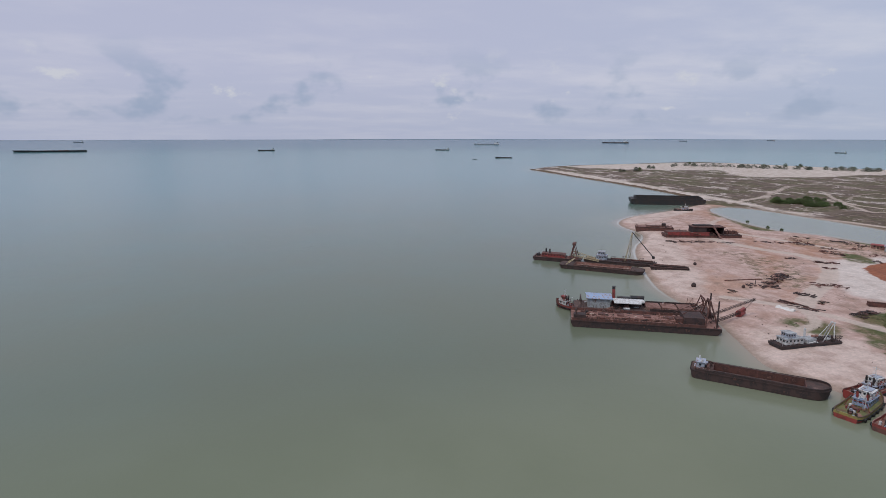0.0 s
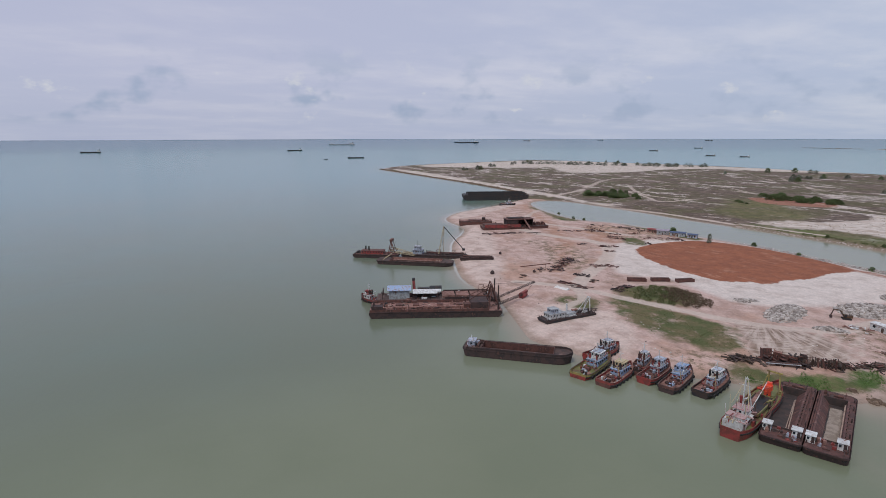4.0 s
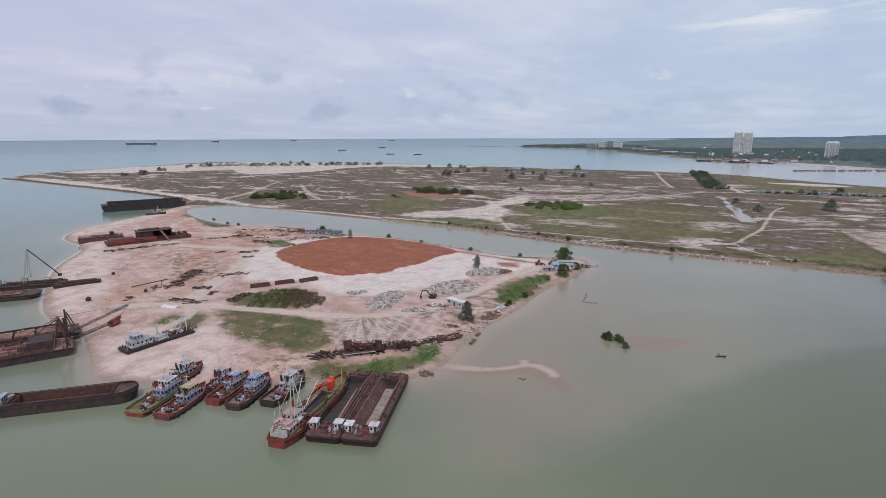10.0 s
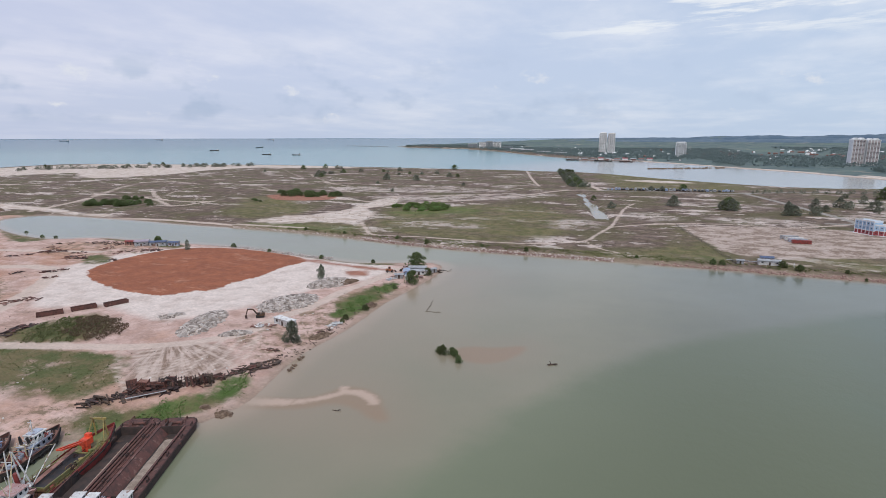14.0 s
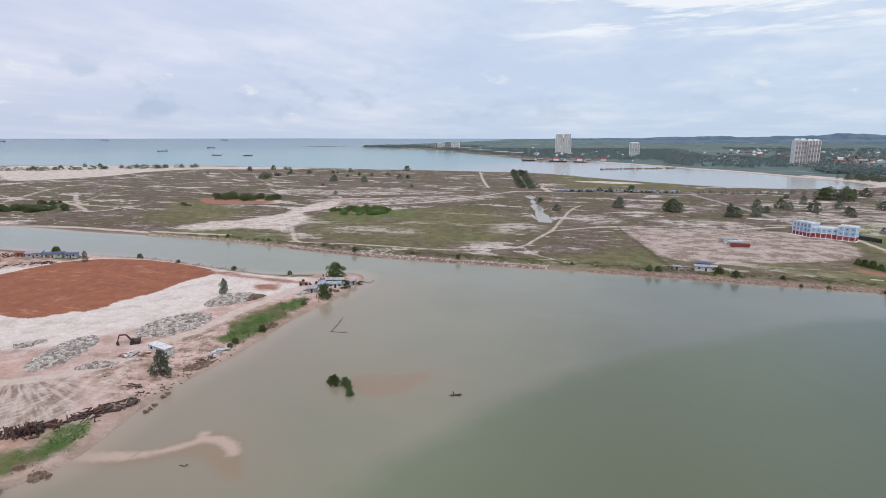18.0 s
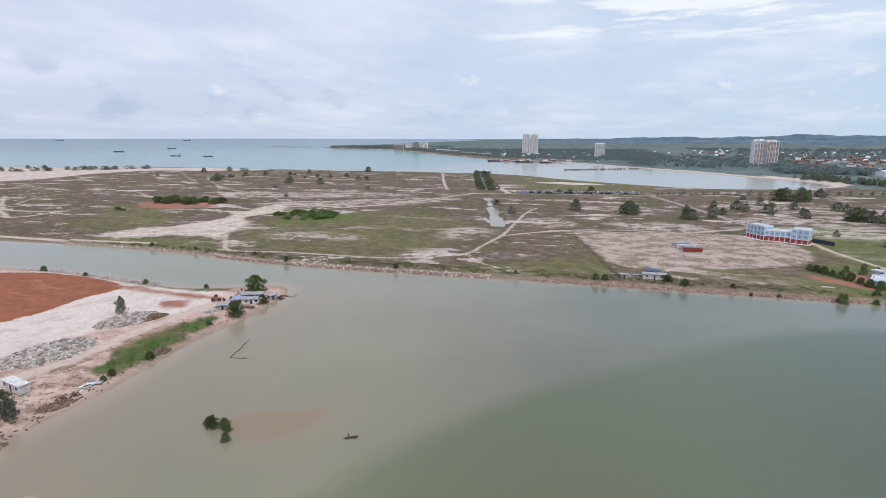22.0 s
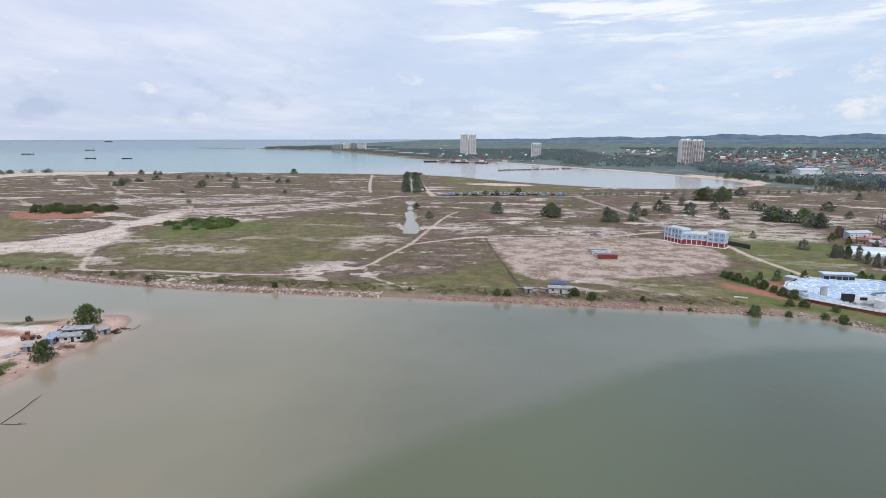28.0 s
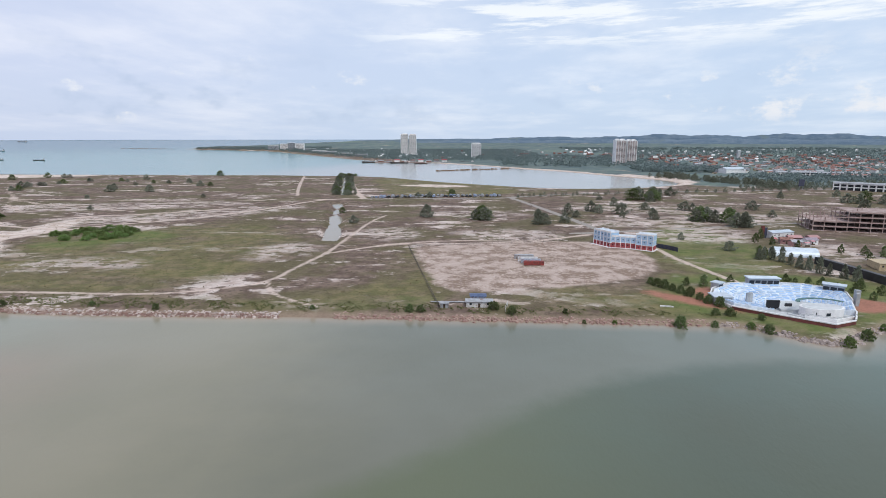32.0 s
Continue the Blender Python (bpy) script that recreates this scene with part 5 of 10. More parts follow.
def barge_hull(parent, L, B, top, side, deck_paint, rake=0.09, hold=None, coaming=1.0, inner=None, keel=-0.9, rib=True):
    """A box barge with raked ends; hold gives the open well (from, to, half breadth, depth)."""
    x0, x1, r = -L / 2, L / 2, L * rake
    prof = [(x0, top), (x1, top), (x1, top * 0.55), (x1 - r, keel), (x0 + r * 0.6, keel), (x0, top * 0.55)]
    s = Shape()
    if hold is None:
        s.loft([[(x, y, z) for x, z in prof] for y in (-B / 2, B / 2)])
        part("hull", s, side, parent)
        part("deck", Shape().box(x0 + 0.15, x1 - 0.15, -B / 2 + 0.15, B / 2 - 0.15, top, top + 0.06), deck_paint, parent)
    else:
        h0, h1, hb, hz = hold
        for y0, y1 in ((-B / 2, -hb), (hb, B / 2)):
            s.loft([[(x, y, z) for x, z in prof] for y in (y0, y1)])
        s.add([(x, y, z) for y in (-hb, hb) for x, z in [(x0, top), (h0, top), (h0, keel), (x0 + r * 0.6, keel), (x0, top * 0.55)]], [(4, 3, 2, 1, 0), (5, 6, 7, 8, 9), (0, 1, 6, 5), (1, 2, 7, 6), (2, 3, 8, 7), (3, 4, 9, 8), (4, 0, 5, 9)])
        s.add([(x, y, z) for y in (-hb, hb) for x, z in [(h1, top), (x1, top), (x1, top * 0.55), (x1 - r, keel), (h1, keel)]], [(4, 3, 2, 1, 0), (5, 6, 7, 8, 9), (0, 1, 6, 5), (1, 2, 7, 6), (2, 3, 8, 7), (3, 4, 9, 8), (4, 0, 5, 9)])
        part("hull", s, side, parent)
        part("hold_floor", Shape().box(h0, h1, -hb, hb, keel, hz), inner or DARK_RUST, parent)
        part("fore_deck", Shape().box(h1 + 0.4, x1 - 0.2, -B / 2 + 0.2, B / 2 - 0.2, top, top + 0.06), deck_paint, parent)
        part("after_deck", Shape().box(x0 + 0.2, h0 - 0.4, -B / 2 + 0.2, B / 2 - 0.2, top, top + 0.06), deck_paint, parent)
        for sgn in (-1, 1):
            part("side_deck", Shape().box(h0 - 0.4, h1 + 0.4, min(sgn * (hb + 0.25), sgn * (B / 2 - 0.15)), max(sgn * (hb + 0.25), sgn * (B / 2 - 0.15)), top, top + 0.06), deck_paint, parent)
            part("coaming", Shape().box(h0 - 0.2, h1 + 0.2, min(sgn * hb, sgn * (hb + 0.2)), max(sgn * hb, sgn * (hb + 0.2)), top, top + coaming), inner or RUST, parent)
        part("coaming", Shape().box(h0 - 0.2, h0, -hb, hb, top, top + coaming), inner or RUST, parent)
        part("coaming", Shape().box(h1, h1 + 0.2, -hb, hb, top, top + coaming), inner or RUST, parent)
        if rib:
            frame_mesh = Shape().box(-0.12, 0.12, -0.22, 0, hz, top + coaming).mesh("frame", RUST)
            n = int((h1 - h0) / 2.2)
            for k in range(1, n):
                for sgn in (-1, 1):
                    piece("frame", frame_mesh, parent, pose(h0 + (h1 - h0) * k / n, sgn * (hb - 0.01), 0, 0, 0, 0 if sgn > 0 else 180))
    g = Shape()
    for sgn in (-1, 1):
        g.box(x0, x1, min(sgn * B / 2, sgn * (B / 2 + 0.2)), max(sgn * B / 2, sgn * (B / 2 + 0.2)), top - 0.35, top - 0.02)
    part("rubbing_strake", g, DARK_RUST, parent)
    bitt = Shape().pipe((-0.45, 0, 0), (-0.45, 0, 0.7), 0.16).pipe((0.45, 0, 0), (0.45, 0, 0.7), 0.16).box(-0.75, 0.75, -0.2, 0.2, 0, 0.08).mesh("bollard", DARK_RUST)
    for sgn in (-1, 1):
        for f in (-0.46, -0.2, 0.1, 0.3, 0.46):
            piece("bollard", bitt, parent, pose(f * L, sgn * (B / 2 - 0.55), top + 0.06))


def round_barge(parent, L, B, top, side, deck_paint, hold, bow, stern, inner, coaming=0.8, keel=-0.9, sheer=0.0, bulwark=0.0, mid=0.0):
    """An open hopper barge whose ends are rounded in plan; hold: from, to, half breadth, depth; mid: how far the hold lies off the middle line."""
    h0, h1, hb, hz = hold
    pts, inn = [], []
    for sx, sy, r, a0 in ((-1, -1, stern, 180), (1, -1, bow, 270), (1, 1, bow, 0), (-1, 1, stern, 90)):
        ry = min(r, B * 0.47)
        for k in range(9):
            a = radians(a0 + 11.25 * k)
            pts.append((sx * (L / 2 - r) + r * math.cos(a), sy * (B / 2 - ry) + ry * math.sin(a)))
            inn.append((h1 if sx > 0 else h0, mid + sy * hb))
    n = len(pts)
    rise = [top + sheer * max(0.0, (x - L * 0.2) / (L * 0.3)) ** 2 for x, y in pts]
    shell = [(x * (0.90 if x > 0 else 0.95), y * 0.93, keel) for x, y in pts] + [(x * 0.975, y * 0.985, 0.4) for x, y in pts] + [(x, y, z) for (x, y), z in zip(pts, rise)]
    faces = [(r * n + k, r * n + (k + 1) % n, (r + 1) * n + (k + 1) % n, (r + 1) * n + k) for r in range(2) for k in range(n)]
    part("hull", Shape().add(shell, faces + [tuple(range(n - 1, -1, -1))]), side, parent)
    deck = Shape()
    deck.add([(x, y, z) for (x, y), z in zip(pts, rise)] + [(x, y, top) for x, y in inn], [(k, (k + 1) % n, n + (k + 1) % n, n + k) if inn[k] != inn[(k + 1) % n] else (k, (k + 1) % n, n + k) for k in range(n)])
    part("deck", deck, deck_paint, parent)
    part("hold_floor", Shape().box(h0, h1, mid - hb, mid + hb, keel + 0.2, hz), inner, parent)
    for sgn in (-1, 1):
        part("hold_side", Shape().box(h0 - 0.15, h1 + 0.15, mid + min(sgn * hb, sgn * (hb + 0.15)), mid + max(sgn * hb, sgn * (hb + 0.15)), hz, top + coaming), inner, parent)
        part("coaming_cap", Shape().box(h0 - 0.3, h1 + 0.3, mid + min(sgn * (hb - 0.05), sgn * (hb + 0.45)), mid + max(sgn * (hb - 0.05), sgn * (hb + 0.45)), top + coaming, top + coaming + 0.12), deck_paint, parent)
    part("hold_end", Shape().box(h0 - 0.15, h0, mid - hb, mid + hb, hz, top + coaming), inner, parent)
    part("hold_end", Shape().box(h1, h1 + 0.15, mid - hb, mid + hb, hz, top + coaming), inner, parent)
    stay = Shape().box(-0.07, 0.07, 0, 0.55, top - 0.05, top + coaming * 0.9).box(-0.09, 0.09, -0.2, -0.02, hz, top + coaming).mesh("stay", inner)
    m = int((h1 - h0) / 2.4)
    for k in range(1, m):
        for sgn in (-1, 1):
            piece("stay", stay, parent, pose(h0 + (h1 - h0) * k / m, mid + sgn * (hb + 0.1), 0, 0, 0, 0 if sgn > 0 else 180))
    part("rubbing_strake", Shape().strip([(x, y, z - 0.2) for (x, y), z in zip(pts, rise)], 0.3, 0.4, True), DARK_RUST, parent)
    if bulwark:
        part("bow_bulwark", Shape().strip([(pts[k][0] * 0.99, pts[k][1] * 0.98, rise[k] + bulwark / 2) for k in range(7, 29)], 0.14, bulwark), side, parent)
    bitt = Shape().pipe((-0.45, 0, 0), (-0.45, 0, 0.8), 0.18).pipe((0.45, 0, 0), (0.45, 0, 0.8), 0.18).box(-0.75, 0.75, -0.2, 0.2, 0, 0.08).mesh("bollard", DARK_RUST)
    for sgn in (-1, 1):
        for f in (-0.42, -0.2, 0.05, 0.25, 0.4):
            piece("bollard", bitt, parent, pose(f * L, sgn * (B / 2 - 0.6), top))


def winch_house(parent, x, y, z, w=2.6, d=2.2, h=2.2, wall=None):
    b = house_block(parent, "winch_house", x - w / 2, x + w / 2, y - d / 2, y + d / 2, z, z + h, wall or WHITE_PAINT, wall or WHITE_PAINT, 0.7)
    part("door", Shape().box(x - w / 2 - 0.05, x - w / 2, y - 0.9, y - 0.2, z + 0.1, z + 1.8), DARK_RUST, b)
    return b


def rubble(shape, rng, n, place_fn, lo, hi):
    """Angular stones at places from place_fn."""
    for _ in range(n):
        x, y, z = place_fn()
        r = rng.uniform(lo, hi)
        base = [(-1, -1, -0.6), (1, -1, -0.6), (1, 1, -0.6), (-1, 1, -0.6), (-0.6, -0.7, 0.7), (0.7, -0.6, 0.6), (0.6, 0.7, 0.8), (-0.7, 0.6, 0.6)]
        a = rng.uniform(0, math.tau)
        ca, sa = math.cos(a), math.sin(a)
        sx, sy, sz = rng.uniform(0.6, 1.2) * r, rng.uniform(0.6, 1.2) * r, rng.uniform(0.5, 1.0) * r
        c = []
        for bx, by, bz in base:
            bx, by, bz = bx * sx * rng.uniform(0.8, 1.2), by * sy * rng.uniform(0.8, 1.2), bz * sz
            c.append((x + bx * ca - by * sa, y + bx * sa + by * ca, z + bz))
        shape.add(c, [(3, 2, 1, 0), (4, 5, 6, 7), (0, 1, 5, 4), (1, 2, 6, 5), (2, 3, 7, 6), (3, 0, 4, 7)])
    return shape


RED_DECK = surface("dark_red_worn_deck", (0.118, 0.052, 0.045), (0.072, 0.038, 0.035), 0.88, 0.0, 0.45, stain=(0.20, 0.115, 0.098), stain_at=(0.54, 0.70), stain_scale=0.6)
PALE_BEAM = surface("pale_dusty_beam", (0.36, 0.265, 0.215), (0.26, 0.18, 0.145), 0.95, 0.0, 0.5)
SAND_LOAD = surface("grey_brown_sand_load", (0.30, 0.245, 0.205), (0.21, 0.165, 0.13), 0.95, 0.0, 0.5)
HOLD_DARK = surface("dark_hold_steel", (0.060, 0.040, 0.035), (0.036, 0.028, 0.027), 0.8, 0.0, 0.4, stain=(0.13, 0.07, 0.05))

# two hopper barges lashed side by side
TWIN = math.degrees(math.atan2(36.5, -16.3))
for k, (tx, ty, load) in enumerate(((-67.0, 183.2, HOLD_DARK), (-57.9, 187.2, HOLD_DARK))):
    ob = thing("hopper_barge", tx, ty, 0, TWIN, ("rusty open hopper barge with a dark empty hold", "rusty open hopper barge with a residue of sand")[k], "barge", "lashed hopper barges")
    round_barge(ob, 42.0, 9.9, 2.2, DARK_RUST, RED_DECK, (-14.0, 15.5, 3.1, 0.3), 2.4, 1.2, load, 0.45, mid=(0.9, 0.2)[k])
    deck_clutter(ob, 61 + k, 14, -20, -14.8, -4.0, 4.0, 2.2, [RUST, DECK_RUST, SKY_PAINT, PALE_RUST, RED_PAINT], 0.5)
    deck_clutter(ob, 63 + k, 8, 16.2, 19.6, -3.6, 3.6, 2.2, [RUST, DARK_RUST, DECK_RUST], 0.6)
    if k:
        part("hold_slope", Shape().loft([[(x, 3.25, 0.2), (x, 1.5, 0.2), (x, 1.5, 0.36), (x, 3.25, 2.5)] for x in (-13.9, 15.4)]), RED_DECK, ob, "dark red sloping hold plate")
        part("sand_bed", Shape().loft([[(x, -2.2, 0.25), (x, 1.3, 0.25), (x, 0.3 + 0.4 * math.sin(x * 0.7), 0.5), (x, -1.6 + 0.2 * math.sin(x), 0.6)] for x in np.linspace(-13.6, 12.5, 14)]), SAND_LOAD, ob, "thin bed of grey sand")
        part("beam", Shape().beam((-13.7, -2.4, 1.4), (14.5, -2.4, 1.4), 0.45, 0.35), PALE_BEAM, ob, "pale dusty beam")
        part("hold_slope", Shape().loft([[(x, -2.85, 0.2), (x, -2.1, 0.2), (x, -2.1, 0.4), (x, -2.85, 2.4)] for x in (-13.9, 15.4)]), RED_DECK, ob, "dark red sloping hold plate")
        part("walkway_pipe", Shape().pipe((-14.2, 4.0, 2.5), (17.0, 4.0, 2.5), 0.22).pipe((-14.2, 4.6, 2.45), (17.0, 4.6, 2.45), 0.18), RUST, ob)
    else:
        part("hold_slope", Shape().loft([[(x, -2.15, 0.2), (x, -0.2, 0.2), (x, -0.2, 0.36), (x, -2.15, 2.5)] for x in (-13.9, 15.4)]), RED_DECK, ob, "dark red sloping hold plate")
        part("beam", Shape().beam((-13.6, -0.9, 1.2), (10.5, -0.1, 0.9), 0.3, 0.25), PALE_BEAM, ob, "pale dusty beam")
        part("beam", Shape().beam((-13.6, -0.2, 0.75), (10.5, 0.1, 0.75), 0.22, 0.2), PALE_BEAM, ob, "pale dusty beam")
        part("walkway_pipe", Shape().pipe((-14.2, -3.2, 2.5), (17.5, -3.2, 2.5), 0.25).pipe((-14.2, -4.2, 2.5), (17.5, -4.2, 2.5), 0.25), RUST, ob)
    winch_house(ob, -16.4, 3.6, 2.2, 2.4, 2.0, 2.0)
    winch_house(ob, -16.0, -3.2, 2.2, 2.3, 2.1, 2.0)
    part("red_locker", Shape().box(-18.0, -17.3, -2.0, -1.1, 2.2, 3.1).box(-15.2, -14.6, 0.6, 1.4, 2.2, 2.9), RED_PAINT, ob)
    part("windlass", Shape().pipe((17.5, -1.4, 2.7), (17.5, 1.4, 2.7), 0.4).box(16.9, 18.1, -1.7, -1.5, 2.1, 3.1).box(16.9, 18.1, 1.5, 1.7, 2.1, 3.1), RUST, ob)
    part("hatch", Shape().box(-19.3, -18.3, -0.8, 0.8, 2.1, 2.6), RUST, ob)
    part("fender_tyre", Shape().ring_tyre((-20.6, -4.2 + 0.3 * k, 1.5), (1, 0, 0), 0.55, 0.3), RUBBER, ob)

# long hopper barge afloat
ob = thing("hopper_barge", -140.6, 138.4, 0, 48.2, "long brown hopper barge afloat with a pale blue stern cabin", "barge")
round_barge(ob, 40, 9.0, 2.9, DARK_RUST, DECK_RUST, (-13.0, 13.2, 3.5, 0.4), 5.2, 1.8, RUST, 0.7, sheer=0.5, bulwark=0.7)
deck_clutter(ob, 66, 12, -19, -13.6, -3.6, 3.6, 2.9, [RUST, DARK_RUST, WHITE_PAINT, SKY_PAINT], 0.6)
house_block(ob, "cabin", -18.4, -15.8, -1.8, 2.0, 2.9, 5.0, SKY_PAINT, SKY_PAINT, 0.9)
part("ventilator", Shape().pipe((-17.6, 1.2, 5.1), (-17.6, 1.2, 6.4), 0.25).pipe((-16.6, -1.2, 5.1), (-16.6, -1.2, 6.0), 0.3), WHITE_PAINT, ob)
part("drum", Shape().pipe((-14.6, -2, 3.4), (-14.6, 2, 3.4), 0.5), RUST, ob)
rail(ob, [(-18.6, -4, 2.9), (-14, -4, 2.9)], 1.0, PALE_RUST)
rail(ob, [(-18.6, 4, 2.9), (-14, 4, 2.9)], 1.0, PALE_RUST)

# red ship with deck gear, moored against the twin barges
ob = thing("workboat", -72.6, 175.6, 0, math.degrees(math.atan2(38, -10.6)), "red workboat with white stern house, derricks and green-yellow deck", "ship")
lines = hull_lines(40, 8.2, 1.9, 1.8, 0.34, 0.62)
ship_hull(ob, lines, RED_PAINT, GREEN_PAINT, RED_PAINT)
FADED_PINK = surface("sun_faded_red_paint", (0.42, 0.235, 0.225), (0.48, 0.40, 0.39), 0.65, 0.0, 0.9, stain=(0.24, 0.08, 0.06), stain_at=(0.53, 0.64), stain_scale=0.9)
house_block(ob, "deckhouse", -17.4, -9.0, -2.4, 2.4, 2.2, 4.3, FADED_PINK, WHITE_PAINT, 0.9)
house_block(ob, "bridge", -13.6, -9.6, -1.9, 1.9, 4.45, 6.2, WHITE_PAINT, FADED_PINK, 0.8, taper=0.2)
house_block(ob, "stern_cabin", -17.2, -14.6, -2.2, 2.2, 4.45, 5.5, WHITE_PAINT, FADED_PINK, 0)
deck_clutter(ob, 77, 34, -18.5, -7, -2.8, 2.8, 4.4, [WHITE_PAINT, FADED_PINK, BUFF_PAINT, RED_PAINT, RUST], 0.55)
deck_clutter(ob, 78, 30, -6, 17, -3.2, 3.2, 2.4, [GREEN_PAINT, RUST, DARK_RUST, YELLOW_PAINT], 0.8)
part("stern_screen", Shape().box(-18.6, -18.4, -2.6, 2.6, 2.2, 4.6), WHITE_PAINT, ob, "white plated stern screen")
for sgn in (-1, 1):
    part("derrick", Shape().pipe((-8.0, sgn * 1.2, 5.0), (-10.5, sgn * 0.2, 14.5), 0.16).pipe((-8.0, sgn * 1.2, 5.0), (-2.0, sgn * 2.6, 11.5), 0.12), WHITE_PAINT, ob)
    part("stay", Shape().pipe((-14.0, sgn * 2.2, 7.6), (-10.5, sgn * 0.2, 14.3), 0.08).pipe((-2.0, sgn * 2.6, 11.5), (-10.5, sgn * 0.2, 14.3), 0.05), BUFF_PAINT, ob)
part("mast", Shape().pipe((-12, 0, 6.3), (-12, 0, 15.5), 0.12).beam((-12, -1.4, 13), (-12, 1.4, 13), 0.1), WHITE_PAINT, ob)
part("funnel", Shape().pipe((-8.6, 1.6, 5.0), (-8.8, 1.6, 8.2), 0.55, 0.5), RED_PAINT, ob)
pick = random.Random(66)
for k in range(14):
    px, py = pick.uniform(-19, -5), pick.uniform(-3, 3)
    part("deck_pole", Shape().pipe((px, py, 2.2), (px + pick.uniform(-2.5, 2.5), py + pick.uniform(-1.5, 1.5), pick.uniform(6, 11)), 0.09, 0.07, 6), pick.choice([WHITE_PAINT, BUFF_PAINT, WHITE_PAINT, RUST]), ob)
for k in range(12):
    px, py, w = pick.uniform(-18, 17), pick.choice((-1, 1)) * pick.uniform(2.6, 3.4), pick.uniform(0.25, 0.6)
    part("deck_locker", Shape().box(px - w, px + w, py - w * 0.6, py + w * 0.6, 1.95, 2.2 + pick.uniform(0.4, 1.2)), pick.choice([RED_PAINT, WHITE_PAINT, RUST, YELLOW_PAINT]), ob)
# solid black block stands in for the shaded depth of the hold
part("hold", Shape().box(-6.5, 7.0, -2.5, 2.5, 2.5, 3.2), BLACK_STEEL, ob, "black block for the shade in the open hold")
part("hold_rim", Shape().box(-6.7, 7.2, -2.8, -2.5, 2.5, 3.5).box(-6.7, 7.2, 2.5, 2.8, 2.5, 3.5).box(-6.9, -6.6, -2.8, 2.8, 2.5, 3.5).box(7.0, 7.3, -2.8, 2.8, 2.5, 3.5), GREEN_PAINT, ob)
part("plank", Shape().beam((-6.0, 0.6, 3.7), (7.5, 1.2, 4.3), 1.1, 0.12), PALE_RUST, ob)
crane = part("deck_crane", Shape().pipe((9.5, 0, 2.6), (9.5, 0, 4.2), 1.0, n=12).box(8.6, 10.9, -1.0, 1.0, 4.2, 5.8).box(10.2, 11.2, -0.7, 0.7, 5.8, 6.6), ORANGE_PAINT, ob, "bright orange-red deck crane")
part("jib", Shape().beam((8.3, -0.6, 5.6), (1.5, -0.5, 7.6), 0.4).beam((8.3, 0.6, 5.6), (1.5, 0.5, 7.6), 0.4).beam((1.5, -0.7, 7.6), (1.5, 0.7, 7.6), 0.35), ORANGE_PAINT, crane)
for sgn in (-1, 1):
    part("gallows", Shape().beam((15.2, sgn * 1.7, 3.6), (14.6, sgn * 1.4, 8.6), 0.35).beam((12.6, sgn * 2.4, 3.4), (14.6, sgn * 1.4, 8.6), 0.25), YELLOW_PAINT, ob)
part("gallows_beam", Shape().beam((14.6, -2.2, 8.6), (14.6, 2.2, 8.6), 0.45), YELLOW_PAINT, ob)
for sgn in (-1, 1):
    rail(ob, [(lines[i][0], sgn * (lines[i][1] - 0.1), lines[i][2] + 0.8) for i in (4, 7, 10, 13)], 0.7, YELLOW_PAINT)


def girder(parent, name, a, b, deep, material, label=""):
    """A lattice girder from a to b."""
    s = Shape()
    a, b = Vector(a), Vector(b)
    d = (b - a).normalized()
    side = d.cross(Vector((0, 0, 1)))
    side = side.normalized() if side.length > 0.01 else Vector((1, 0, 0))
    up = side.cross(d)
    legs = [(i * side + j * up) * deep / 2 for i, j in ((-1, -1), (1, -1), (1, 1), (-1, 1))]
    for leg in legs:
        s.beam(a + leg, b + leg, deep * 0.16)
    n = max(2, int((b - a).length / (deep * 1.3)))
    for k in range(n):
        p, q = a.lerp(b, k / n), a.lerp(b, (k + 1) / n)
        for i in range(4):
            s.beam(p + legs[i], q + legs[(i + 1) % 4], deep * 0.09)
    return part(name, s, material, parent, label)


GREY_STEEL = surface("grey_weathered_paint", (0.36, 0.38, 0.40), (0.24, 0.23, 0.23), 0.6, 0.0, 0.8, stain=(0.16, 0.09, 0.07))
# the two long dredger hulls
BIG = 65.4
ob = thing("dredger", -200.7, 134.5, 0, BIG, "long rusty cutter dredger with a gantry, ladder and stripped deck", "dredger")
barge_hull(ob, 60, 14.5, 3.0, DARK_RUST, PALE_RUST, 0.04)
rng = random.Random(31)
for k in range(16):
    x, y = rng.uniform(-26, 18), rng.uniform(-5.5, 5.5)
    part("deck_box", Shape().box(x - rng.uniform(0.5, 1.8), x + rng.uniform(0.5, 1.8), y - rng.uniform(0.4, 1.1), y + rng.uniform(0.4, 1.1), 3.06, 3.06 + rng.uniform(0.4, 1.5)), rng.choice([RUST, DARK_RUST, PALE_RUST]), ob)
deck_clutter(ob, 67, 70, -27, 27, -6.3, 6.3, 3.06, [RUST, DARK_RUST, DECK_RUST, PALE_RUST], 1.1)
part("deck_trunk", Shape().box(-22, 20, -2.6, 2.6, 3.06, 4.0), PALE_RUST, ob, "long rust-washed casing along the deck")
for x in (-17, -9, 2, 11):
    part("hatch", Shape().box(x - 1.4, x + 1.4, -1.5, 1.5, 4.0, 4.5), RUST, ob)
part("edge_plate", Shape().box(-29.6, 24, -7.2, -7.0, 3.0, 4.1), RUST, ob)
part("edge_plate", Shape().box(-29.6, 20, 7.0, 7.2, 3.0, 4.3), RUST, ob)
pick = random.Random(72)
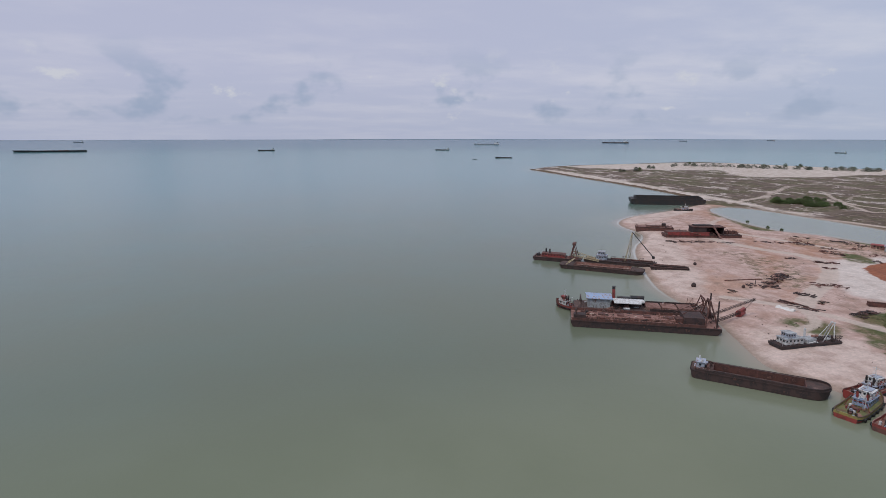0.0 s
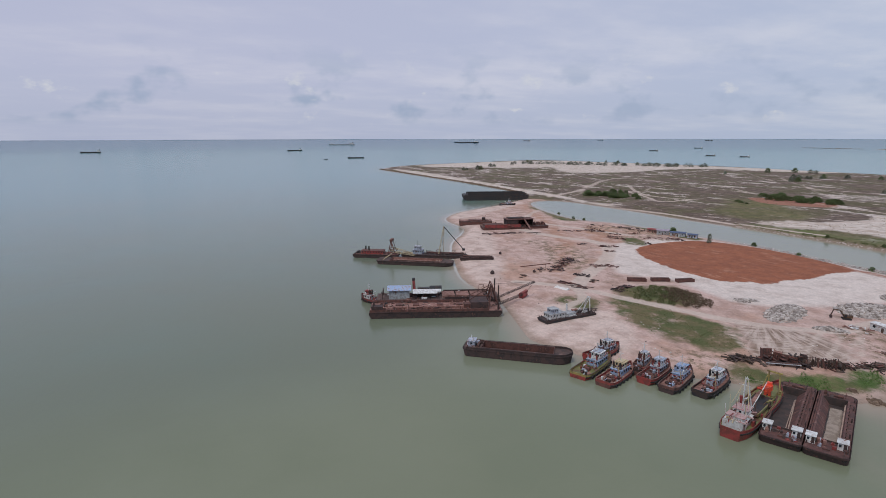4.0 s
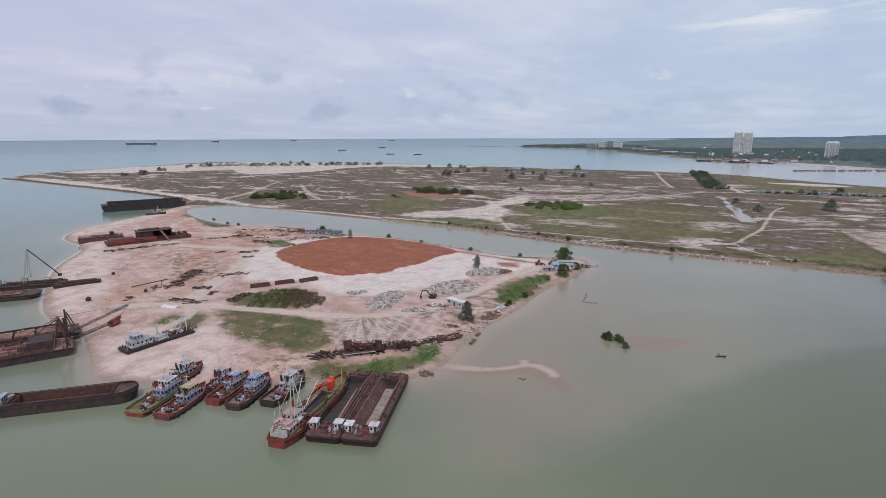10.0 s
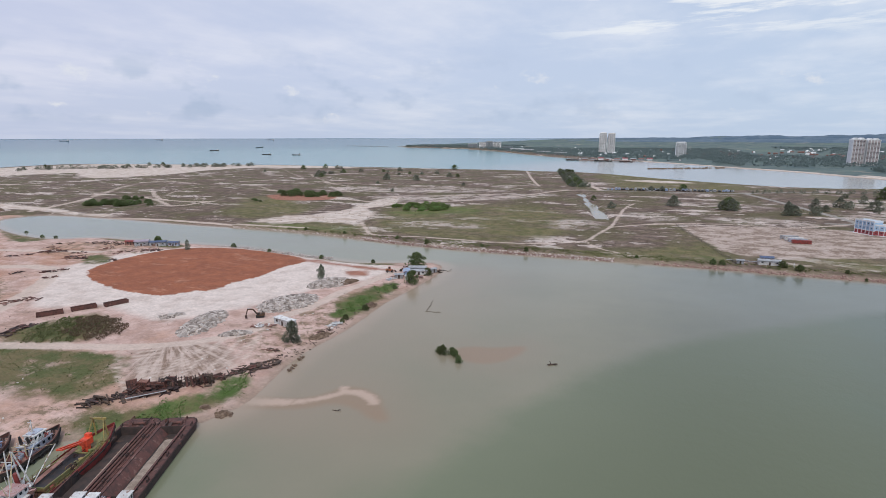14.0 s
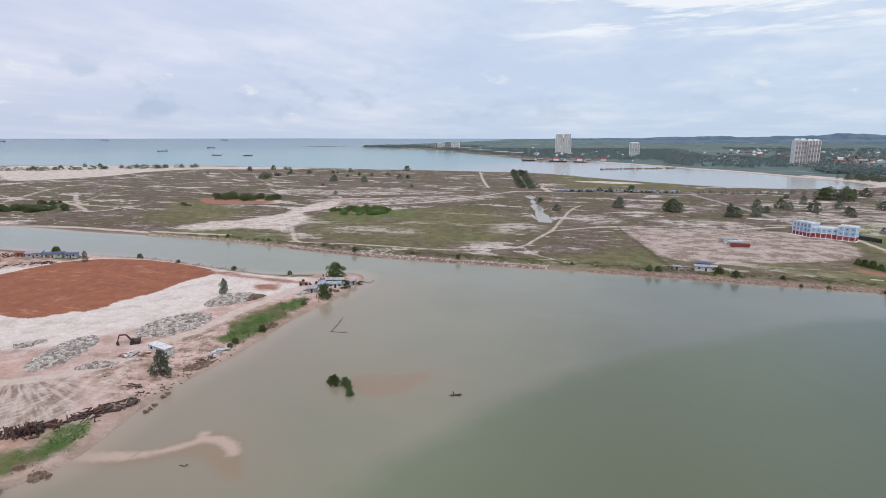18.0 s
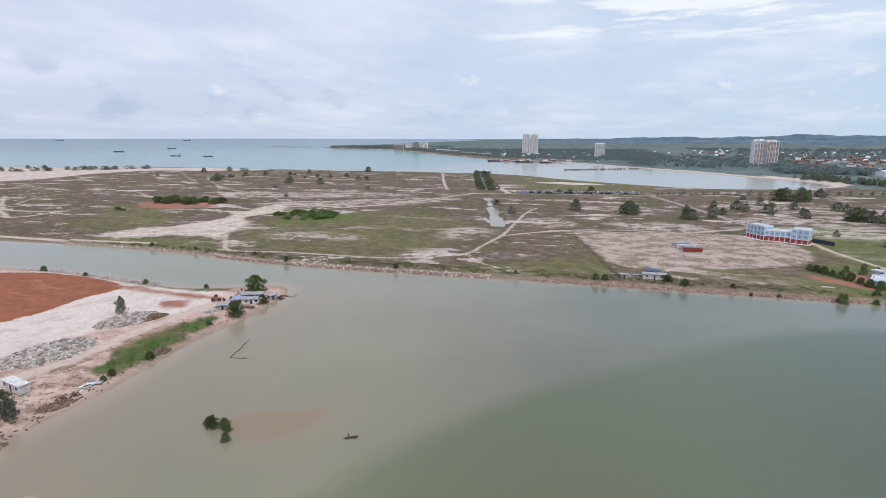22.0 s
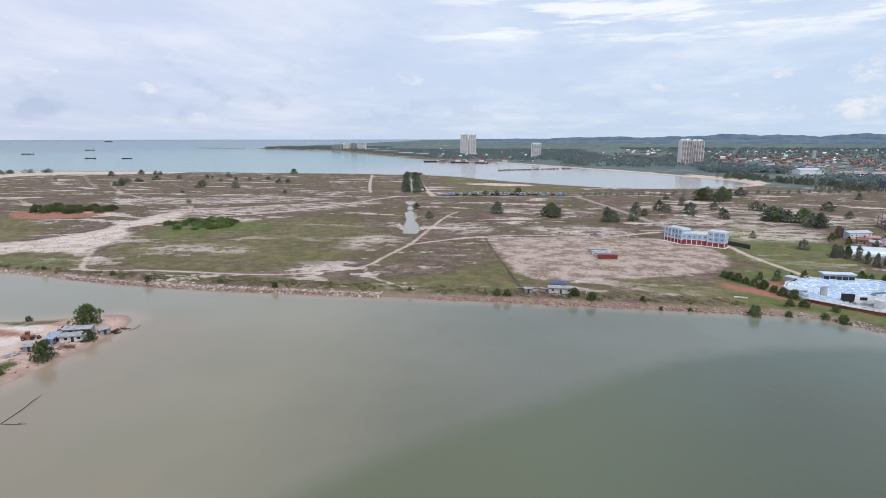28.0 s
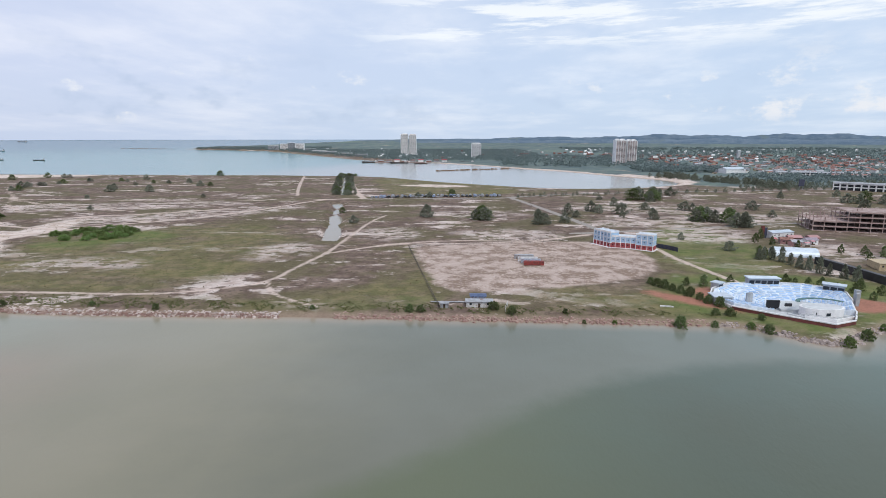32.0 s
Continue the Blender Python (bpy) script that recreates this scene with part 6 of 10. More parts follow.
for k in range(40):
    px, py, w = pick.uniform(-27, 26), pick.uniform(-6.2, 6.2), pick.uniform(0.3, 1.6)
    part("deck_scrap", Shape().beam((px - w, py, 3.1), (px + w, py + pick.uniform(-0.8, 0.8), 3.2 + pick.uniform(0.1, 1.3)), pick.uniform(0.15, 0.8), pick.uniform(0.15, 0.4)), pick.choice([RUST, PALE_RUST, DARK_RUST, DARK_RUST]), ob)
for k in range(13):
    px = -27 + k * 4.2
    part("stanchion", Shape().beam((px, -7.1, 3.0), (px + pick.uniform(-0.3, 0.3), -7.1, 5.0 + pick.uniform(-0.6, 0.5)), 0.16), DARK_RUST, ob)
part("stern_frame", Shape().beam((-28, -6, 3), (-28, -6, 7.5), 0.4).beam((-28, -2, 3), (-28, -2, 7.0), 0.4).beam((-28, -6, 6.8), (-28, -2, 6.8), 0.4).box(-29, -24, -6.6, -3, 3.06, 5.4), DARK_RUST, ob)
part("pump_house", Shape().box(16, 24, -4.5, 4.5, 3.06, 6.2), DARK_RUST, ob)
part("engine", Shape().box(13, 16, -3, 0.5, 3.06, 5.0).pipe((14, 1.5, 3), (14, 1.5, 6.4), 0.4), RUST, ob)
for sgn in (-1, 1):
    part("gantry_leg", Shape().beam((24.0, sgn * 5.2, 3.0), (26.0, sgn * 2.0, 13.0), 0.5).beam((29.0, sgn * 5.2, 3.0), (26.0, sgn * 2.0, 13.0), 0.45), RUST, ob)
    part("spud", Shape().pipe((28.2, sgn * 6.2, 0.0), (28.2, sgn * 6.2, 14.5), 0.32), DARK_RUST, ob)
part("gantry_head", Shape().beam((26, -2.6, 13), (26, 2.6, 13), 0.6), RUST, ob)
part("brace", Shape().beam((24.6, -4.2, 6), (24.6, 4.2, 6), 0.35).beam((16, 0, 6.2), (26, 0, 12.8), 0.3).beam((10, 3, 4.5), (26, 2, 12.8), 0.2), RUST, ob)
girder(ob, "boom", (27.0, 3.5, 5.0), (50.3, 20.0, 9.0), 0.75, DARK_RUST, "rusty lattice boom out over the beach")
girder(ob, "ladder", (26.5, -1.0, 3.2), (43.5, 16.5, 3.4), 0.9, DARK_RUST, "heavy rusty dredging ladder")
part("hoist_wire", Shape().pipe((50.2, 19.9, 8.9), (46.0, 19.0, 4.0), 0.08).pipe((26, 2, 13), (50.2, 19.9, 8.9), 0.06), BLACK_STEEL, ob)
part("cutter_head", Shape().pipe((43.0, 17.0, 2.4), (46.2, 20.0, 2.6), 1.6, 1.0, 10).beam((43.2, 17.2, 3.4), (46.6, 20.4, 4.2), 1.4, 1.2), RED_PAINT, ob)

ob = thing("dredger", -216.2, 143.6, 0, BIG + 0.6, "long dark dredger with a blue-roofed shed and white canopies", "dredger")
barge_hull(ob, 60, 13, 2.8, BLACK_STEEL, DECK_RUST, 0.04)
deck_clutter(ob, 68, 46, -27, 27, -6.0, 5.8, 2.86, [RUST, DARK_RUST, BLACK_STEEL, PALE_RUST, GREY_STEEL], 1.0)
deck_clutter(ob, 69, 16, 20, 28, -5.5, 5.5, 2.86, [RUST, DARK_RUST], 1.6)
house_block(ob, "shed", -24, -14, -4.5, 4.0, 2.86, 7.0, GREY_STEEL, GREY_STEEL, 0)
part("blue_roof", Shape().gable(-24.8, -13.2, -5.2, 4.7, 7.14, 0.9), BLUE_PAINT, ob, "bright blue sheet roof")
part("canopy", Shape().gable(-12.5, -0.5, -5.2, -1.2, 5.6, 0.5), WHITE_PAINT, ob, "white sheet canopy")
part("canopy", Shape().gable(-12.5, 1.5, -1.0, 3.6, 5.3, 0.5), WHITE_PAINT, ob, "white sheet canopy")
for x in (-12, -6, -0.6):
    for y in (-5, -1.2, 3.4):
        part("post", Shape().beam((x, y, 2.86), (x, y, 5.6), 0.18), RUST, ob)
part("funnel", Shape().pipe((-11.6, 3.8, 2.86), (-11.9, 3.8, 10.0), 0.8, 0.7), RED_PAINT, ob, "tall red funnel")
part("funnel_top", Shape().pipe((-11.9, 3.8, 10.0), (-11.95, 3.8, 11.2), 0.72), BLACK_STEEL, ob)
part("machinery", Shape().box(-10, -2, 3.8, 5.8, 2.86, 6.0).pipe((-4, 4.8, 6), (2, 4.8, 6), 0.9), BLACK_STEEL, ob)
part("bow_frame", Shape().beam((-27, -4, 2.8), (-27, -4, 6.4), 0.4).beam((-27, 4, 2.8), (-27, 4, 6.4), 0.4).beam((-27, -4, 6.2), (-27, 4, 6.2), 0.4), DARK_RUST, ob)
for x in (5, 12, 19):
    part("hatch_cover", Shape().box(x - 3.1, x + 3.1, -3.8, 3.8, 2.86, 4.2), PALE_RUST, ob)
part("edge_plate", Shape().box(3, 26, -6.4, -6.2, 2.8, 4.2), DARK_RUST, ob)
part("edge_plate", Shape().box(3, 26, 6.2, 6.4, 2.8, 4.2), DARK_RUST, ob)
for sgn in (-1, 1):
    part("gantry_leg", Shape().beam((24.5, sgn * 4.0, 2.8), (26.2, sgn * 3.0, 9.4), 0.4).beam((28.5, sgn * 4.0, 2.8), (26.2, sgn * 3.0, 9.4), 0.35), RUST, ob)
part("gantry_head", Shape().beam((26.2, -3.5, 9.2), (26.2, 3.5, 9.2), 0.45), RUST, ob)
part("tank", Shape().pipe((-8.5, -5.6, 3.4), (-5.5, -5.6, 3.4), 0.55), WHITE_PAINT, ob)
pick = random.Random(71)
for k in range(22):
    px, py, w = pick.uniform(-27, 26), pick.choice((-1, 1)) * pick.uniform(4.2, 5.8), pick.uniform(0.3, 1.2)
    part("deck_scrap", Shape().beam((px - w, py, 2.9), (px + w, py + pick.uniform(-0.6, 0.6), 3.0 + pick.uniform(0.2, 1.2)), pick.uniform(0.2, 0.7), pick.uniform(0.2, 0.5)), pick.choice([RUST, PALE_RUST, DARK_RUST, WHITE_PAINT]), ob)
for k in range(12):
    px = -26 + k * 4.4
    part("stanchion", Shape().beam((px, -6.3, 2.8), (px + pick.uniform(-0.2, 0.2), -6.3, 4.6 + pick.uniform(-0.5, 0.4)), 0.14), DARK_RUST, ob)

# dredgers moored further along the beach
ob = thing("dredger", -328.0, 153.5, 0, 55, "red-decked cutter dredger with a gantry", "dredger")
barge_hull(ob, 31, 9.5, 2.4, DARK_RUST, RUST, 0.1)
deck_clutter(ob, 73, 26, -14, 14, -4.2, 4.2, 2.46, [RED_PAINT, RUST, DARK_RUST, PALE_RUST], 1.1)
house_block(ob, "deckhouse", -10, 5, -3, 3, 2.46, 4.6, RED_PAINT, RUST, 1.1)
part("drum", Shape().pipe((-12.8, -2.0, 3.2), (-12.8, 2.0, 3.2), 0.9), BLACK_STEEL, ob)
part("funnel", Shape().pipe((-8, 1.5, 4.6), (-8, 1.5, 7.2), 0.5), BLACK_STEEL, ob)
part("funnel", Shape().pipe((-5, -1.5, 4.6), (-5, -1.5, 7.6), 0.5), BLACK_STEEL, ob)
for sgn in (-1, 1):
    part("gantry_leg", Shape().beam((8.5, sgn * 3, 2.4), (10.5, sgn * 2.2, 12.0), 0.45).beam((13.5, sgn * 3, 2.4), (10.5, sgn * 2.2, 12.0), 0.4).beam((9.2, sgn * 2.8, 6.0), (12.4, sgn * 2.8, 6.0), 0.3), RUST, ob)
part("gantry_head", Shape().box(9.6, 11.4, -2.6, 2.6, 11.2, 12.6), RUST, ob)
girder(ob, "ladder", (9.5, -1.0, 4.5), (27.0, -5.0, 3.0), 1.0, BUFF_PAINT, "pale lattice ladder")
girder(ob, "ladder", (10.0, 1.5, 6.5), (25.0, -1.0, 3.2), 0.8, BUFF_PAINT, "pale lattice ladder")

ob = thing("crane_barge", -309.5, 188.0, 0, 53, "dark barge with a grey deck cabin and a tall yellow sheerleg", "barge")
barge_hull(ob, 44, 9, 2.0, DARK_RUST, DARK_RUST, 0.06)
deck_clutter(ob, 74, 26, -20, 20, -4, 4, 2.06, [DARK_RUST, RUST, DECK_RUST], 1.0)
house_block(ob, "cabin", -14.5, -8.0, -3, 3, 2.06, 4.8, SKY_PAINT, SKY_PAINT, 1.0)
house_block(ob, "wheelhouse", -13.5, -9.5, -2.2, 2.2, 4.94, 7.2, SKY_PAINT, ZINC, 0.8)
part("mast", Shape().pipe((-11.5, 0, 7.3), (-11.5, 0, 11.0), 0.1), BLACK_STEEL, ob)
for sgn in (-1, 1):
    girder(ob, "sheerleg", (4.5 + 1.2 * sgn, sgn * 2.6, 2.0), (6.5, sgn * 0.3, 21.0), 0.5, BUFF_PAINT, "pale yellow lattice leg")
part("back_stay", Shape().beam((6.5, 0, 21.0), (20.0, -0.6, 6.0), 0.45), BLACK_STEEL, ob, "dark slanting strut")
part("stay_foot", Shape().box(19.2, 20.8, -1.2, 0.4, 5.2, 6.6), BLACK_STEEL, ob)
part("hook_wire", Shape().pipe((6.5, 0, 21), (5.0, 0, 4), 0.06), BLACK_STEEL, ob)
part("deck_pipe", Shape().pipe((-6, 2.5, 2.6), (20, 2.5, 2.6), 0.5), RUST, ob)
part("deck_pipe", Shape().pipe((8, -2.5, 2.6), (21, -2.5, 2.6), 0.4), DARK_RUST, ob)

ob = thing("hopper_barge", -296.6, 168.0, 0, 52.5, "long dark barge with a shallow rust-washed well", "barge")
round_barge(ob, 50, 11.5, 2.4, DARK_RUST, DECK_RUST, (-16, 17, 4.4, 1.5), 5.0, 3.0, PALE_RUST, 0.6)
part("bow_frame", Shape().beam((-21, -4, 2.4), (-17, -4, 5.2), 0.4).beam((-21, 4, 2.4), (-17, 4, 5.2), 0.4).beam((-17, -4, 5.2), (-17, 4, 5.2), 0.4), BUFF_PAINT, ob)

ob = thing("pontoon", -284.5, 206.5, level(-284, 206), 60, "flat dark pontoon drawn up on the beach", "pontoon")
barge_hull(ob, 22, 5, 1.3, DARK_RUST, RUST, 0.04, keel=-0.6)
part("pipe", Shape().pipe((-9, 0.8, 1.9), (9, 0.6, 1.9), 0.55), RUST, ob)
part("pipe", Shape().pipe((-7, -0.9, 1.8), (10, -1.0, 1.8), 0.45), DARK_RUST, ob)

# beached suction dredger with a white-blue house
ob = thing("suction_dredger", -163.6, 181.0, 1.0, 88, "white and blue house on a dark beached dredger", "dredger", tilt=(0, 0))
barge_hull(ob, 27, 6.4, 1.8, BLACK_STEEL, DARK_RUST, 0.1, keel=-0.7)
deck_clutter(ob, 75, 24, -3, 12.5, -2.8, 2.8, 1.86, [DARK_RUST, GREY_STEEL, RUST, WHITE_PAINT], 0.8)
house_block(ob, "deckhouse", -11.0, -3.0, -2.2, 2.2, 1.86, 4.0, WHITE_PAINT, GREY_STEEL, 0.9)
house_block(ob, "wheelhouse", -9.6, -6.2, -1.7, 1.7, 4.14, 6.0, SKY_PAINT, GREY_STEEL, 0.7)
part("engine_house", Shape().box(-1.6, 3.2, -1.8, 1.8, 1.86, 3.2), GREY_STEEL, ob)
part("funnel", Shape().pipe((0.5, 1.2, 3.6), (0.4, 1.2, 6.6), 0.4), WHITE_PAINT, ob)
part("tank", Shape().pipe((1.5, -1.2, 4.2), (4.0, -1.2, 4.2), 0.5), PALE_RUST, ob)
for sgn in (-1, 1):
    part("a_frame_leg", Shape().beam((10.6, sgn * 2.4, 1.8), (11.6, sgn * 0.6, 8.6), 0.35).beam((6.5, sgn * 1.6, 1.8), (11.6, sgn * 0.6, 8.6), 0.2), WHITE_PAINT, ob)
part("a_frame_head", Shape().beam((11.6, -1.0, 8.6), (11.6, 1.0, 8.6), 0.4), WHITE_PAINT, ob)
girder(ob, "ladder", (4.5, 0, 2.6), (16.5, 0, 2.2), 0.9, DARK_RUST)
rail(ob, [(-13, -3, 1.86), (-2, -3, 1.86)], 1.0, WHITE_PAINT)

# wrecks along the spit
ob = thing("wrecked_barge", -413.0, 281.5, 0.3, 62, "rust-brown barge hulk aground on the sand spit", "barge")
barge_hull(ob, 30, 10, 4.2, RUST, PALE_RUST, 0.04)
part("deck_plate", Shape().box(-6, 12, -3, 3.4, 4.26, 4.9), RUST, ob)
part("winch", Shape().box(6, 9, -2, 1, 4.9, 7.2).pipe((7.5, -2.4, 6), (7.5, 1.4, 6), 1.0), DARK_RUST, ob)
ob = thing("wrecked_barge", -374.5, 298.0, 0.6, 72.8, "broken rusty barge hulk with a boxy deckhouse and a ramp", "barge")
barge_hull(ob, 58, 12, 3.6, RUST, DECK_RUST, 0.04)
deck_clutter(ob, 76, 34, -27, 27, -5.4, 5.4, 3.66, [RUST, DARK_RUST, DECK_RUST, PALE_RUST], 1.4)
part("side_plating", Shape().box(-28, 4, -6.3, -6.0, 3.0, 5.6), RED_PAINT, ob, "faded red side plating")
part("house_side", Shape().box(-8, 15, 5.0, 5.4, 3.6, 9.4), DARK_RUST, ob, "dark steel house wall")
for x in (-8, 15):
    part("house_end", Shape().box(x - 0.2, x + 0.2, -5.4, 5.0, 3.6, 9.4), DARK_RUST, ob)
part("house_front", Shape().box(-7.8, 2, -5.4, -5.0, 3.6, 9.4), DARK_RUST, ob)
part("house_roof", Shape().box(-9, 16, -6.0, 5.8, 9.4, 9.8), RUST, ob)
part("roof_ridge", Shape().box(-6, 8, -2, 4, 9.8, 10.6), DARK_RUST, ob)
part("ramp", Shape().beam((7, -6.0, 9.8), (12, -10.0, 0.8), 2.6, 0.4), PALE_RUST, ob, "pale fallen ramp")
part("ramp", Shape().beam((-12, -6.2, 6.0), (-3, -7.0, 3.9), 1.6, 0.3), PALE_RUST, ob, "pale fallen ramp")
for x in (18, 22, 26):
    part("post", Shape().beam((x, -5, 3.6), (x, -5, 6.0), 0.5), RUST, ob)
    part("winch", Shape().box(x - 1.2, x + 1.0, -1.5, 2.5, 3.66, 5.2 + (x % 4) * 0.4), RUST, ob)
part("low_deck", Shape().box(-27, -10, -4, 5, 3.66, 5.4), RUST, ob)
pick = random.Random(8)
for k in range(26):
    px, py, w = pick.uniform(-27, 27), pick.uniform(-5, 5), pick.uniform(0.4, 1.8)
    part("deck_scrap", Shape().beam((px - w, py, 3.8), (px + w, py + pick.uniform(-1, 1), 4.0 + pick.uniform(0, 1.4)), pick.uniform(0.2, 0.9), pick.uniform(0.2, 0.6)), pick.choice([RUST, DARK_RUST, PALE_RUST]), ob)

ob = thing("cargo_barge", -586.0, 413.0, 0, 66.3, "big black high-sided barge moored off the spit", "barge")
barge_hull(ob, 84, 24, 6.6, BLACK_STEEL, BLACK_STEEL, 0.06)
for sgn in (-1, 1):
    part("cargo_wall", Shape().box(-36, 38, min(sgn * 11, sgn * 11.4), max(sgn * 11, sgn * 11.4), 6.6, 9.2), BLACK_STEEL, ob)
part("cargo_wall", Shape().box(-36.4, -36, -11.4, 11.4, 6.6, 9.2), BLACK_STEEL, ob)
part("cargo_wall", Shape().box(38, 38.4, -11.4, 11.4, 6.6, 9.2), BLACK_STEEL, ob)


# ---- the ship-breaking yard ----
def heap_of_beams(name, x, y, turn, length, wide, high, count, seed, material, label, category, long=(2.0, 6.0), along=0.25, other=None):
    """A loose heap of beams, each one a part."""
    rng = random.Random(seed)
    ob = thing(name, x, y, level(x, y), turn, label, category, "scrap heaps of the yard")
    for k in range(count):
        u, v = rng.uniform(-0.5, 0.5) * length, rng.gauss(0, 0.25) * wide
        h = high * max(0.0, 1 - (abs(2 * u / length)) ** 2.2) * max(0.0, 1 - (2 * abs(v) / wide) ** 2) * rng.random()
        a = rng.gauss(0, along) if rng.random() < 0.7 else rng.uniform(0, math.pi)
        l = rng.uniform(*long) / 2
        dz = rng.uniform(-0.3, 0.3) * min(h, 1.0)
        p, q = (u - math.cos(a) * l, v - math.sin(a) * l, h + 0.15 - dz), (u + math.cos(a) * l, v + math.sin(a) * l, h + 0.15 + dz)
        s = Shape()
        kind = rng.random()
        if kind < 0.6:
            s.beam(p, q, rng.uniform(0.2, 0.5), rng.uniform(0.15, 0.4))
        elif kind < 0.8:
            s.pipe(p, q, rng.uniform(0.15, 0.4))
        else:
            s.beam(p, q, rng.uniform(0.8, 1.6), 0.1)
        part("beam" if kind < 0.6 else "pipe" if kind < 0.8 else "plate", s, material if not other or rng.random() < 0.65 else other, ob)
    return ob


heap_of_beams("scrap_heap", -245, 246, 125, 36, 8, 3.4, 130, 1, DARK_RUST, "heap of dark rusty ship scrap on pink sand", "scrap heap", (1.2, 4), 1.0, PALE_RUST)
heap_of_beams("scrap_heap", -238.5, 226, 30, 9, 6, 1.2, 16, 2, DARK_RUST, "small heap of rusty machine parts on sand", "scrap heap", (1, 3), 1.2, RUST)
heap_of_beams("scrap_heap", -206, 218, 18, 17, 4, 1.0, 12, 3, RUST, "few long rusty girders lying on sand", "scrap heap", (5, 10), 0.25, DARK_RUST)
heap_of_beams("scrap_heap", -218, 236.5, 40, 9, 6, 1.6, 16, 4, DARK_RUST, "heap of bent rusty scrap on sand", "scrap heap", (1, 4), 1.2, RUST)
heap_of_beams("scrap_heap", -185.5, 236, 105, 15, 6, 1.8, 34, 5, DARK_RUST, "heap of rusty plates beside the scrub mound", "scrap heap", (1.5, 5), 0.9, RUST)
heap_of_beams("timber_heap", -97.0, 206, 50, 11, 5.5, 1.7, 40, 6, TIMBER, "tumbled heap of old dark timber", "timber heap", (2, 5), 0.9, DARK_RUST)
heap_of_beams("timber_heap", -78.5, 228.5, 52, 10, 5, 2.4, 44, 8, TIMBER, "long heap of leaning timbers and rusty frames", "timber heap", (2, 5), 0.9, RUST)
heap_of_beams("timber_heap", -73.5, 240, 70, 12, 5, 1.4, 34, 9, TIMBER, "heap of broken dark timber near the water", "timber heap", (1.5, 4), 0.8, RUST)
heap_of_beams("scrap_heap", -70, 245, 80, 14, 6, 0.8, 26, 10, TIMBER, "scattered driftwood and dark debris on the shore", "scrap heap", (1, 4), 1.2, DARK_RUST)
heap_of_beams("scrap_heap", -330, 348, 35, 18, 8, 2.0, 30, 11, RUST, "heap of rusty winches and plates", "scrap heap", (1.5, 4), 1.2, DARK_RUST)
heap_of_beams("scrap_heap", -297, 341, 20, 17, 8, 1.8, 26, 12, RUST, "heap of rusty pipes and frames", "scrap heap", (1.5, 4), 1.2, DARK_RUST)
heap_of_beams("scrap_heap", -274, 311, 50, 13, 6, 1.2, 18, 13, RUST, "low heap of rusty plates on white sand", "scrap heap", (2, 5), 0.5, DARK_RUST)
heap_of_beams("scrap_heap", -229, 265, 60, 15, 7, 0.8, 16, 14, RUST, "scattered rusty bars on the sand", "scrap heap", (2, 6), 0.7, PALE_RUST)
heap_of_beams("scrap_heap", -340, 330, 60, 20, 6, 1.0, 20, 15, RUST, "scattered scrap beside the wreck", "scrap heap", (1, 4), 1.2, DARK_RUST)
heap_of_beams("scrap_heap", -352, 281, 70, 46, 5, 1.2, 34, 16, DARK_RUST, "line of dark hull plates along the wreck", "scrap heap", (2, 7), 0.3, RUST)
heap_of_beams("scrap_heap", -322, 384, 10, 40, 6, 1.6, 34, 17, DARK_RUST, "dark scrap along the channel bank", "scrap heap", (1.5, 5), 0.8, TIMBER)
heap_of_beams("scrap_heap", -276, 372, 40, 26, 6, 1.6, 36, 18, DARK_RUST, "heap of machine scrap beside the red earth", "scrap heap", (1, 4), 1.0, RUST)


for k, (hx, hy, hl, hh) in enumerate(((-345, 358, 12, 1.4), (-310, 352, 9, 1.6), (-305, 370, 11, 1.4), (-285, 362, 8, 1.2), (-268, 345, 7, 1.0), (-352, 372, 12, 1.2), (-262, 300, 9, 0.6), (-290, 300, 8, 0.6), (-232, 206, 7, 0.7), (-76, 258, 6, 0.5), (-70, 284, 6, 0.5), (-312, 384, 10, 1.4), (-205, 234, 6, 0.8))):
    heap_of_beams("scrap_heap", hx, hy, 40 * k, hl, hl * 0.5, hh, 13, 700 + k, (RUST, DARK_RUST, TIMBER)[k % 3 if k < 9 else 2], ("small heap of rusty ship scrap on trampled sand", "small heap of dark machine scrap on sand", "loose boards and driftwood on sand")[k % 3 if k < 9 else 2], "scrap heap", (0.8, 3.2), 1.2, (PALE_RUST, RUST, PALE_RUST)[k % 3])


RED_STEEL = surface("flaking_red_brown_steel", (0.190, 0.072, 0.052), (0.105, 0.045, 0.036), 0.88, 0.0, 0.6, stain=(0.28, 0.16, 0.125), stain_scale=0.5)


def rack(x, y, turn, label):
    """An open rusty steel box frame lying on the sand."""
    ob = thing("steel_trough", x, y, level(x, y), turn, label, "steel trough", "row of steel troughs")
    part("floor", Shape().box(-5, 5, -1.4, 1.4, 0.1, 0.3), DARK_RUST, ob)
    for sgn in (-1, 1):
        part("side", Shape().box(-5, 5, min(sgn * 1.3, sgn * 1.45), max(sgn * 1.3, sgn * 1.45), 0.1, 1.7), RUST, ob)
        part("end", Shape().box(min(sgn * 4.9, sgn * 5.05), max(sgn * 4.9, sgn * 5.05), -1.3, 1.3, 0.1, 1.5), RUST, ob)
        for k in range(6):
            part("rib", Shape().box(-4.8 + k * 1.9, -4.6 + k * 1.9, min(sgn * 1.45, sgn * 1.6), max(sgn * 1.45, sgn * 1.6), 0.0, 1.8), RUST, ob)


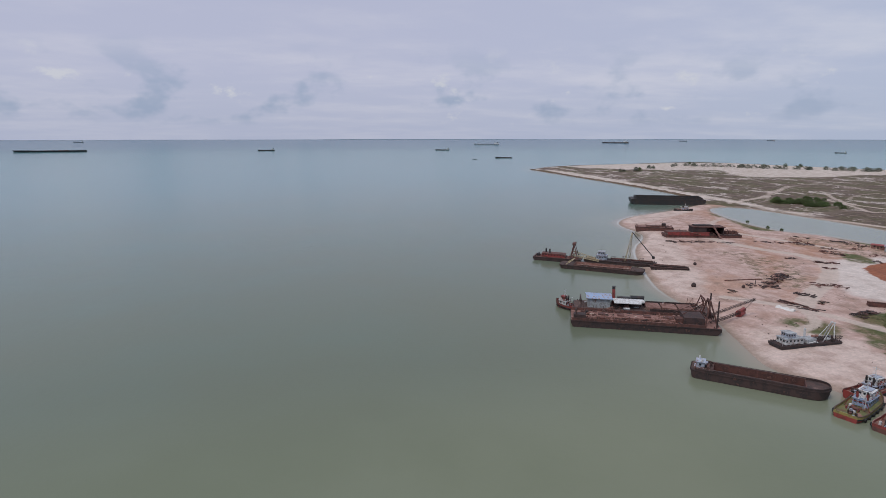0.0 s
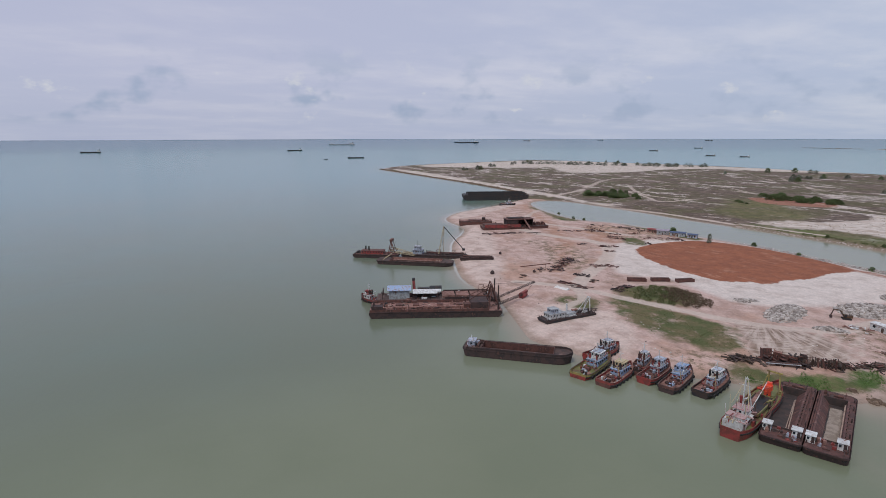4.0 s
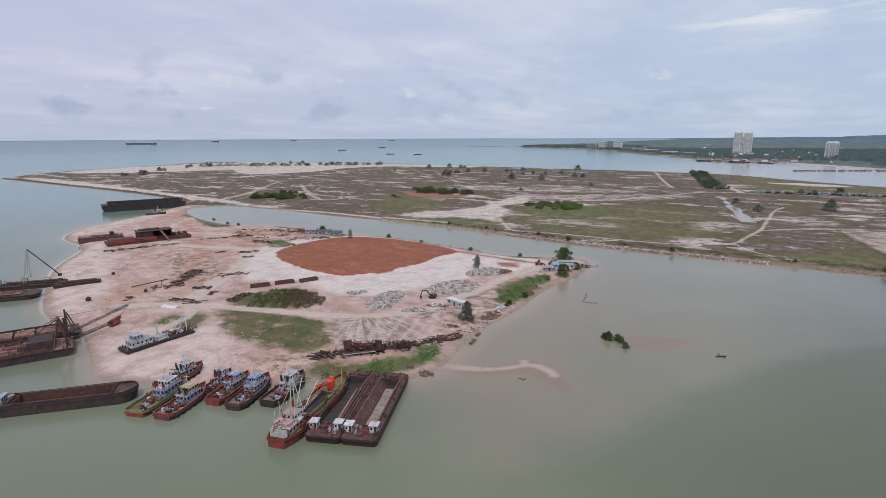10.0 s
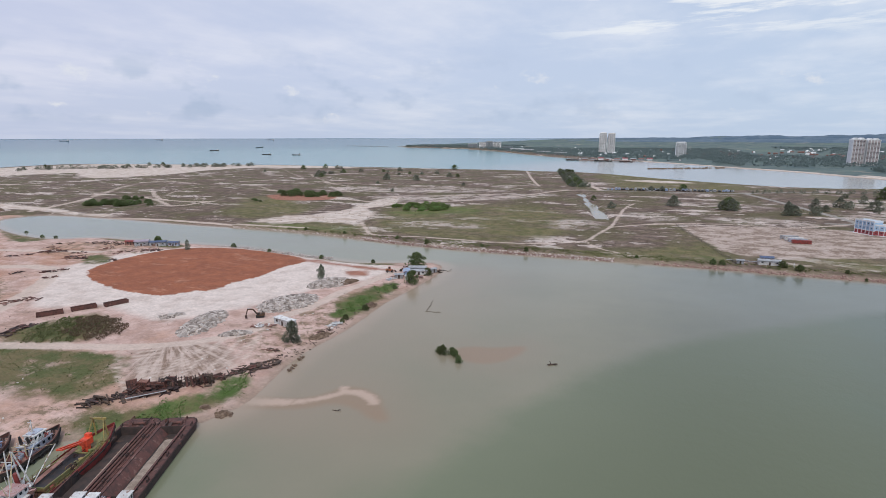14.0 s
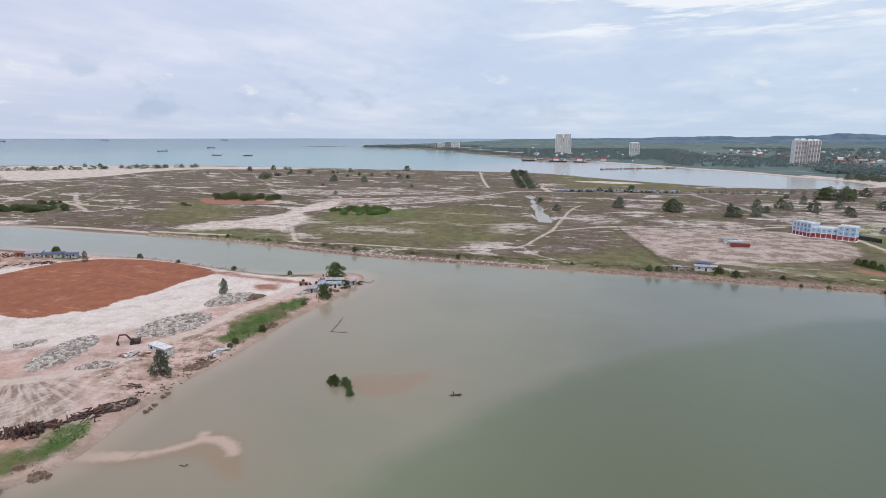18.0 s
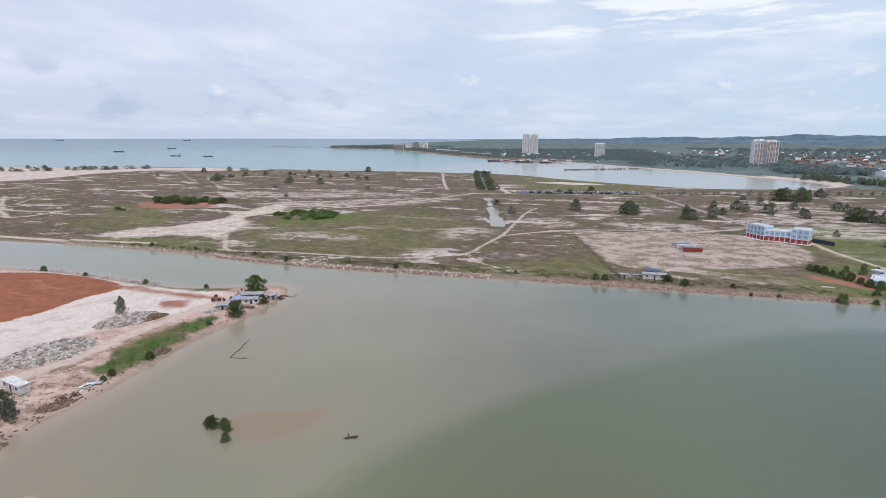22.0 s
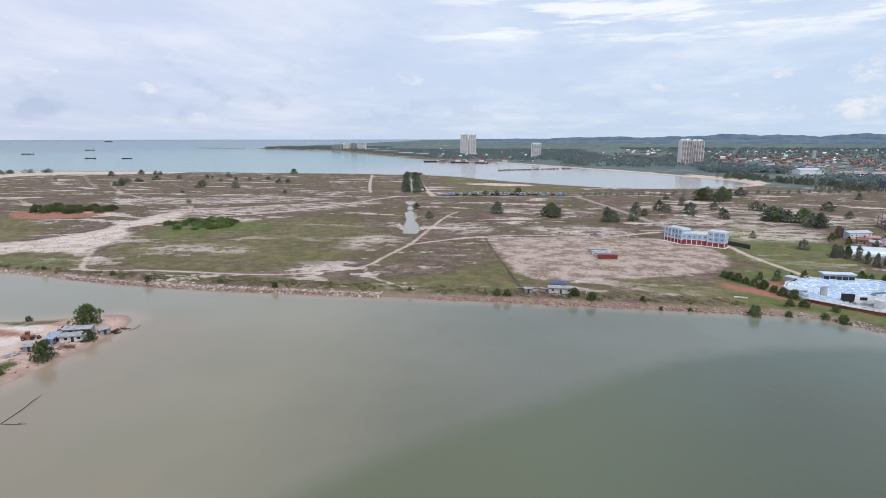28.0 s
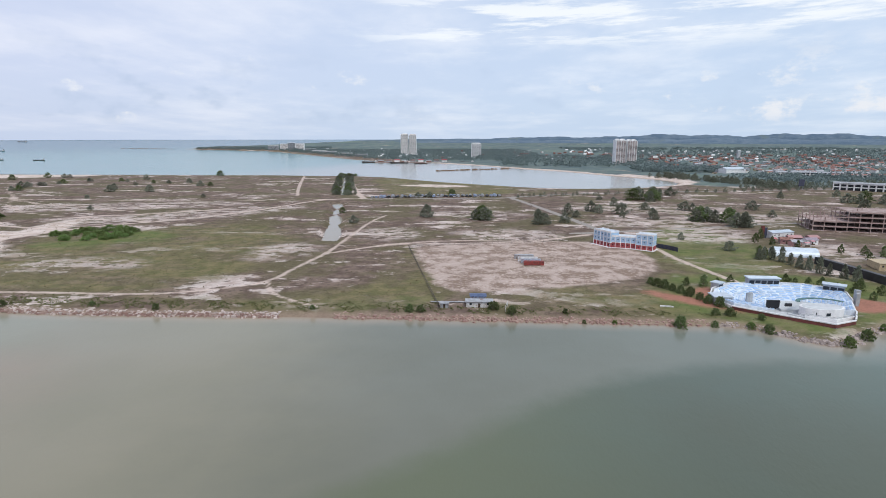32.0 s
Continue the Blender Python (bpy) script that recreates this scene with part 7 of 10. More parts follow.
def hull_section(u, deep, wide, high, material, label):
    """A cut-out box section of a ship's side with its ribs showing, standing in the row by the shore."""
    x, y = -94.0 + 9.6 * u, 212.6 + 7.4 * u
    ob = thing("hull_section", x, y, level(x, y), 37 + (u * 37 % 1 - 0.5) * 30, label, "ship scrap", "row of cut hull sections", ((u * 53 % 1 - 0.5) * 24, (u * 29 % 1 - 0.5) * 20))
    part("plating", Shape().box(-wide / 2, wide / 2, -0.06, 0.06, 0, high).box(-wide / 2, -wide / 2 + 0.1, 0.06, deep, 0, high * 0.94).box(wide / 2 - 0.1, wide / 2, 0.06, deep, 0, high * 0.9), material, ob)
    part("top_plate", Shape().box(-wide / 2 + 0.1, wide / 2 - 0.1, 0.06, deep * 0.8, high * 0.86, high * 0.9), PALE_RUST, ob)
    for k in range(4):
        part("rib", Shape().box(-wide / 2 + (k + 0.3) * wide / 4, -wide / 2 + (k + 0.3) * wide / 4 + 0.12, -0.22, -0.06, 0.1, high * 0.96), DARK_RUST, ob)
    for k in range(2):
        part("stringer", Shape().box(-wide / 2, wide / 2, -0.3, -0.22, high * (0.3 + 0.4 * k), high * (0.3 + 0.4 * k) + 0.14), RUST, ob)


for u, wide, high, mat, text in ((0.08, 2.7, 4.9, RUST, "brown cut hull section standing on the sand"), (0.30, 2.4, 4.4, RED_STEEL, "red-brown cut hull section standing on the sand"), (0.51, 2.3, 4.7, RUST, "brown cut hull section with ribs"), (0.73, 2.5, 4.3, RED_STEEL, "red-brown cut hull section standing on the sand"), (0.95, 2.0, 5.2, DARK_RUST, "tall dark grey cut section beside the stack")):
    hull_section(u, 2.6, wide * 1.1, high * (0.74 + 0.16 * math.sin(u * 23)), mat, text)
for k, (hx, hy, ht) in enumerate(((-91.5, 214, 35), (-88.5, 220, 50), (-86.2, 217.6, 40))):
    heap_of_beams("timber_heap", hx, hy, ht, 9, 5, 3.4, 26, 810 + k, (RUST, TIMBER, DARK_RUST)[k], ("tangle of rusty ribs and old planks", "tangle of broken planks and bars")[k % 2], "timber heap", (1.5, 4), 1.2, DARK_RUST)
rng = random.Random(57)
for k in range(13):
    u = k / 12
    x, y = -84.6 + 8.8 * u + rng.uniform(-0.5, 0.5), 219.2 + 9.0 * u + rng.uniform(-0.7, 0.7)
    ob = thing("timber_stake", x, y, level(x, y), rng.uniform(0, 90), "old dark timber stakes leaning in a ragged row", "timber", "row of leaning stakes", (rng.uniform(-24, 24), rng.uniform(-24, 24)))
    part("post", Shape().beam((0, 0, -0.3), (0, 0, rng.uniform(2.4, 3.8)), rng.uniform(0.35, 0.7), 0.3), (TIMBER, RUST, TIMBER)[k % 3], ob)
    part("plank", Shape().beam((-1.2, 0.3, 0.1), (0.9, 0.35, rng.uniform(1.2, 2.8)), 0.4, 0.12), (DARK_RUST, TIMBER)[k % 2], ob)
for u, wide, high in ((0.18, 2.6, 3.2), (0.45, 2.4, 2.9), (0.75, 2.6, 3.1)):
    ob = thing("lattice_scrap", -84.6 + 8.8 * u, 220.4 + 9.0 * u, level(-80, 224), 50 + u * 20, "leaning open frame of dark rusty bars", "ship scrap", "leaning steel frames")
    for k in range(4):
        part("bar", Shape().beam((-wide / 2 + k * wide / 3, 0, 0), (-wide / 2 + k * wide / 3, 0.9, high), 0.16), DARK_RUST, ob)
        part("rung", Shape().beam((-wide / 2, 0.9 * (k + 0.5) / 4, high * (k + 0.5) / 4), (wide / 2, 0.9 * (k + 0.5) / 4, high * (k + 0.5) / 4), 0.14), RUST, ob)
rack(-194.5, 255.5, 58, "open rusty steel trough on the sand")
rack(-188.5, 267.0, 62, "open rusty steel trough on the sand")
rack(-181.0, 277.5, 70, "dark rusty steel trough at the mound")

# pipes on trestles in front of the timber stack
ob = thing("pipe_rack", -87.6, 213.0, level(-87, 213), 50, "rusty and grey steel pipes stacked on trestles", "pipe rack")
for k in range(5):
    part("pipe", Shape().pipe((-5.5, -0.8 + 0.4 * k, 1.1), (5.5, -0.8 + 0.4 * k, 1.1), 0.17), (ZINC, DARK_RUST, RUST, DARK_RUST, DARK_RUST)[k], ob)
for x in (-4, 0, 4):
    part("trestle", Shape().beam((x, -1.1, 0.85), (x, 1.1, 0.85), 0.18).beam((x, -1.0, 0), (x, -1.0, 0.8), 0.14).beam((x, 1.0, 0), (x, 1.0, 0.8), 0.14), DARK_RUST, ob)


def excavator(x, y, turn):
    ob = thing("excavator", x, y, level(x, y), turn, "dark orange-brown tracked excavator beside the stone heap", "excavator")
    ob.matrix_world = ob.matrix_world @ Matrix.Scale(0.82, 4)
    paint = surface("dirty_orange_paint", (0.085, 0.045, 0.024), (0.05, 0.032, 0.022), 0.6)
    for sgn in (-1, 1):
        tr = part("track", Shape().loft([[(x, y, z) for x, z in ((-1.9, 0.0), (1.9, 0.0), (2.2, 0.45), (1.9, 0.9), (-1.9, 0.9), (-2.2, 0.45))] for y in (sgn * 1.25 - 0.3, sgn * 1.25 + 0.3)]), RUBBER, ob)
        for k in range(4):
            part("roller", Shape().pipe((-1.4 + k * 0.93, sgn * 1.25 - 0.34, 0.35), (-1.4 + k * 0.93, sgn * 1.25 + 0.34, 0.35), 0.22), DARK_RUST, tr)
    body = part("body", Shape().box(-2.3, 1.3, -1.3, 1.3, 1.05, 2.1).box(-2.5, -1.2, -1.25, 1.25, 1.05, 2.5), paint, ob)
    cab = part("cab", Shape().box(0.0, 1.5, 0.35, 1.3, 1.05, 2.9), paint, ob)
    window(cab, 1.5, 0.82, 2.2, 1, 0, 0.8, 1.0)
    window(cab, 0.75, 1.3, 2.2, 0, 1, 1.1, 1.0)
    part("exhaust", Shape().pipe((-1.4, -0.8, 2.4), (-1.4, -0.8, 3.2), 0.1), BLACK_STEEL, body)
    part("boom", Shape().beam((1.2, -0.2, 1.7), (3.4, -0.2, 4.8), 0.5, 0.65).beam((3.3, -0.2, 4.7), (6.2, -0.2, 4.9), 0.45, 0.55), paint, ob)
    part("stick", Shape().beam((6.0, -0.2, 5.2), (7.0, -0.2, 2.0), 0.36, 0.5), paint, ob)
    part("ram", Shape().pipe((1.8, -0.2, 1.6), (3.0, -0.2, 3.6), 0.1).pipe((4.0, -0.2, 5.3), (6.1, -0.2, 5.5), 0.1), ZINC, ob)
    part("bucket", Shape().loft([[(6.4, y, 0.3), (7.4, y, 0.2), (7.7, y, 1.3), (7.0, y, 2.1), (6.5, y, 1.5)] for y in (-0.8, 0.4)]), DARK_RUST, ob)


excavator(-105.0, 286.8, 222)


def digger_truck(x, y, turn):
    ob = thing("wheel_loader", x, y, level(x, y), turn, "dirty orange wheel loader parked at the huts", "loader")
    paint = surface("worn_orange_paint", (0.30, 0.10, 0.045), (0.17, 0.075, 0.04), 0.65)
    part("body", Shape().box(-2.4, 0.2, -0.9, 0.9, 0.8, 2.0), paint, ob)
    part("front_frame", Shape().box(0.2, 1.8, -0.7, 0.7, 0.7, 1.5), paint, ob)
    cab = part("cab", Shape().box(-0.9, 0.5, -0.75, 0.75, 2.0, 3.2), paint, ob)
    for sgn in (-1, 1):
        window(cab, -0.2, sgn * 0.75, 2.7, 0, sgn, 1.1, 0.8)
        for wx in (-1.6, 1.3):
            part("wheel", Shape().ring_tyre((wx, sgn * 1.05, 0.7), (0, 1, 0), 0.7, 0.5), RUBBER, ob)
    part("lift_arm", Shape().beam((1.2, -0.5, 1.5), (3.0, -0.5, 0.7), 0.2).beam((1.2, 0.5, 1.5), (3.0, 0.5, 0.7), 0.2), paint, ob)
    part("bucket", Shape().loft([[(2.9, y, 0.2), (4.0, y, 0.1), (3.3, y, 0.9), (2.9, y, 1.2)] for y in (-1.2, 1.2)]), DARK_RUST, ob)


digger_truck(-88.5, 381.0, 30)

def loose_stone(name, a, b):
    """Broken stone whose pieces differ from one to the next."""
    m, t, bs = fresh(name)
    isl = t.nodes.new("ShaderNodeNewGeometry").outputs["Random Per Island"]
    col = mix_node(t, isl, a, b)
    grain = noise_node(t, place(t), 3.0, 4.0)
    hsv = node(t, "ShaderNodeHueSaturation", {"Color": col, "Value": math_node(t, "MULTIPLY_ADD", grain, 0.5, 0.72)})
    link(t, hsv.outputs[0], bs.inputs["Base Color"])
    bs.inputs["Roughness"].default_value = 0.9
    return m


STONE = loose_stone("pale_broken_stone", (0.56, 0.50, 0.465), (0.18, 0.145, 0.125))
RED_STONE = surface("red_brown_rock", (0.205, 0.125, 0.105), (0.30, 0.215, 0.18), 0.9, 0.0, 0.3, spread=0.2)
PALE_ROCK = surface("pale_granite_rock", (0.42, 0.355, 0.325), (0.26, 0.215, 0.195), 0.9, 0.0, 0.4, spread=0.2)
CLOD = surface("dark_earth_clods", (0.13, 0.085, 0.06), (0.20, 0.14, 0.10), 0.95, 0.0, 0.6)


HEAP_SAND = surface("dusty_sand_between_stones", (0.40, 0.33, 0.285), (0.30, 0.235, 0.20), 0.95)


def stone_heap(cx, cy, turn, a, b, high, n, seed, material, label, lo=0.28, hi=0.95):
    """A heap of stones over a low mound."""
    rng = random.Random(seed)
    z = level(cx, cy)
    ob = thing("stone_heap", cx, cy, z, turn, label, "stone heap", "heaps of broken stone")
    ring = [[(a * q * math.cos(k * math.tau / 16) * (1 + 0.1 * math.sin(3 * k)), b * q * math.sin(k * math.tau / 16) * (1 + 0.1 * math.cos(2 * k)), -0.3 + (high + 0.3) * (1 - q ** 1.6)) for k in range(16)] for q in (1.0, 0.8, 0.55, 0.3, 0.06)]
    part("core", Shape().loft(ring), HEAP_SAND if material is STONE else material, ob)

    def spot():
        r, t = math.sqrt(rng.random()) * 1.05, rng.uniform(0, math.tau)
        return a * r * math.cos(t), b * r * math.sin(t), -0.3 + (high + 0.3) * max(0.0, 1 - r ** 1.6) + 0.15
    tagged(part("rubble", rubble(Shape(), rng, n, spot, lo, hi), material, ob), kind="stuff")


stone_heap(-122.5, 272.0, 108, 16.5, 7.0, 1.7, 620, 21, STONE, "wide low heap of pale broken stone")
stone_heap(-106.5, 309.0, 80, 16, 11.0, 1.6, 900, 22, STONE, "wide heap of pale broken stone by the excavator")
stone_heap(-107.5, 346.5, 66, 12.5, 8.5, 2.4, 560, 23, STONE, "high heap of pale stone with a tree on it")
stone_heap(-99.0, 352.0, 70, 6, 3.0, 1.2, 120, 24, CLOD, "low heap of brown earth and stone")
stone_heap(-100.5, 266.0, 40, 6.5, 3.2, 1.1, 170, 25, STONE, "small heap of grey rubble beside the yard road", 0.2, 0.7)
stone_heap(-143.0, 274.0, 60, 6, 3.0, 0.4, 90, 26, STONE, "thin scatter of pale stone")
stone_heap(-60.0, 214.8, 20, 3.2, 1.8, 0.9, 26, 27, CLOD, "dark lump of mud and timber in shallow water", 0.3, 0.7)
stone_heap(-66.5, 215.2, 20, 1.8, 1.2, 0.6, 14, 28, CLOD, "small dark lump on the shore", 0.3, 0.6)
stone_heap(-69.0, 278.0, 70, 6, 2.6, 0.7, 70, 29, CLOD, "dark driftwood and mud on the shore", 0.2, 0.6)
stone_heap(-69.5, 322.0, 70, 4, 2.2, 1.2, 60, 30, CLOD, "brown heap of rubble at the water", 0.3, 0.7)


def shed(name, x, y, turn, L, W, H, wall, roof, label, rise=0.7, flat=False, category="shed", z=None):
    """A small building: four walls with a door and windows, a sheet roof on rafters."""
    ob = thing(name, x, y, level(x, y) if z is None else z, turn, label, category)
    t = 0.15
    w = part("wall", Shape().box(-L / 2, L / 2, -W / 2, -W / 2 + t, 0, H).box(-L / 2, L / 2, W / 2 - t, W / 2, 0, H).box(-L / 2, -L / 2 + t, -W / 2 + t, W / 2 - t, 0, H).box(L / 2 - t, L / 2, -W / 2 + t, W / 2 - t, 0, H), wall, ob)
    if flat:
        part("roof", Shape().box(-L / 2 - 0.3, L / 2 + 0.3, -W / 2 - 0.3, W / 2 + 0.3, H, H + 0.2), roof, ob)
    else:
        part("roof", Shape().gable(-L / 2 - 0.5, L / 2 + 0.5, -W / 2 - 0.5, W / 2 + 0.5, H, rise, 0.12), roof, ob)
        part("gable_end", Shape().loft([[(x0, -W / 2 + 0.2, H - 0.01), (x0, W / 2 - 0.2, H - 0.01), (x0, 0, H + rise * 0.85)] for x0 in (-L / 2, -L / 2 + t)]), wall, ob)
        part("gable_end", Shape().loft([[(x0, -W / 2 + 0.2, H - 0.01), (x0, W / 2 - 0.2, H - 0.01), (x0, 0, H + rise * 0.85)] for x0 in (L / 2 - t, L / 2)]), wall, ob)
    part("door", Shape().box(-0.5, 0.5, -W / 2 - 0.05, -W / 2, 0.05, min(2.0, H - 0.2)), TIMBER, ob)
    n = max(1, int(L / 3.5))
    for k in range(n):
        px = -L / 2 + (k + 0.5) * L / n
        if abs(px) > 1.0:
            window(ob, px, -W / 2, H * 0.6, 0, -1, 1.1, 0.9)
        window(ob, px, W / 2, H * 0.6, 0, 1, 1.1, 0.9)
    return ob


DUSTY_MAUVE = surface("dusty_mauve_sheet", (0.30, 0.25, 0.30), (0.22, 0.19, 0.23), 0.6)
DEEP_BLUE = surface("dark_blue_sheet", (0.075, 0.105, 0.19), (0.05, 0.07, 0.13), 0.6)
shed("site_cabin", -88.5, 282.5, -14, 10.5, 3.0, 2.8, WHITE_PAINT, WHITE_PAINT, "long white site cabin with a flat roof", flat=True, category="cabin")
heap_of_beams("scrap_heap", -95, 277, 20, 11, 7, 0.9, 24, 41, PALE_RUST, "loose boards and sheets by the site cabin", "scrap heap", (1, 3), 1.2, WHITE_PAINT)
heap_of_beams("scrap_heap", -70, 292, 60, 7, 5, 0.9, 22, 42, WHITE_PAINT, "pale broken boards in the grass", "scrap heap", (1, 3), 1.2, ZINC)
shed("hut", -71.5, 384.5, 25, 9, 4.6, 2.4, WHITE_PAINT, ZINC, "white walled hut with a grey sheet roof", 0.8, category="hut")
shed("hut", -77.5, 380.5, 112, 8, 3.0, 2.4, BLUE_PAINT, BLUE_PAINT, "narrow hut with a pale blue roof", 0.5, category="hut")
shed("hut", -78.0, 371.5, 25, 4.4, 3.4, 2.2, ZINC, ZINC, "small hut of weathered sheets", 0.5, category="hut")
shed("hut", -71.5, 371.0, 15, 4.0, 2.4, 2.4, WHITE_PAINT, ZINC, "tiny white hut near the shore", 0.3, category="hut")
shed("hut", -75.0, 391.0, 20, 10.0, 4.4, 2.5, ZINC, ZINC, "grey sheet-roofed hut under the trees", 0.6, category="hut")
shed("hut", -66.5, 394.0, 60, 4.0, 2.6, 2.2, ZINC, ZINC, "small grey-blue hut at the point", 0.4, category="hut")
for k, (hx, hy, hl) in enumerate(((-83, 386, 7), (-69, 377, 6), (-80, 366, 6), (-64, 399, 7), (-84, 393, 8))):
    heap_of_beams("scrap_heap", hx, hy, 30 * k, hl, 4, 1.2, 18, 500 + k, (TIMBER, PALE_RUST, ZINC, TIMBER, RUST)[k], ("old boards beside the huts", "rusty sheets beside the huts", "grey sheets beside the huts", "driftwood piled at the point", "rusty drums and bars by the loader")[k], "scrap heap", (0.8, 2.6), 1.2, (WHITE_PAINT, SKY_PAINT, WHITE_PAINT, TIMBER, ZINC)[k])
heap_of_beams("scrap_heap", -79, 376, 60, 10, 6, 1.0, 30, 43, TIMBER, "boards and drums between the huts", "scrap heap", (1, 3), 1.2, PALE_RUST)
shed("hut", -293.0, 388.0, 35, 9, 6, 3.4, GREY_STEEL, DUSTY_MAUVE, "hut with a dusty mauve sheet roof by the channel", 0.9, category="hut")
shed("hut", -281.5, 392.0, 30, 11, 5, 3.0, GREY_STEEL, DEEP_BLUE, "long hut with a dark blue roof", 0.8, category="hut")
shed("hut", -303.0, 388.0, 25, 8, 5, 2.8, PALE_RUST, RED_PAINT, "low hut with a faded red roof", 0.6, category="hut")
shed("hut", -271.0, 396.0, 25, 7, 4, 2.8, SKY_PAINT, DEEP_BLUE, "small hut with a dark blue roof", 0.6, category="hut")

# white tarpaulin bundle, drums and floats
TARP = surface("white_tarpaulin", (0.62, 0.60, 0.58), (0.50, 0.46, 0.43), 0.7, 0.0, 0.7)
ob = thing("tarpaulin", -201.3, 209.2, level(-201, 209), 18, "white tarpaulin thrown over scrap", "tarpaulin")
part("sheet", Shape().loft([[(x, -1.6 - 0.3 * math.sin(x), 0.0), (x, -0.6, 0.9 + 0.3 * math.sin(1.7 * x)), (x, 0.5, 0.8 + 0.3 * math.cos(2.1 * x)), (x, 1.7 + 0.3 * math.cos(x), 0.0)] for x in np.linspace(-4, 4, 11)]), TARP, ob)
for fx, fy, r in ((-245.4, 193.8, 1.3), (-289.2, 227.8, 1.0), (-237.0, 217.5, 0.9)):
    ob = thing("steel_buoy", fx, fy, level(fx, fy) + r * 0.7, 0, "dark rusty mooring buoy on the sand", "buoy", "mooring buoys")
    part("shell", Shape().loft([[(r * math.sin(a) * math.cos(k * math.tau / 10), r * math.sin(a) * math.sin(k * math.tau / 10), -r * math.cos(a)) for k in range(10)] for a in np.linspace(0.15, math.pi - 0.15, 7)]), DARK_RUST, ob, smooth=True)
    part("eye", Shape().ring_tyre((0, 0, r), (0, 1, 0), 0.3, 0.15), RUST, ob)
ob = thing("steel_pole", -245.5, 224.5, level(-245, 224), 46, "rusty pole propped on the sand", "pole")
part("shaft", Shape().pipe((-9, 0, 0.2), (9, 0, 3.4), 0.3), RUST, ob)
part("prop", Shape().beam((6, 0, 0), (6, 0, 2.7), 0.3), DARK_RUST, ob)

# things standing in the shallow water
for px, py, h in ((-61.6, 251.8, 0.5), (-60.5, 247.4, 0.6), (-60.9, 249.6, 0.3), (-62.9, 256.6, 0.6), (-63.5, 259.1, 0.5)):
    ob = thing("mooring_post", px, py, -0.6, 0, "dark rotten post in shallow water", "post", "rotten posts off the shore")
    part("shaft", Shape().pipe((0, 0, 0), (0.15, 0.1, h + 0.6), 0.42, 0.3, 7), TIMBER, ob)
    part("crown", rubble(Shape(), random.Random(int(h * 10)), 6, lambda h=h, r=random.Random(int(h * 10)): (r.uniform(-0.7, 0.7), r.uniform(-0.7, 0.7), h + 0.4), 0.25, 0.5), CLOD, ob)
ob = thing("stump", 23.8, 285.4, -0.3, 20, "black tree stump standing out of the water", "stump")
part("trunk", Shape().pipe((-1.6, 0, 0.3), (1.5, 0.3, 0.6), 0.42, 0.3).pipe((-0.4, 0, 0.3), (-1.0, 0.6, 1.6), 0.2, 0.1), TIMBER, ob)
part("root", Shape().pipe((-1.2, 0, 0.4), (-2.2, -0.7, 0.9), 0.18, 0.06).pipe((0.8, 0, 0.5), (1.6, -0.8, 0.9), 0.16, 0.06).pipe((1.0, 0.2, 0.5), (2.0, 0.8, 0.5), 0.16, 0.06), TIMBER, ob)
for a, b in (((-42.0, 325.5, 0.06), (-45.5, 342.5, 0.35)), ((-42.2, 325.4, 0.06), (-34.8, 326.6, 0.10)), ((-60.0, 400.0, 0.0), (-59.0, 406.0, 0.4)), ((-31.5, 229.0, 0.05), (-29.0, 229.6, 0.25))):
    ob = thing("floating_log", *a, 0, "thin dark log floating in the channel", "log", "floating logs")
    d = (b[0] - a[0], b[1] - a[1], b[2] - a[2])
    part("stem", Shape().pipe((0, 0, 0), (d[0] * 0.5 + 0.5, d[1] * 0.5 - 0.4, d[2] * 0.5), 0.10, 0.09).pipe((d[0] * 0.5 + 0.5, d[1] * 0.5 - 0.4, d[2] * 0.5), d, 0.09, 0.05), TIMBER, ob)
    part("branch", Shape().pipe((d[0] * 0.7, d[1] * 0.7, d[2] * 0.7), (d[0] * 0.8 + 0.6, d[1] * 0.8, d[2] + 0.4), 0.08, 0.03), TIMBER, ob)

# driftwood washed up along the eastern shore
rng = random.Random(909)
drift = Shape()
for k in range(150):
    y = rng.uniform(236, 292) if k < 100 else rng.uniform(292, 392)
    x = -70 + 2.0 * math.sin(y * 0.05) + rng.gauss(0, 1.8)
    a, l = rng.uniform(0, math.pi), rng.uniform(0.2, 0.8)
    z = max(0.0, level(x, y)) + 0.06
    drift.beam((x - l * math.cos(a), y - l * math.sin(a), z), (x + l * math.cos(a), y + l * math.sin(a), z + rng.uniform(0, 0.3)), rng.uniform(0.08, 0.3), rng.uniform(0.08, 0.2))
tagged(new("driftwood", drift.mesh("driftwood", TIMBER)), "dark driftwood washed up along the shore", "driftwood", kind="stuff")


# ---- along the far bank: riprap, fence, shore house, containers, school, stadium ----
def riprap(name, line, seed, n, material, label, lo=0.35, hi=1.0, spread=1.8, top=0.9):
    rng = random.Random(seed)
    pts = smooth_ring(line, False)
    runs = [math.dist(a, b) for a, b in zip(pts, pts[1:])]
    total = sum(runs)

    def spot():
        s = rng.uniform(0, total)
        for (a, b), r in zip(zip(pts, pts[1:]), runs):
            if s < r:
                break
            s -= r
        k, off = s / r, rng.gauss(0, spread)
        nx, ny = -(b[1] - a[1]) / r, (b[0] - a[0]) / r
        return a[0] + (b[0] - a[0]) * k + nx * off, a[1] + (b[1] - a[1]) * k + ny * off, max(0.0, min(top, 0.45 + off * 0.4)) + rng.uniform(-0.1, 0.3)
    ob = new(name, rubble(Shape(), rng, n, spot, lo, hi).mesh(name, material))
    return tagged(ob, label, "rocks", kind="stuff")


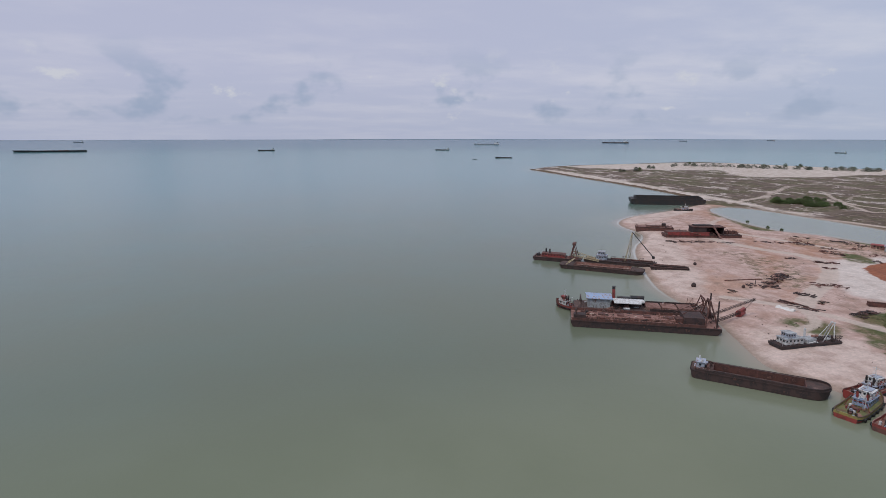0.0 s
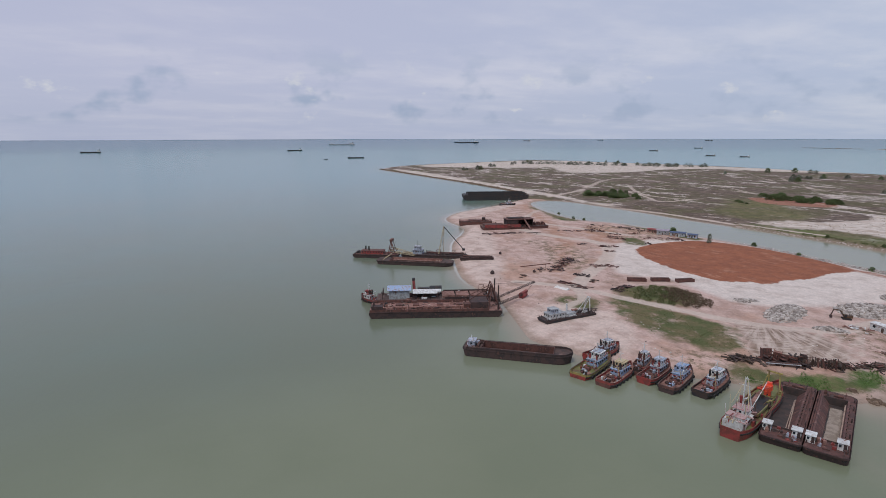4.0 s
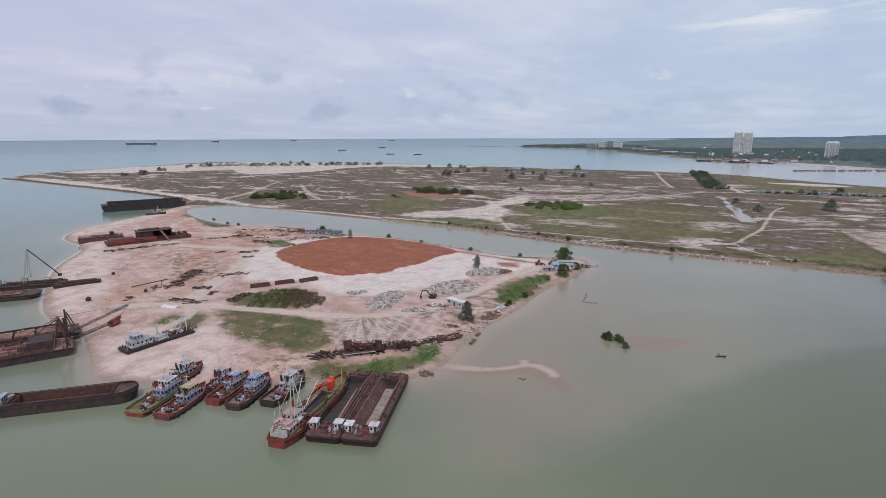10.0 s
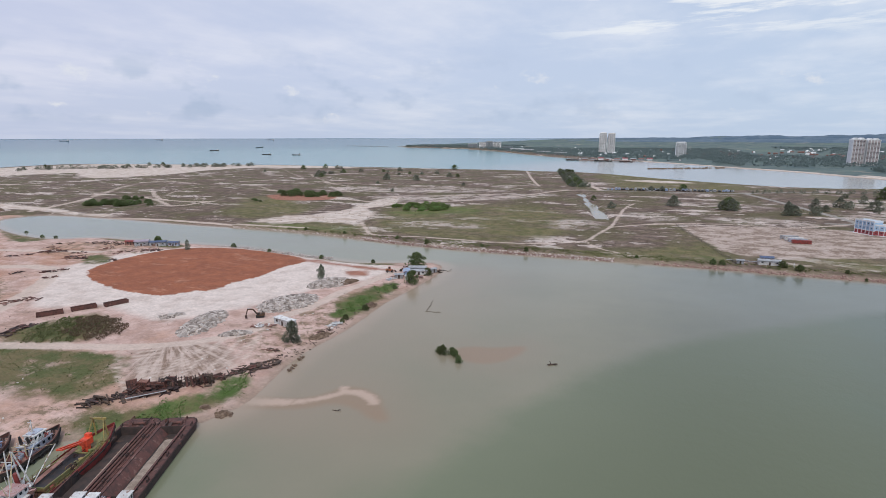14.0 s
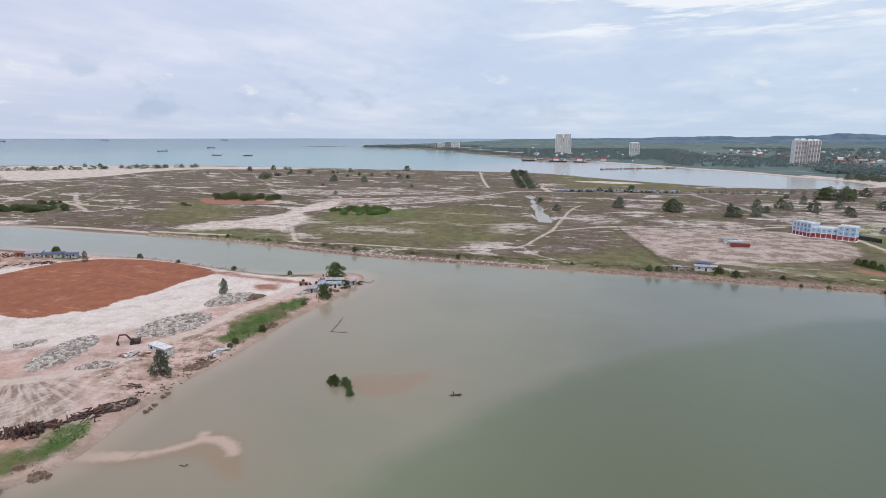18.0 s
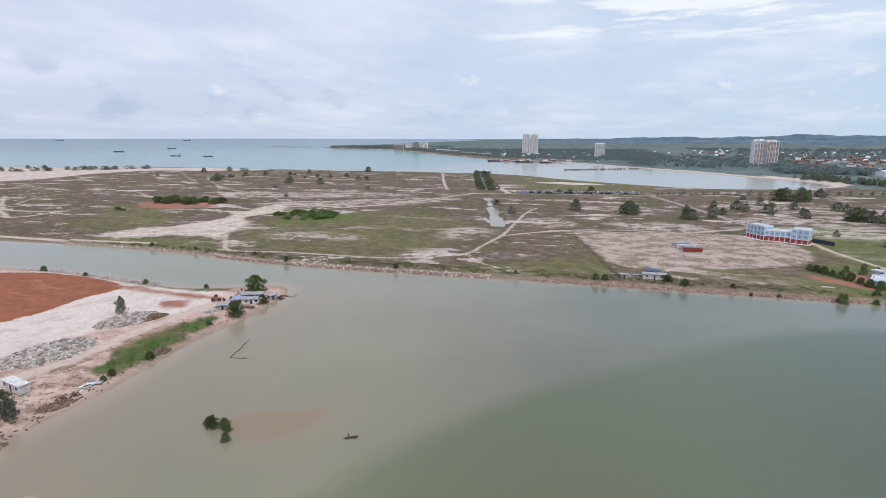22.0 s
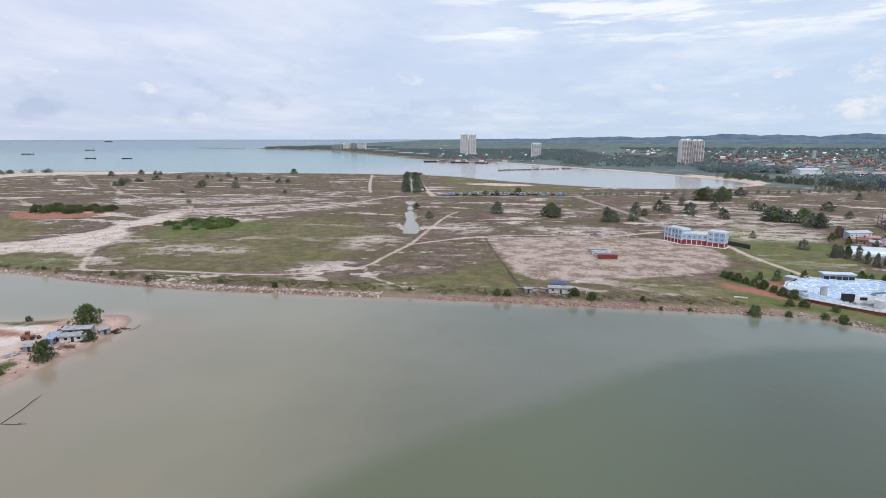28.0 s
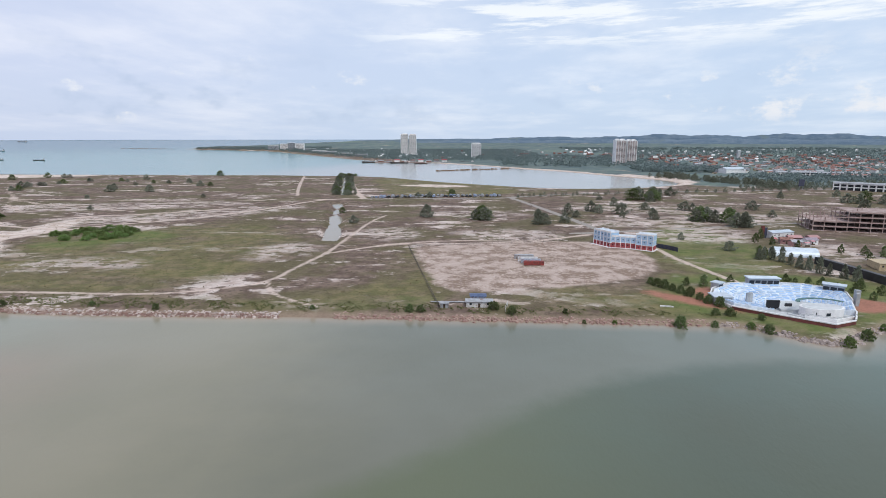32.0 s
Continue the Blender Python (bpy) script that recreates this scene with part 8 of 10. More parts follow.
BANK = [(-160, 475.2), (-118, 468.4), (-69, 464.9), (0, 465.9), (31, 466.4)]
BANK_EAST = [(56, 467.0), (66, 466.8), (134, 466.2), (195, 465.4), (220, 465)]
riprap("riprap_stones", BANK, 51, 1300, PALE_ROCK, "pale riprap stones along the channel bank", 0.35, 1.15, spread=1.3)
riprap("riprap_stones", [(x, y - 1.6) for x, y in BANK], 58, 700, RED_STONE, "red-brown stones at the foot of the bank", 0.3, 0.8, 0.7)
riprap("riprap_stones", [(-300, 485), (-219, 483), (-163, 476)], 52, 260, PALE_ROCK, "thin line of pale stones along the bank", 0.3, 0.8, 1.0)
riprap("riprap_stones", BANK_EAST, 53, 1000, RED_STONE, "red-brown riprap along the river bank", spread=1.5)
riprap("riprap_stones", [(58, 469), (134, 468), (195, 467), (222, 467)], 54, 900, PALE_ROCK, "pale stones on top of the river bank", 0.3, 0.7, 0.7)
riprap("riprap_stones", [(220, 465), (232, 463.5), (242, 457.5), (248, 450.5), (254, 445.5), (259, 442), (268, 446), (281, 455.5), (293, 464.5), (310, 473)], 55, 520, PALE_ROCK, "pale stones round the stadium point", 0.3, 0.9, 1.2)
riprap("riprap_stones", [(-1290, 523), (-1027, 515), (-820, 511), (-652, 495), (-606, 480)], 56, 900, CLOD, "dark stone wall along the spit", 0.7, 1.6, 1.4)
riprap("riprap_stones", [(-246, 409), (-213, 412), (-171, 405), (-143, 403)], 57, 200, PALE_ROCK, "pale stones behind the red earth pad", 0.3, 0.8, 1.0)

WIRE_FENCE = surface("dark_weathered_fence", (0.10, 0.085, 0.07), (0.06, 0.05, 0.045), 0.9)


def fence(line, label, every=4.0, high=2.0, solid=None):
    x0, y0 = line[0]
    ob = thing("fence", x0, y0, 0, 0, label, "fence")
    post = Shape().box(-0.08, 0.08, -0.08, 0.08, -0.3, high).mesh("post", WIRE_FENCE)
    for (ax, ay), (bx, by) in zip(line, line[1:]):
        n = max(1, round(math.dist((ax, ay), (bx, by)) / every))
        for k in range(n):
            p, q = (ax + (bx - ax) * k / n - x0, ay + (by - ay) * k / n - y0), (ax + (bx - ax) * (k + 1) / n - x0, ay + (by - ay) * (k + 1) / n - y0)
            zp, zq = level(p[0] + x0, p[1] + y0), level(q[0] + x0, q[1] + y0)
            piece("post", post, ob, pose(p[0], p[1], zp))
            if solid:
                part("panel", Shape().loft([[(p[0], p[1] - 0.03, zp), (p[0], p[1] + 0.03, zp), (p[0], p[1] + 0.03, zp + high), (p[0], p[1] - 0.03, zp + high)], [(q[0], q[1] - 0.03, zq), (q[0], q[1] + 0.03, zq), (q[0], q[1] + 0.03, zq + high), (q[0], q[1] - 0.03, zq + high)]]), solid, ob)
            else:
                part("rail", Shape().beam((*p, zp + high - 0.15), (*q, zq + high - 0.15), 0.1).beam((*p, zp + high * 0.5), (*q, zq + high * 0.5), 0.08).beam((*p, zp + 0.25), (*q, zq + 0.25), 0.08), WIRE_FENCE, ob)


fence([(72.5, 617), (88, 545), (103.5, 473)], "long dark post-and-rail fence beside a ditch")
fence([(72.5, 617), (110, 627), (147, 634), (206, 653)], "dark post-and-rail fence along the bare plot", 5.0, 1.6)
NAVY_SHEET = surface("dark_blue_hoarding", (0.045, 0.050, 0.085), (0.03, 0.034, 0.06), 0.6)
fence([(248, 626), (255, 618), (259, 610)], "dark blue sheet hoarding beside the school", 3.0, 3.0, NAVY_SHEET)


def container(x, y, turn, paint, label):
    ob = thing("shipping_container", x, y, level(x, y), turn, label, "container", "parked shipping containers")
    part("body", Shape().box(-6.1, 6.1, -1.2, 1.2, 0.15, 2.6), paint, ob)
    s = Shape()
    for k in range(30):
        px = -5.9 + k * 0.405
        for sgn in (-1, 1):
            s.box(px, px + 0.2, min(sgn * 1.2, sgn * 1.24), max(sgn * 1.2, sgn * 1.24), 0.3, 2.45)
    part("corrugation", s, paint, ob)
    part("roof_rib", Shape().box(-6.1, 6.1, -1.22, 1.22, 2.6, 2.66), paint, ob)
    for sgn in (-1, 1):
        part("door", Shape().box(6.1, 6.16, min(sgn * 0.03, sgn * 1.15), max(sgn * 0.03, sgn * 1.15), 0.3, 2.5), paint, ob)
        part("corner_post", Shape().box(-6.13, -5.95, min(sgn * 1.1, sgn * 1.23), max(sgn * 1.1, sgn * 1.23), 0, 2.68).box(5.95, 6.13, min(sgn * 1.1, sgn * 1.23), max(sgn * 1.1, sgn * 1.23), 0, 2.68), paint, ob)


container(156.0, 564.5, 2, RED_PAINT, "red shipping container on bare soil")
container(154.6, 570.0, 2, SKY_PAINT, "grey-blue shipping container on bare soil")
container(153.4, 575.5, 2, WHITE_PAINT, "white shipping container on bare soil")
container(151.6, 583.0, 4, ZINC, "grey shipping container on bare soil")

# low house on the shore with its jetty of boards
shed("shore_house", 121.5, 479.0, 2, 12, 4.4, 2.8, WHITE_PAINT, ZINC, "low white shore house with a grey roof", 0.7, category="house")
shed("shore_house", 121.0, 485.0, 2, 7, 4.5, 3.6, SKY_PAINT, DEEP_BLUE, "small house with a dark blue roof", 0.6, category="house")
shed("hut", 105.5, 476.5, 0, 3.6, 3, 2.3, ZINC, ZINC, "tiny grey hut beside the fence", 0.4, category="hut")
ob = thing("boardwalk", 98.5, 483.5, 2.3, 0, "long grey raised boardwalk beside the houses", "boardwalk")
for k in range(14):
    part("board", Shape().box(k * 1.45, k * 1.45 + 1.38, -0.6, 0.6, 0.45, 0.55), ZINC, ob)
for k in range(6):
    part("leg", Shape().box(k * 4.0, k * 4.0 + 0.15, -0.5, -0.35, -0.2, 0.45).box(k * 4.0, k * 4.0 + 0.15, 0.35, 0.5, -0.2, 0.45), TIMBER, ob)
ob = thing("gate_frame", 134.0, 475.0, 2.2, 80, "white gate frame of pipes at the shore house", "gate")
part("frame", Shape().beam((-4, 0, 0), (-4, 0, 2.6), 0.15).beam((4, 0, 0), (4, 0, 2.6), 0.15).beam((-4, 0, 2.6), (4, 0, 2.6), 0.15).beam((-4, 0, 1.3), (4, 0, 1.3), 0.1), WHITE_PAINT, ob)
ob = thing("bench_slab", 208.5, 482.5, level(208, 482), -8, "white concrete slab lying on the grass", "slab")
part("slab", Shape().box(-3, 3, -0.4, 0.4, 0, 0.5), WHITE_PAINT, ob)

# three-storey school, pale blue above and red below, in three wings
PALE_BLUE = surface("pale_blue_render", (0.36, 0.50, 0.66), (0.30, 0.42, 0.57), 0.7, 0.0, 0.2)
BRICK_RED = surface("red_render", (0.33, 0.060, 0.065), (0.26, 0.05, 0.055), 0.75, 0.0, 0.2)
TRIM_WHITE = surface("clean_white_render", (0.74, 0.74, 0.74), (0.64, 0.64, 0.65), 0.6, 0.0, 0.3)
BLUE_ROOF = surface("pale_metal_roof", (0.52, 0.58, 0.64), (0.44, 0.50, 0.56), 0.45, 0.1, 0.3)


def wing(parent, ax, ay, bx, by, deep, storeys, height, end_windows=2):
    L = math.dist((ax, ay), (bx, by))
    a = math.atan2(by - ay, bx - ax)
    at = lambda u, v: ((ax + u * math.cos(a) - v * math.sin(a)), (ay + u * math.sin(a) + v * math.cos(a)))
    quad = lambda u0, u1, v0, v1: [at(u0, v0), at(u1, v0), at(u1, v1), at(u0, v1)]
    h = height / storeys
    part("lower_wall", Shape().prism(quad(0, L, 0, deep), 0, h), BRICK_RED, parent, "red ground floor wall")
    up = part("upper_wall", Shape().prism(quad(0, L, 0, deep), h, height), PALE_BLUE, parent, "pale blue upper wall")
    for k in range(1, storeys + 1):
        part("white_band", Shape().prism(quad(-0.15, L + 0.15, -0.15, deep + 0.15), k * h - 0.25, k * h + 0.1), TRIM_WHITE, parent)
    part("plinth", Shape().prism(quad(-1.2, L + 1.2, -1.8, deep + 1.0), -0.3, 0.25), TRIM_WHITE, parent)
    part("parapet", Shape().prism(quad(-0.1, L + 0.1, -0.1, 0.3), height + 0.1, height + 0.9).prism(quad(-0.1, L + 0.1, deep - 0.3, deep + 0.1), height + 0.1, height + 0.9), TRIM_WHITE, parent)
    part("roof", Shape().prism(quad(0, L, 0.3, deep - 0.3), height + 0.1, height + 0.4), BLUE_ROOF, parent)
    n = max(2, int(L / 3.2))
    for s in range(storeys):
        for k in range(n):
            u = (k + 0.5) * L / n
            for v, d in ((0, -1), (deep, 1)):
                px, py = at(u, v)
                w = window(parent, px, py, (s + 0.52) * h, -math.sin(a) * d, math.cos(a) * d, 0.8, 0.65)
    for k in range(n + 1):
        u = min(max(k * L / n, 0.15), L - 0.15)
        part("pilaster", Shape().prism(quad(u - 0.18, u + 0.18, -0.22, 0.0), 0.25, height), TRIM_WHITE, parent)


ob = thing("school_building", 207.7, 637.6, level(220, 622), 0, "three-storey school, pale blue above, red below, white bands", "school building")
wing(ob, 0, 0, 8.6, -14.5, 8, 3, 10.6)
wing(ob, 8.8, -13.6, 25, -19.6, 7, 2, 8.0)
wing(ob, 24.6, -20.6, 34.5, -27.0, 8, 3, 10.6)

# open-air stadium
SEAT_BLUE = surface("pale_blue_seats", (0.36, 0.52, 0.74), (0.46, 0.61, 0.79), 0.5, 0.0, 0.12)
SEAT_WHITE = surface("white_seats", (0.64, 0.70, 0.77), (0.54, 0.61, 0.69), 0.5, 0.0, 0.2)
GREY_RENDER = surface("grey_render", (0.40, 0.42, 0.44), (0.32, 0.34, 0.36), 0.7, 0.0, 0.3)
DARK_RED_WALL = surface("dark_red_wall", (0.16, 0.045, 0.040), (0.11, 0.035, 0.03), 0.75, 0.0, 0.3)
STAGE = surface("pale_stage_floor", (0.50, 0.52, 0.53), (0.42, 0.44, 0.45), 0.7, 0.0, 0.2)
TEAL_ROOF = surface("dark_green_canopy", (0.055, 0.135, 0.12), (0.04, 0.10, 0.09), 0.5)
RIM = [(232.5, 494), (237, 480.5), (252, 468), (268, 456.5), (279.5, 462), (287, 473), (295, 488), (301, 502), (297, 511), (288, 517), (277, 519), (262, 518.5), (250, 516), (238.5, 506)]
CX, CY = 266.0, 488.0
ob = thing("stadium", CX, CY, level(250, 480), 0, "open-air stadium with pale blue and white seat tiers", "stadium")


def rim_point(k, q, rise=0.0):
    n = len(RIM)
    i = int(math.floor(k)) % n
    f = k - math.floor(k)
    x = RIM[i][0] * (1 - f) + RIM[(i + 1) % n][0] * f - CX
    y = RIM[i][1] * (1 - f) + RIM[(i + 1) % n][1] * f - CY
    return x * q + 1.0 * (1 - q), y * q - 9.0 * (1 - q), rise


part("ground_slab", Shape().prism([rim_point(k, 1.0)[:2] for k in range(14)], -0.6, 0.15), STAGE, ob)
for k in range(14):
    a, b = rim_point(k, 1.0), rim_point(k + 1, 1.0)
    high = (1.4 if k in (1, 2, 3) else 1.8 if k in (0, 4, 5) else 3.2)
    col = DARK_RED_WALL if k in (1, 2, 3, 4) else TRIM_WHITE
    part("outer_wall", Shape().beam((a[0], a[1], high / 2), (b[0], b[1], high / 2), 0.4, high), col, ob)
    if k in (1, 2, 3, 4):
        part("wall_coping", Shape().beam((a[0], a[1], high + 0.3), (b[0], b[1], high + 0.3), 0.6, 0.5), TRIM_WHITE, ob)
rows = 19
for r in range(rows):
    q0, q1 = 0.97 - r * 0.031, 0.97 - (r + 1) * 0.031
    z = 2.9 - r * 0.13
    for k in range(5, 15):
        shape = Shape()
        steps_in = 3
        for j in range(steps_in):
            a0, a1 = k + j / steps_in, k + (j + 1) / steps_in
            p0, p1, p2, p3 = rim_point(a0, q0), rim_point(a1, q0), rim_point(a1, q1), rim_point(a0, q1)
            shape.prism([p[:2] for p in (p0, p1, p2, p3)][::-1], 0.15, z)
        part("tier", shape, SEAT_WHITE, ob)
        for j in range(2):
            if (r * 7 + k * 3 + j * 5) % 13 == 0:
                continue
            a0, a1 = k + j / 2 + 0.04, k + (j + 1) / 2 - 0.04 - 0.06 * ((r * 5 + k + j) % 3)
            qa, qb = q1 + 0.006, q1 + 0.017
            p0, p1, p2, p3 = rim_point(a0, qb), rim_point(a1, qb), rim_point(a1, qa), rim_point(a0, qa)
            part("bench", Shape().prism([p[:2] for p in (p0, p1, p2, p3)][::-1], z, z + 0.42), SEAT_BLUE if (r * 3 + j * 2 + k * 5) % 7 < 4 else SEAT_WHITE, ob)


def stand_box(parent, x, y, turn, L, W, z0, z1):
    m = pose(x - CX, y - CY, 0, 0, 0, turn)
    s = Shape().box(-L / 2, L / 2, -W / 2, W / 2, z0, z1)
    s.v = [tuple(m @ Vector(p)) for p in s.v]
    b = part("press_box", s, GREY_RENDER, parent, "grey glazed press box")
    t = Shape().box(-L / 2 - 0.6, L / 2 + 0.6, -W / 2 - 0.8, W / 2 + 0.4, z1, z1 + 0.4)
    t.v = [tuple(m @ Vector(p)) for p in t.v]
    part("box_roof", t, BLUE_ROOF, b)
    n = int(L / 2.6)
    for k in range(n):
        px, py, _ = m @ Vector((-L / 2 + (k + 0.5) * L / n, -W / 2, 0))
        a = radians(turn)
        window(b, px, py, z0 + (z1 - z0) * 0.66, math.sin(a), -math.cos(a), L / n * 0.86, (z1 - z0) * 0.32)


stand_box(ob, 268.5, 517.5, -2, 15, 4.5, 0.2, 5.8)
stand_box(ob, 297.5, 506.0, -35, 9, 4.0, 0.2, 5.6)
stand_box(ob, 243.0, 511, 40, 4.5, 4, 0.2, 4.6)
part("corner_house", Shape().box(232 - CX, 240 - CX, 487 - CY, 494 - CY, 0, 3.6), GREY_RENDER, ob)
part("corner_roof", Shape().box(231.6 - CX, 240.4 - CX, 486.6 - CY, 494.4 - CY, 3.6, 4.0), BLUE_ROOF, ob)
for px, py in ((246.9, 487.0), (248.7, 488.2)):
    part("light_tower", Shape().box(px - 0.7 - CX, px + 0.7 - CX, py - 0.7 - CY, py + 0.7 - CY, 0, 6.0), GREY_RENDER, ob, "grey slab tower")
part("light_tower", Shape().box(299 - CX, 301 - CX, 492 - CY, 494 - CY, 0, 6.5).box(296.5 - CX, 298 - CX, 488 - CY, 489.5 - CY, 0, 6), GREY_RENDER, ob, "grey slab tower")
scr = part("screen", Shape().box(252.2 - CX, 257.9 - CX, 480.3 - CY, 481.0 - CY, 0.8, 4.6), surface("black_screen", (0.012, 0.013, 0.016), None, 0.35), ob, "black video screen")
part("screen_leg", Shape().box(253 - CX, 253.4 - CX, 481 - CY, 481.4 - CY, 0.1, 4.4).box(256.6 - CX, 257 - CX, 481 - CY, 481.4 - CY, 0.1, 4.4), DARK_RUST, scr)
part("stage", Shape().box(257.5 - CX, 266 - CX, 477.5 - CY, 483 - CY, 0.1, 1.2), STAGE, ob)
# dark panel stands for a low opening, its shade given as colour
part("stage_back", Shape().box(261.5 - CX, 264.5 - CX, 482.2 - CY, 482.8 - CY, 1.2, 2.6), surface("shaded_opening", (0.02, 0.022, 0.026), None, 0.7), ob)
part("drum_house", Shape().prism([(271.5 - CX + 8.8 * math.cos(t) * 1.05, 472.5 - CY + 5.2 * math.sin(t)) for t in np.linspace(0, math.tau, 20)[:-1]], 0.1, 4.4), TRIM_WHITE, ob, "white curved gate building")
part("drum_roof", Shape().prism([(271.5 - CX + 7.9 * math.cos(t) * 1.05, 472.5 - CY + 4.5 * math.sin(t)) for t in np.linspace(0, math.tau, 20)[:-1]], 4.4, 4.55), STAGE, ob)
for t0 in np.linspace(0.25, 2.9, 12):
    part("canopy_rib", Shape().beam((271.5 - CX + 9.6 * math.cos(t0), 472.5 - CY + 6.2 * math.sin(t0), 4.4), (271.5 - CX + 9.9 * math.cos(t0), 472.5 - CY + 6.6 * math.sin(t0), 6.2), 0.2), TRIM_WHITE, ob)
arc = [(271.5 - CX + 9.9 * math.cos(t), 472.5 - CY + 6.6 * math.sin(t), 6.2) for t in np.linspace(0.2, 2.95, 14)]
s = Shape()
for a, b in zip(arc, arc[1:]):
    s.beam(a, b, 1.7, 0.25)
part("canopy", s, TEAL_ROOF, ob, "dark green curved canopy")
for k, (wx, wy) in enumerate(((264.6, 469.6), (267.6, 468.0), (271.5, 467.25), (275.4, 468.0))):
    window(ob, wx - CX, wy - CY - 0.05, 2.3, -0.35 + 0.2 * k, -1, 1.8, 1.3)
part("forecourt_wall", Shape().beam((262 - CX, 467.5 - CY, 0.9), (272 - CX, 462.6 - CY, 0.9), 0.3, 1.8).beam((272 - CX, 462.6 - CY, 0.9), (284 - CX, 468 - CY, 0.9), 0.3, 1.8), TRIM_WHITE, ob)
part("forecourt_rail", Shape().beam((262 - CX, 467.3 - CY, 2.6), (272 - CX, 462.4 - CY, 2.6), 0.12).beam((272 - CX, 462.4 - CY, 2.6), (284 - CX, 467.8 - CY, 2.6), 0.12), GREY_RENDER, ob)

# sheds and halls behind the stadium
ob = thing("arched_hall", 332, 603, level(333, 603), -12, "white arched hall with a dark open end", "hall")
arch = [(-7.5 * math.cos(t), 5.2 * math.sin(t)) for t in np.linspace(0, math.pi, 15)]
part("vault", Shape().loft([[(x, y, z) for y, z in arch] + [(x, y * 0.97, z * 0.97 - 0.05) for y, z in reversed(arch)] for x in (-13, 13)]), BLUE_ROOF, ob)
# near-black sheet closes the open end and paints the shade inside
part("end_wall", Shape().loft([[(x, y * 0.95, z * 0.95) for y, z in arch] for x in (-12.4, -12.2)]), surface("shaded_hall_opening", (0.03, 0.032, 0.036), None, 0.8), ob, "near-black sheet for the shade in the open end")
part("end_wall", Shape().loft([[(x, y * 0.95, z * 0.95) for y, z in arch] for x in (12.2, 12.4)]), TRIM_WHITE, ob)
shed("exhibition_hall", 358, 672, 18, 20, 10, 4.5, TRIM_WHITE, BLUE_ROOF, "white hall with a pale roof beside the road", 1.2, category="hall")
ob = thing("sign_tower", 345.5, 668.5, level(347, 668), 5, "dark red and blue advertising tower", "sign")
part("panel", Shape().box(-2.6, -0.1, -0.6, 0.6, 0, 9.5), DARK_RED_WALL, ob)
part("panel", Shape().box(0.1, 2.0, -0.6, 0.6, 0, 8.0), NAVY_SHEET, ob)
DUSTY_PINK = surface("dusty_pink_render", (0.40, 0.215, 0.215), (0.32, 0.20, 0.19), 0.8)
for k, (x, y, L, W, H) in enumerate(((350, 646, 8, 6, 3.2), (359, 652, 9, 6, 3.6), (352, 637, 7, 5, 3.0), (366, 644, 9, 6, 3.4), (372, 652, 8, 6, 3.8))):
    shed("market_house", x, y, -15 + 8 * k, L, W, H, (DUSTY_PINK, PALE_RUST, DUSTY_PINK, TRIM_WHITE, DUSTY_PINK)[k], (PALE_RUST, DUSTY_PINK, ZINC, DUSTY_MAUVE, DUSTY_PINK)[k], ("low pink-walled house with a rusty roof", "low house with a dusty pink roof", "small pink house with a grey roof", "white house with a mauve roof", "pink-walled house with a faded roof")[k], 1.4, category="house")
ob = thing("curved_wall", 338, 548, level(338, 548), 0, "long curved wall wrapped in black sheeting", "wall")
BLACK_SHEET = surface("black_sheeting", (0.018, 0.019, 0.022), (0.03, 0.03, 0.033), 0.5, 0.0, 0.3)
curve = [(-6 + 8 * math.sin(u * 1.4), 30 - 66 * u) for u in np.linspace(0, 1, 12)]
for a, b in zip(curve, curve[1:]):
    part("panel", Shape().beam((a[0], a[1], 2.2), (b[0], b[1], 2.2), 3.0, 4.4), BLACK_SHEET, ob)
shed("workshop", 372, 566, -10, 26, 14, 4.0, BUFF_PAINT, BUFF_PAINT, "buff flat-roofed workshop behind the black wall", flat=True, category="workshop")

# unfinished concrete frame building
RAW = surface("raw_brown_concrete", (0.37, 0.285, 0.26), (0.25, 0.175, 0.16), 0.9, 0.0, 0.2)
ob = thing("unfinished_building", 404, 706, level(404, 706), -14, "unfinished brown concrete frame of four floors", "building")
for s in range(5):
    L0 = 0 if s < 3 else 26
    part("floor_slab", Shape().box(L0, 118, 0, 40 if s < 4 else 34, s * 4.1 - 0.05, s * 4.1 + 0.3), RAW, ob)
    if s < 4:
        for i in range(int(L0 / 8), 15):
            for j in range(5):
                part("column", Shape().box(i * 8.3, i * 8.3 + 0.6, j * 9.7, j * 9.7 + 0.6, s * 4.1 + 0.3, s * 4.1 + 4.05), RAW, ob)
        part("edge_beam", Shape().box(L0, 118, -0.1, 0.4, s * 4.1 + 3.4, s * 4.1 + 4.05), RAW, ob)
for k in range(14):
    part("stub_column", Shape().box(28 + k * 6.4, 28.5 + k * 6.4, 2 + (k % 4) * 9, 2.5 + (k % 4) * 9, 16.7, 16.7 + 1.0 + (k * 37 % 5) * 0.4), RAW, ob)
part("scaffold", Shape().beam((70, -2, 0), (70, -2, 14), 0.2).beam((76, -2, 0), (76, -2, 14), 0.2).beam((70, -2, 0), (76, -2, 14), 0.2).beam((70, -2, 7), (76, -2, 7), 0.2), DARK_RUST, ob)

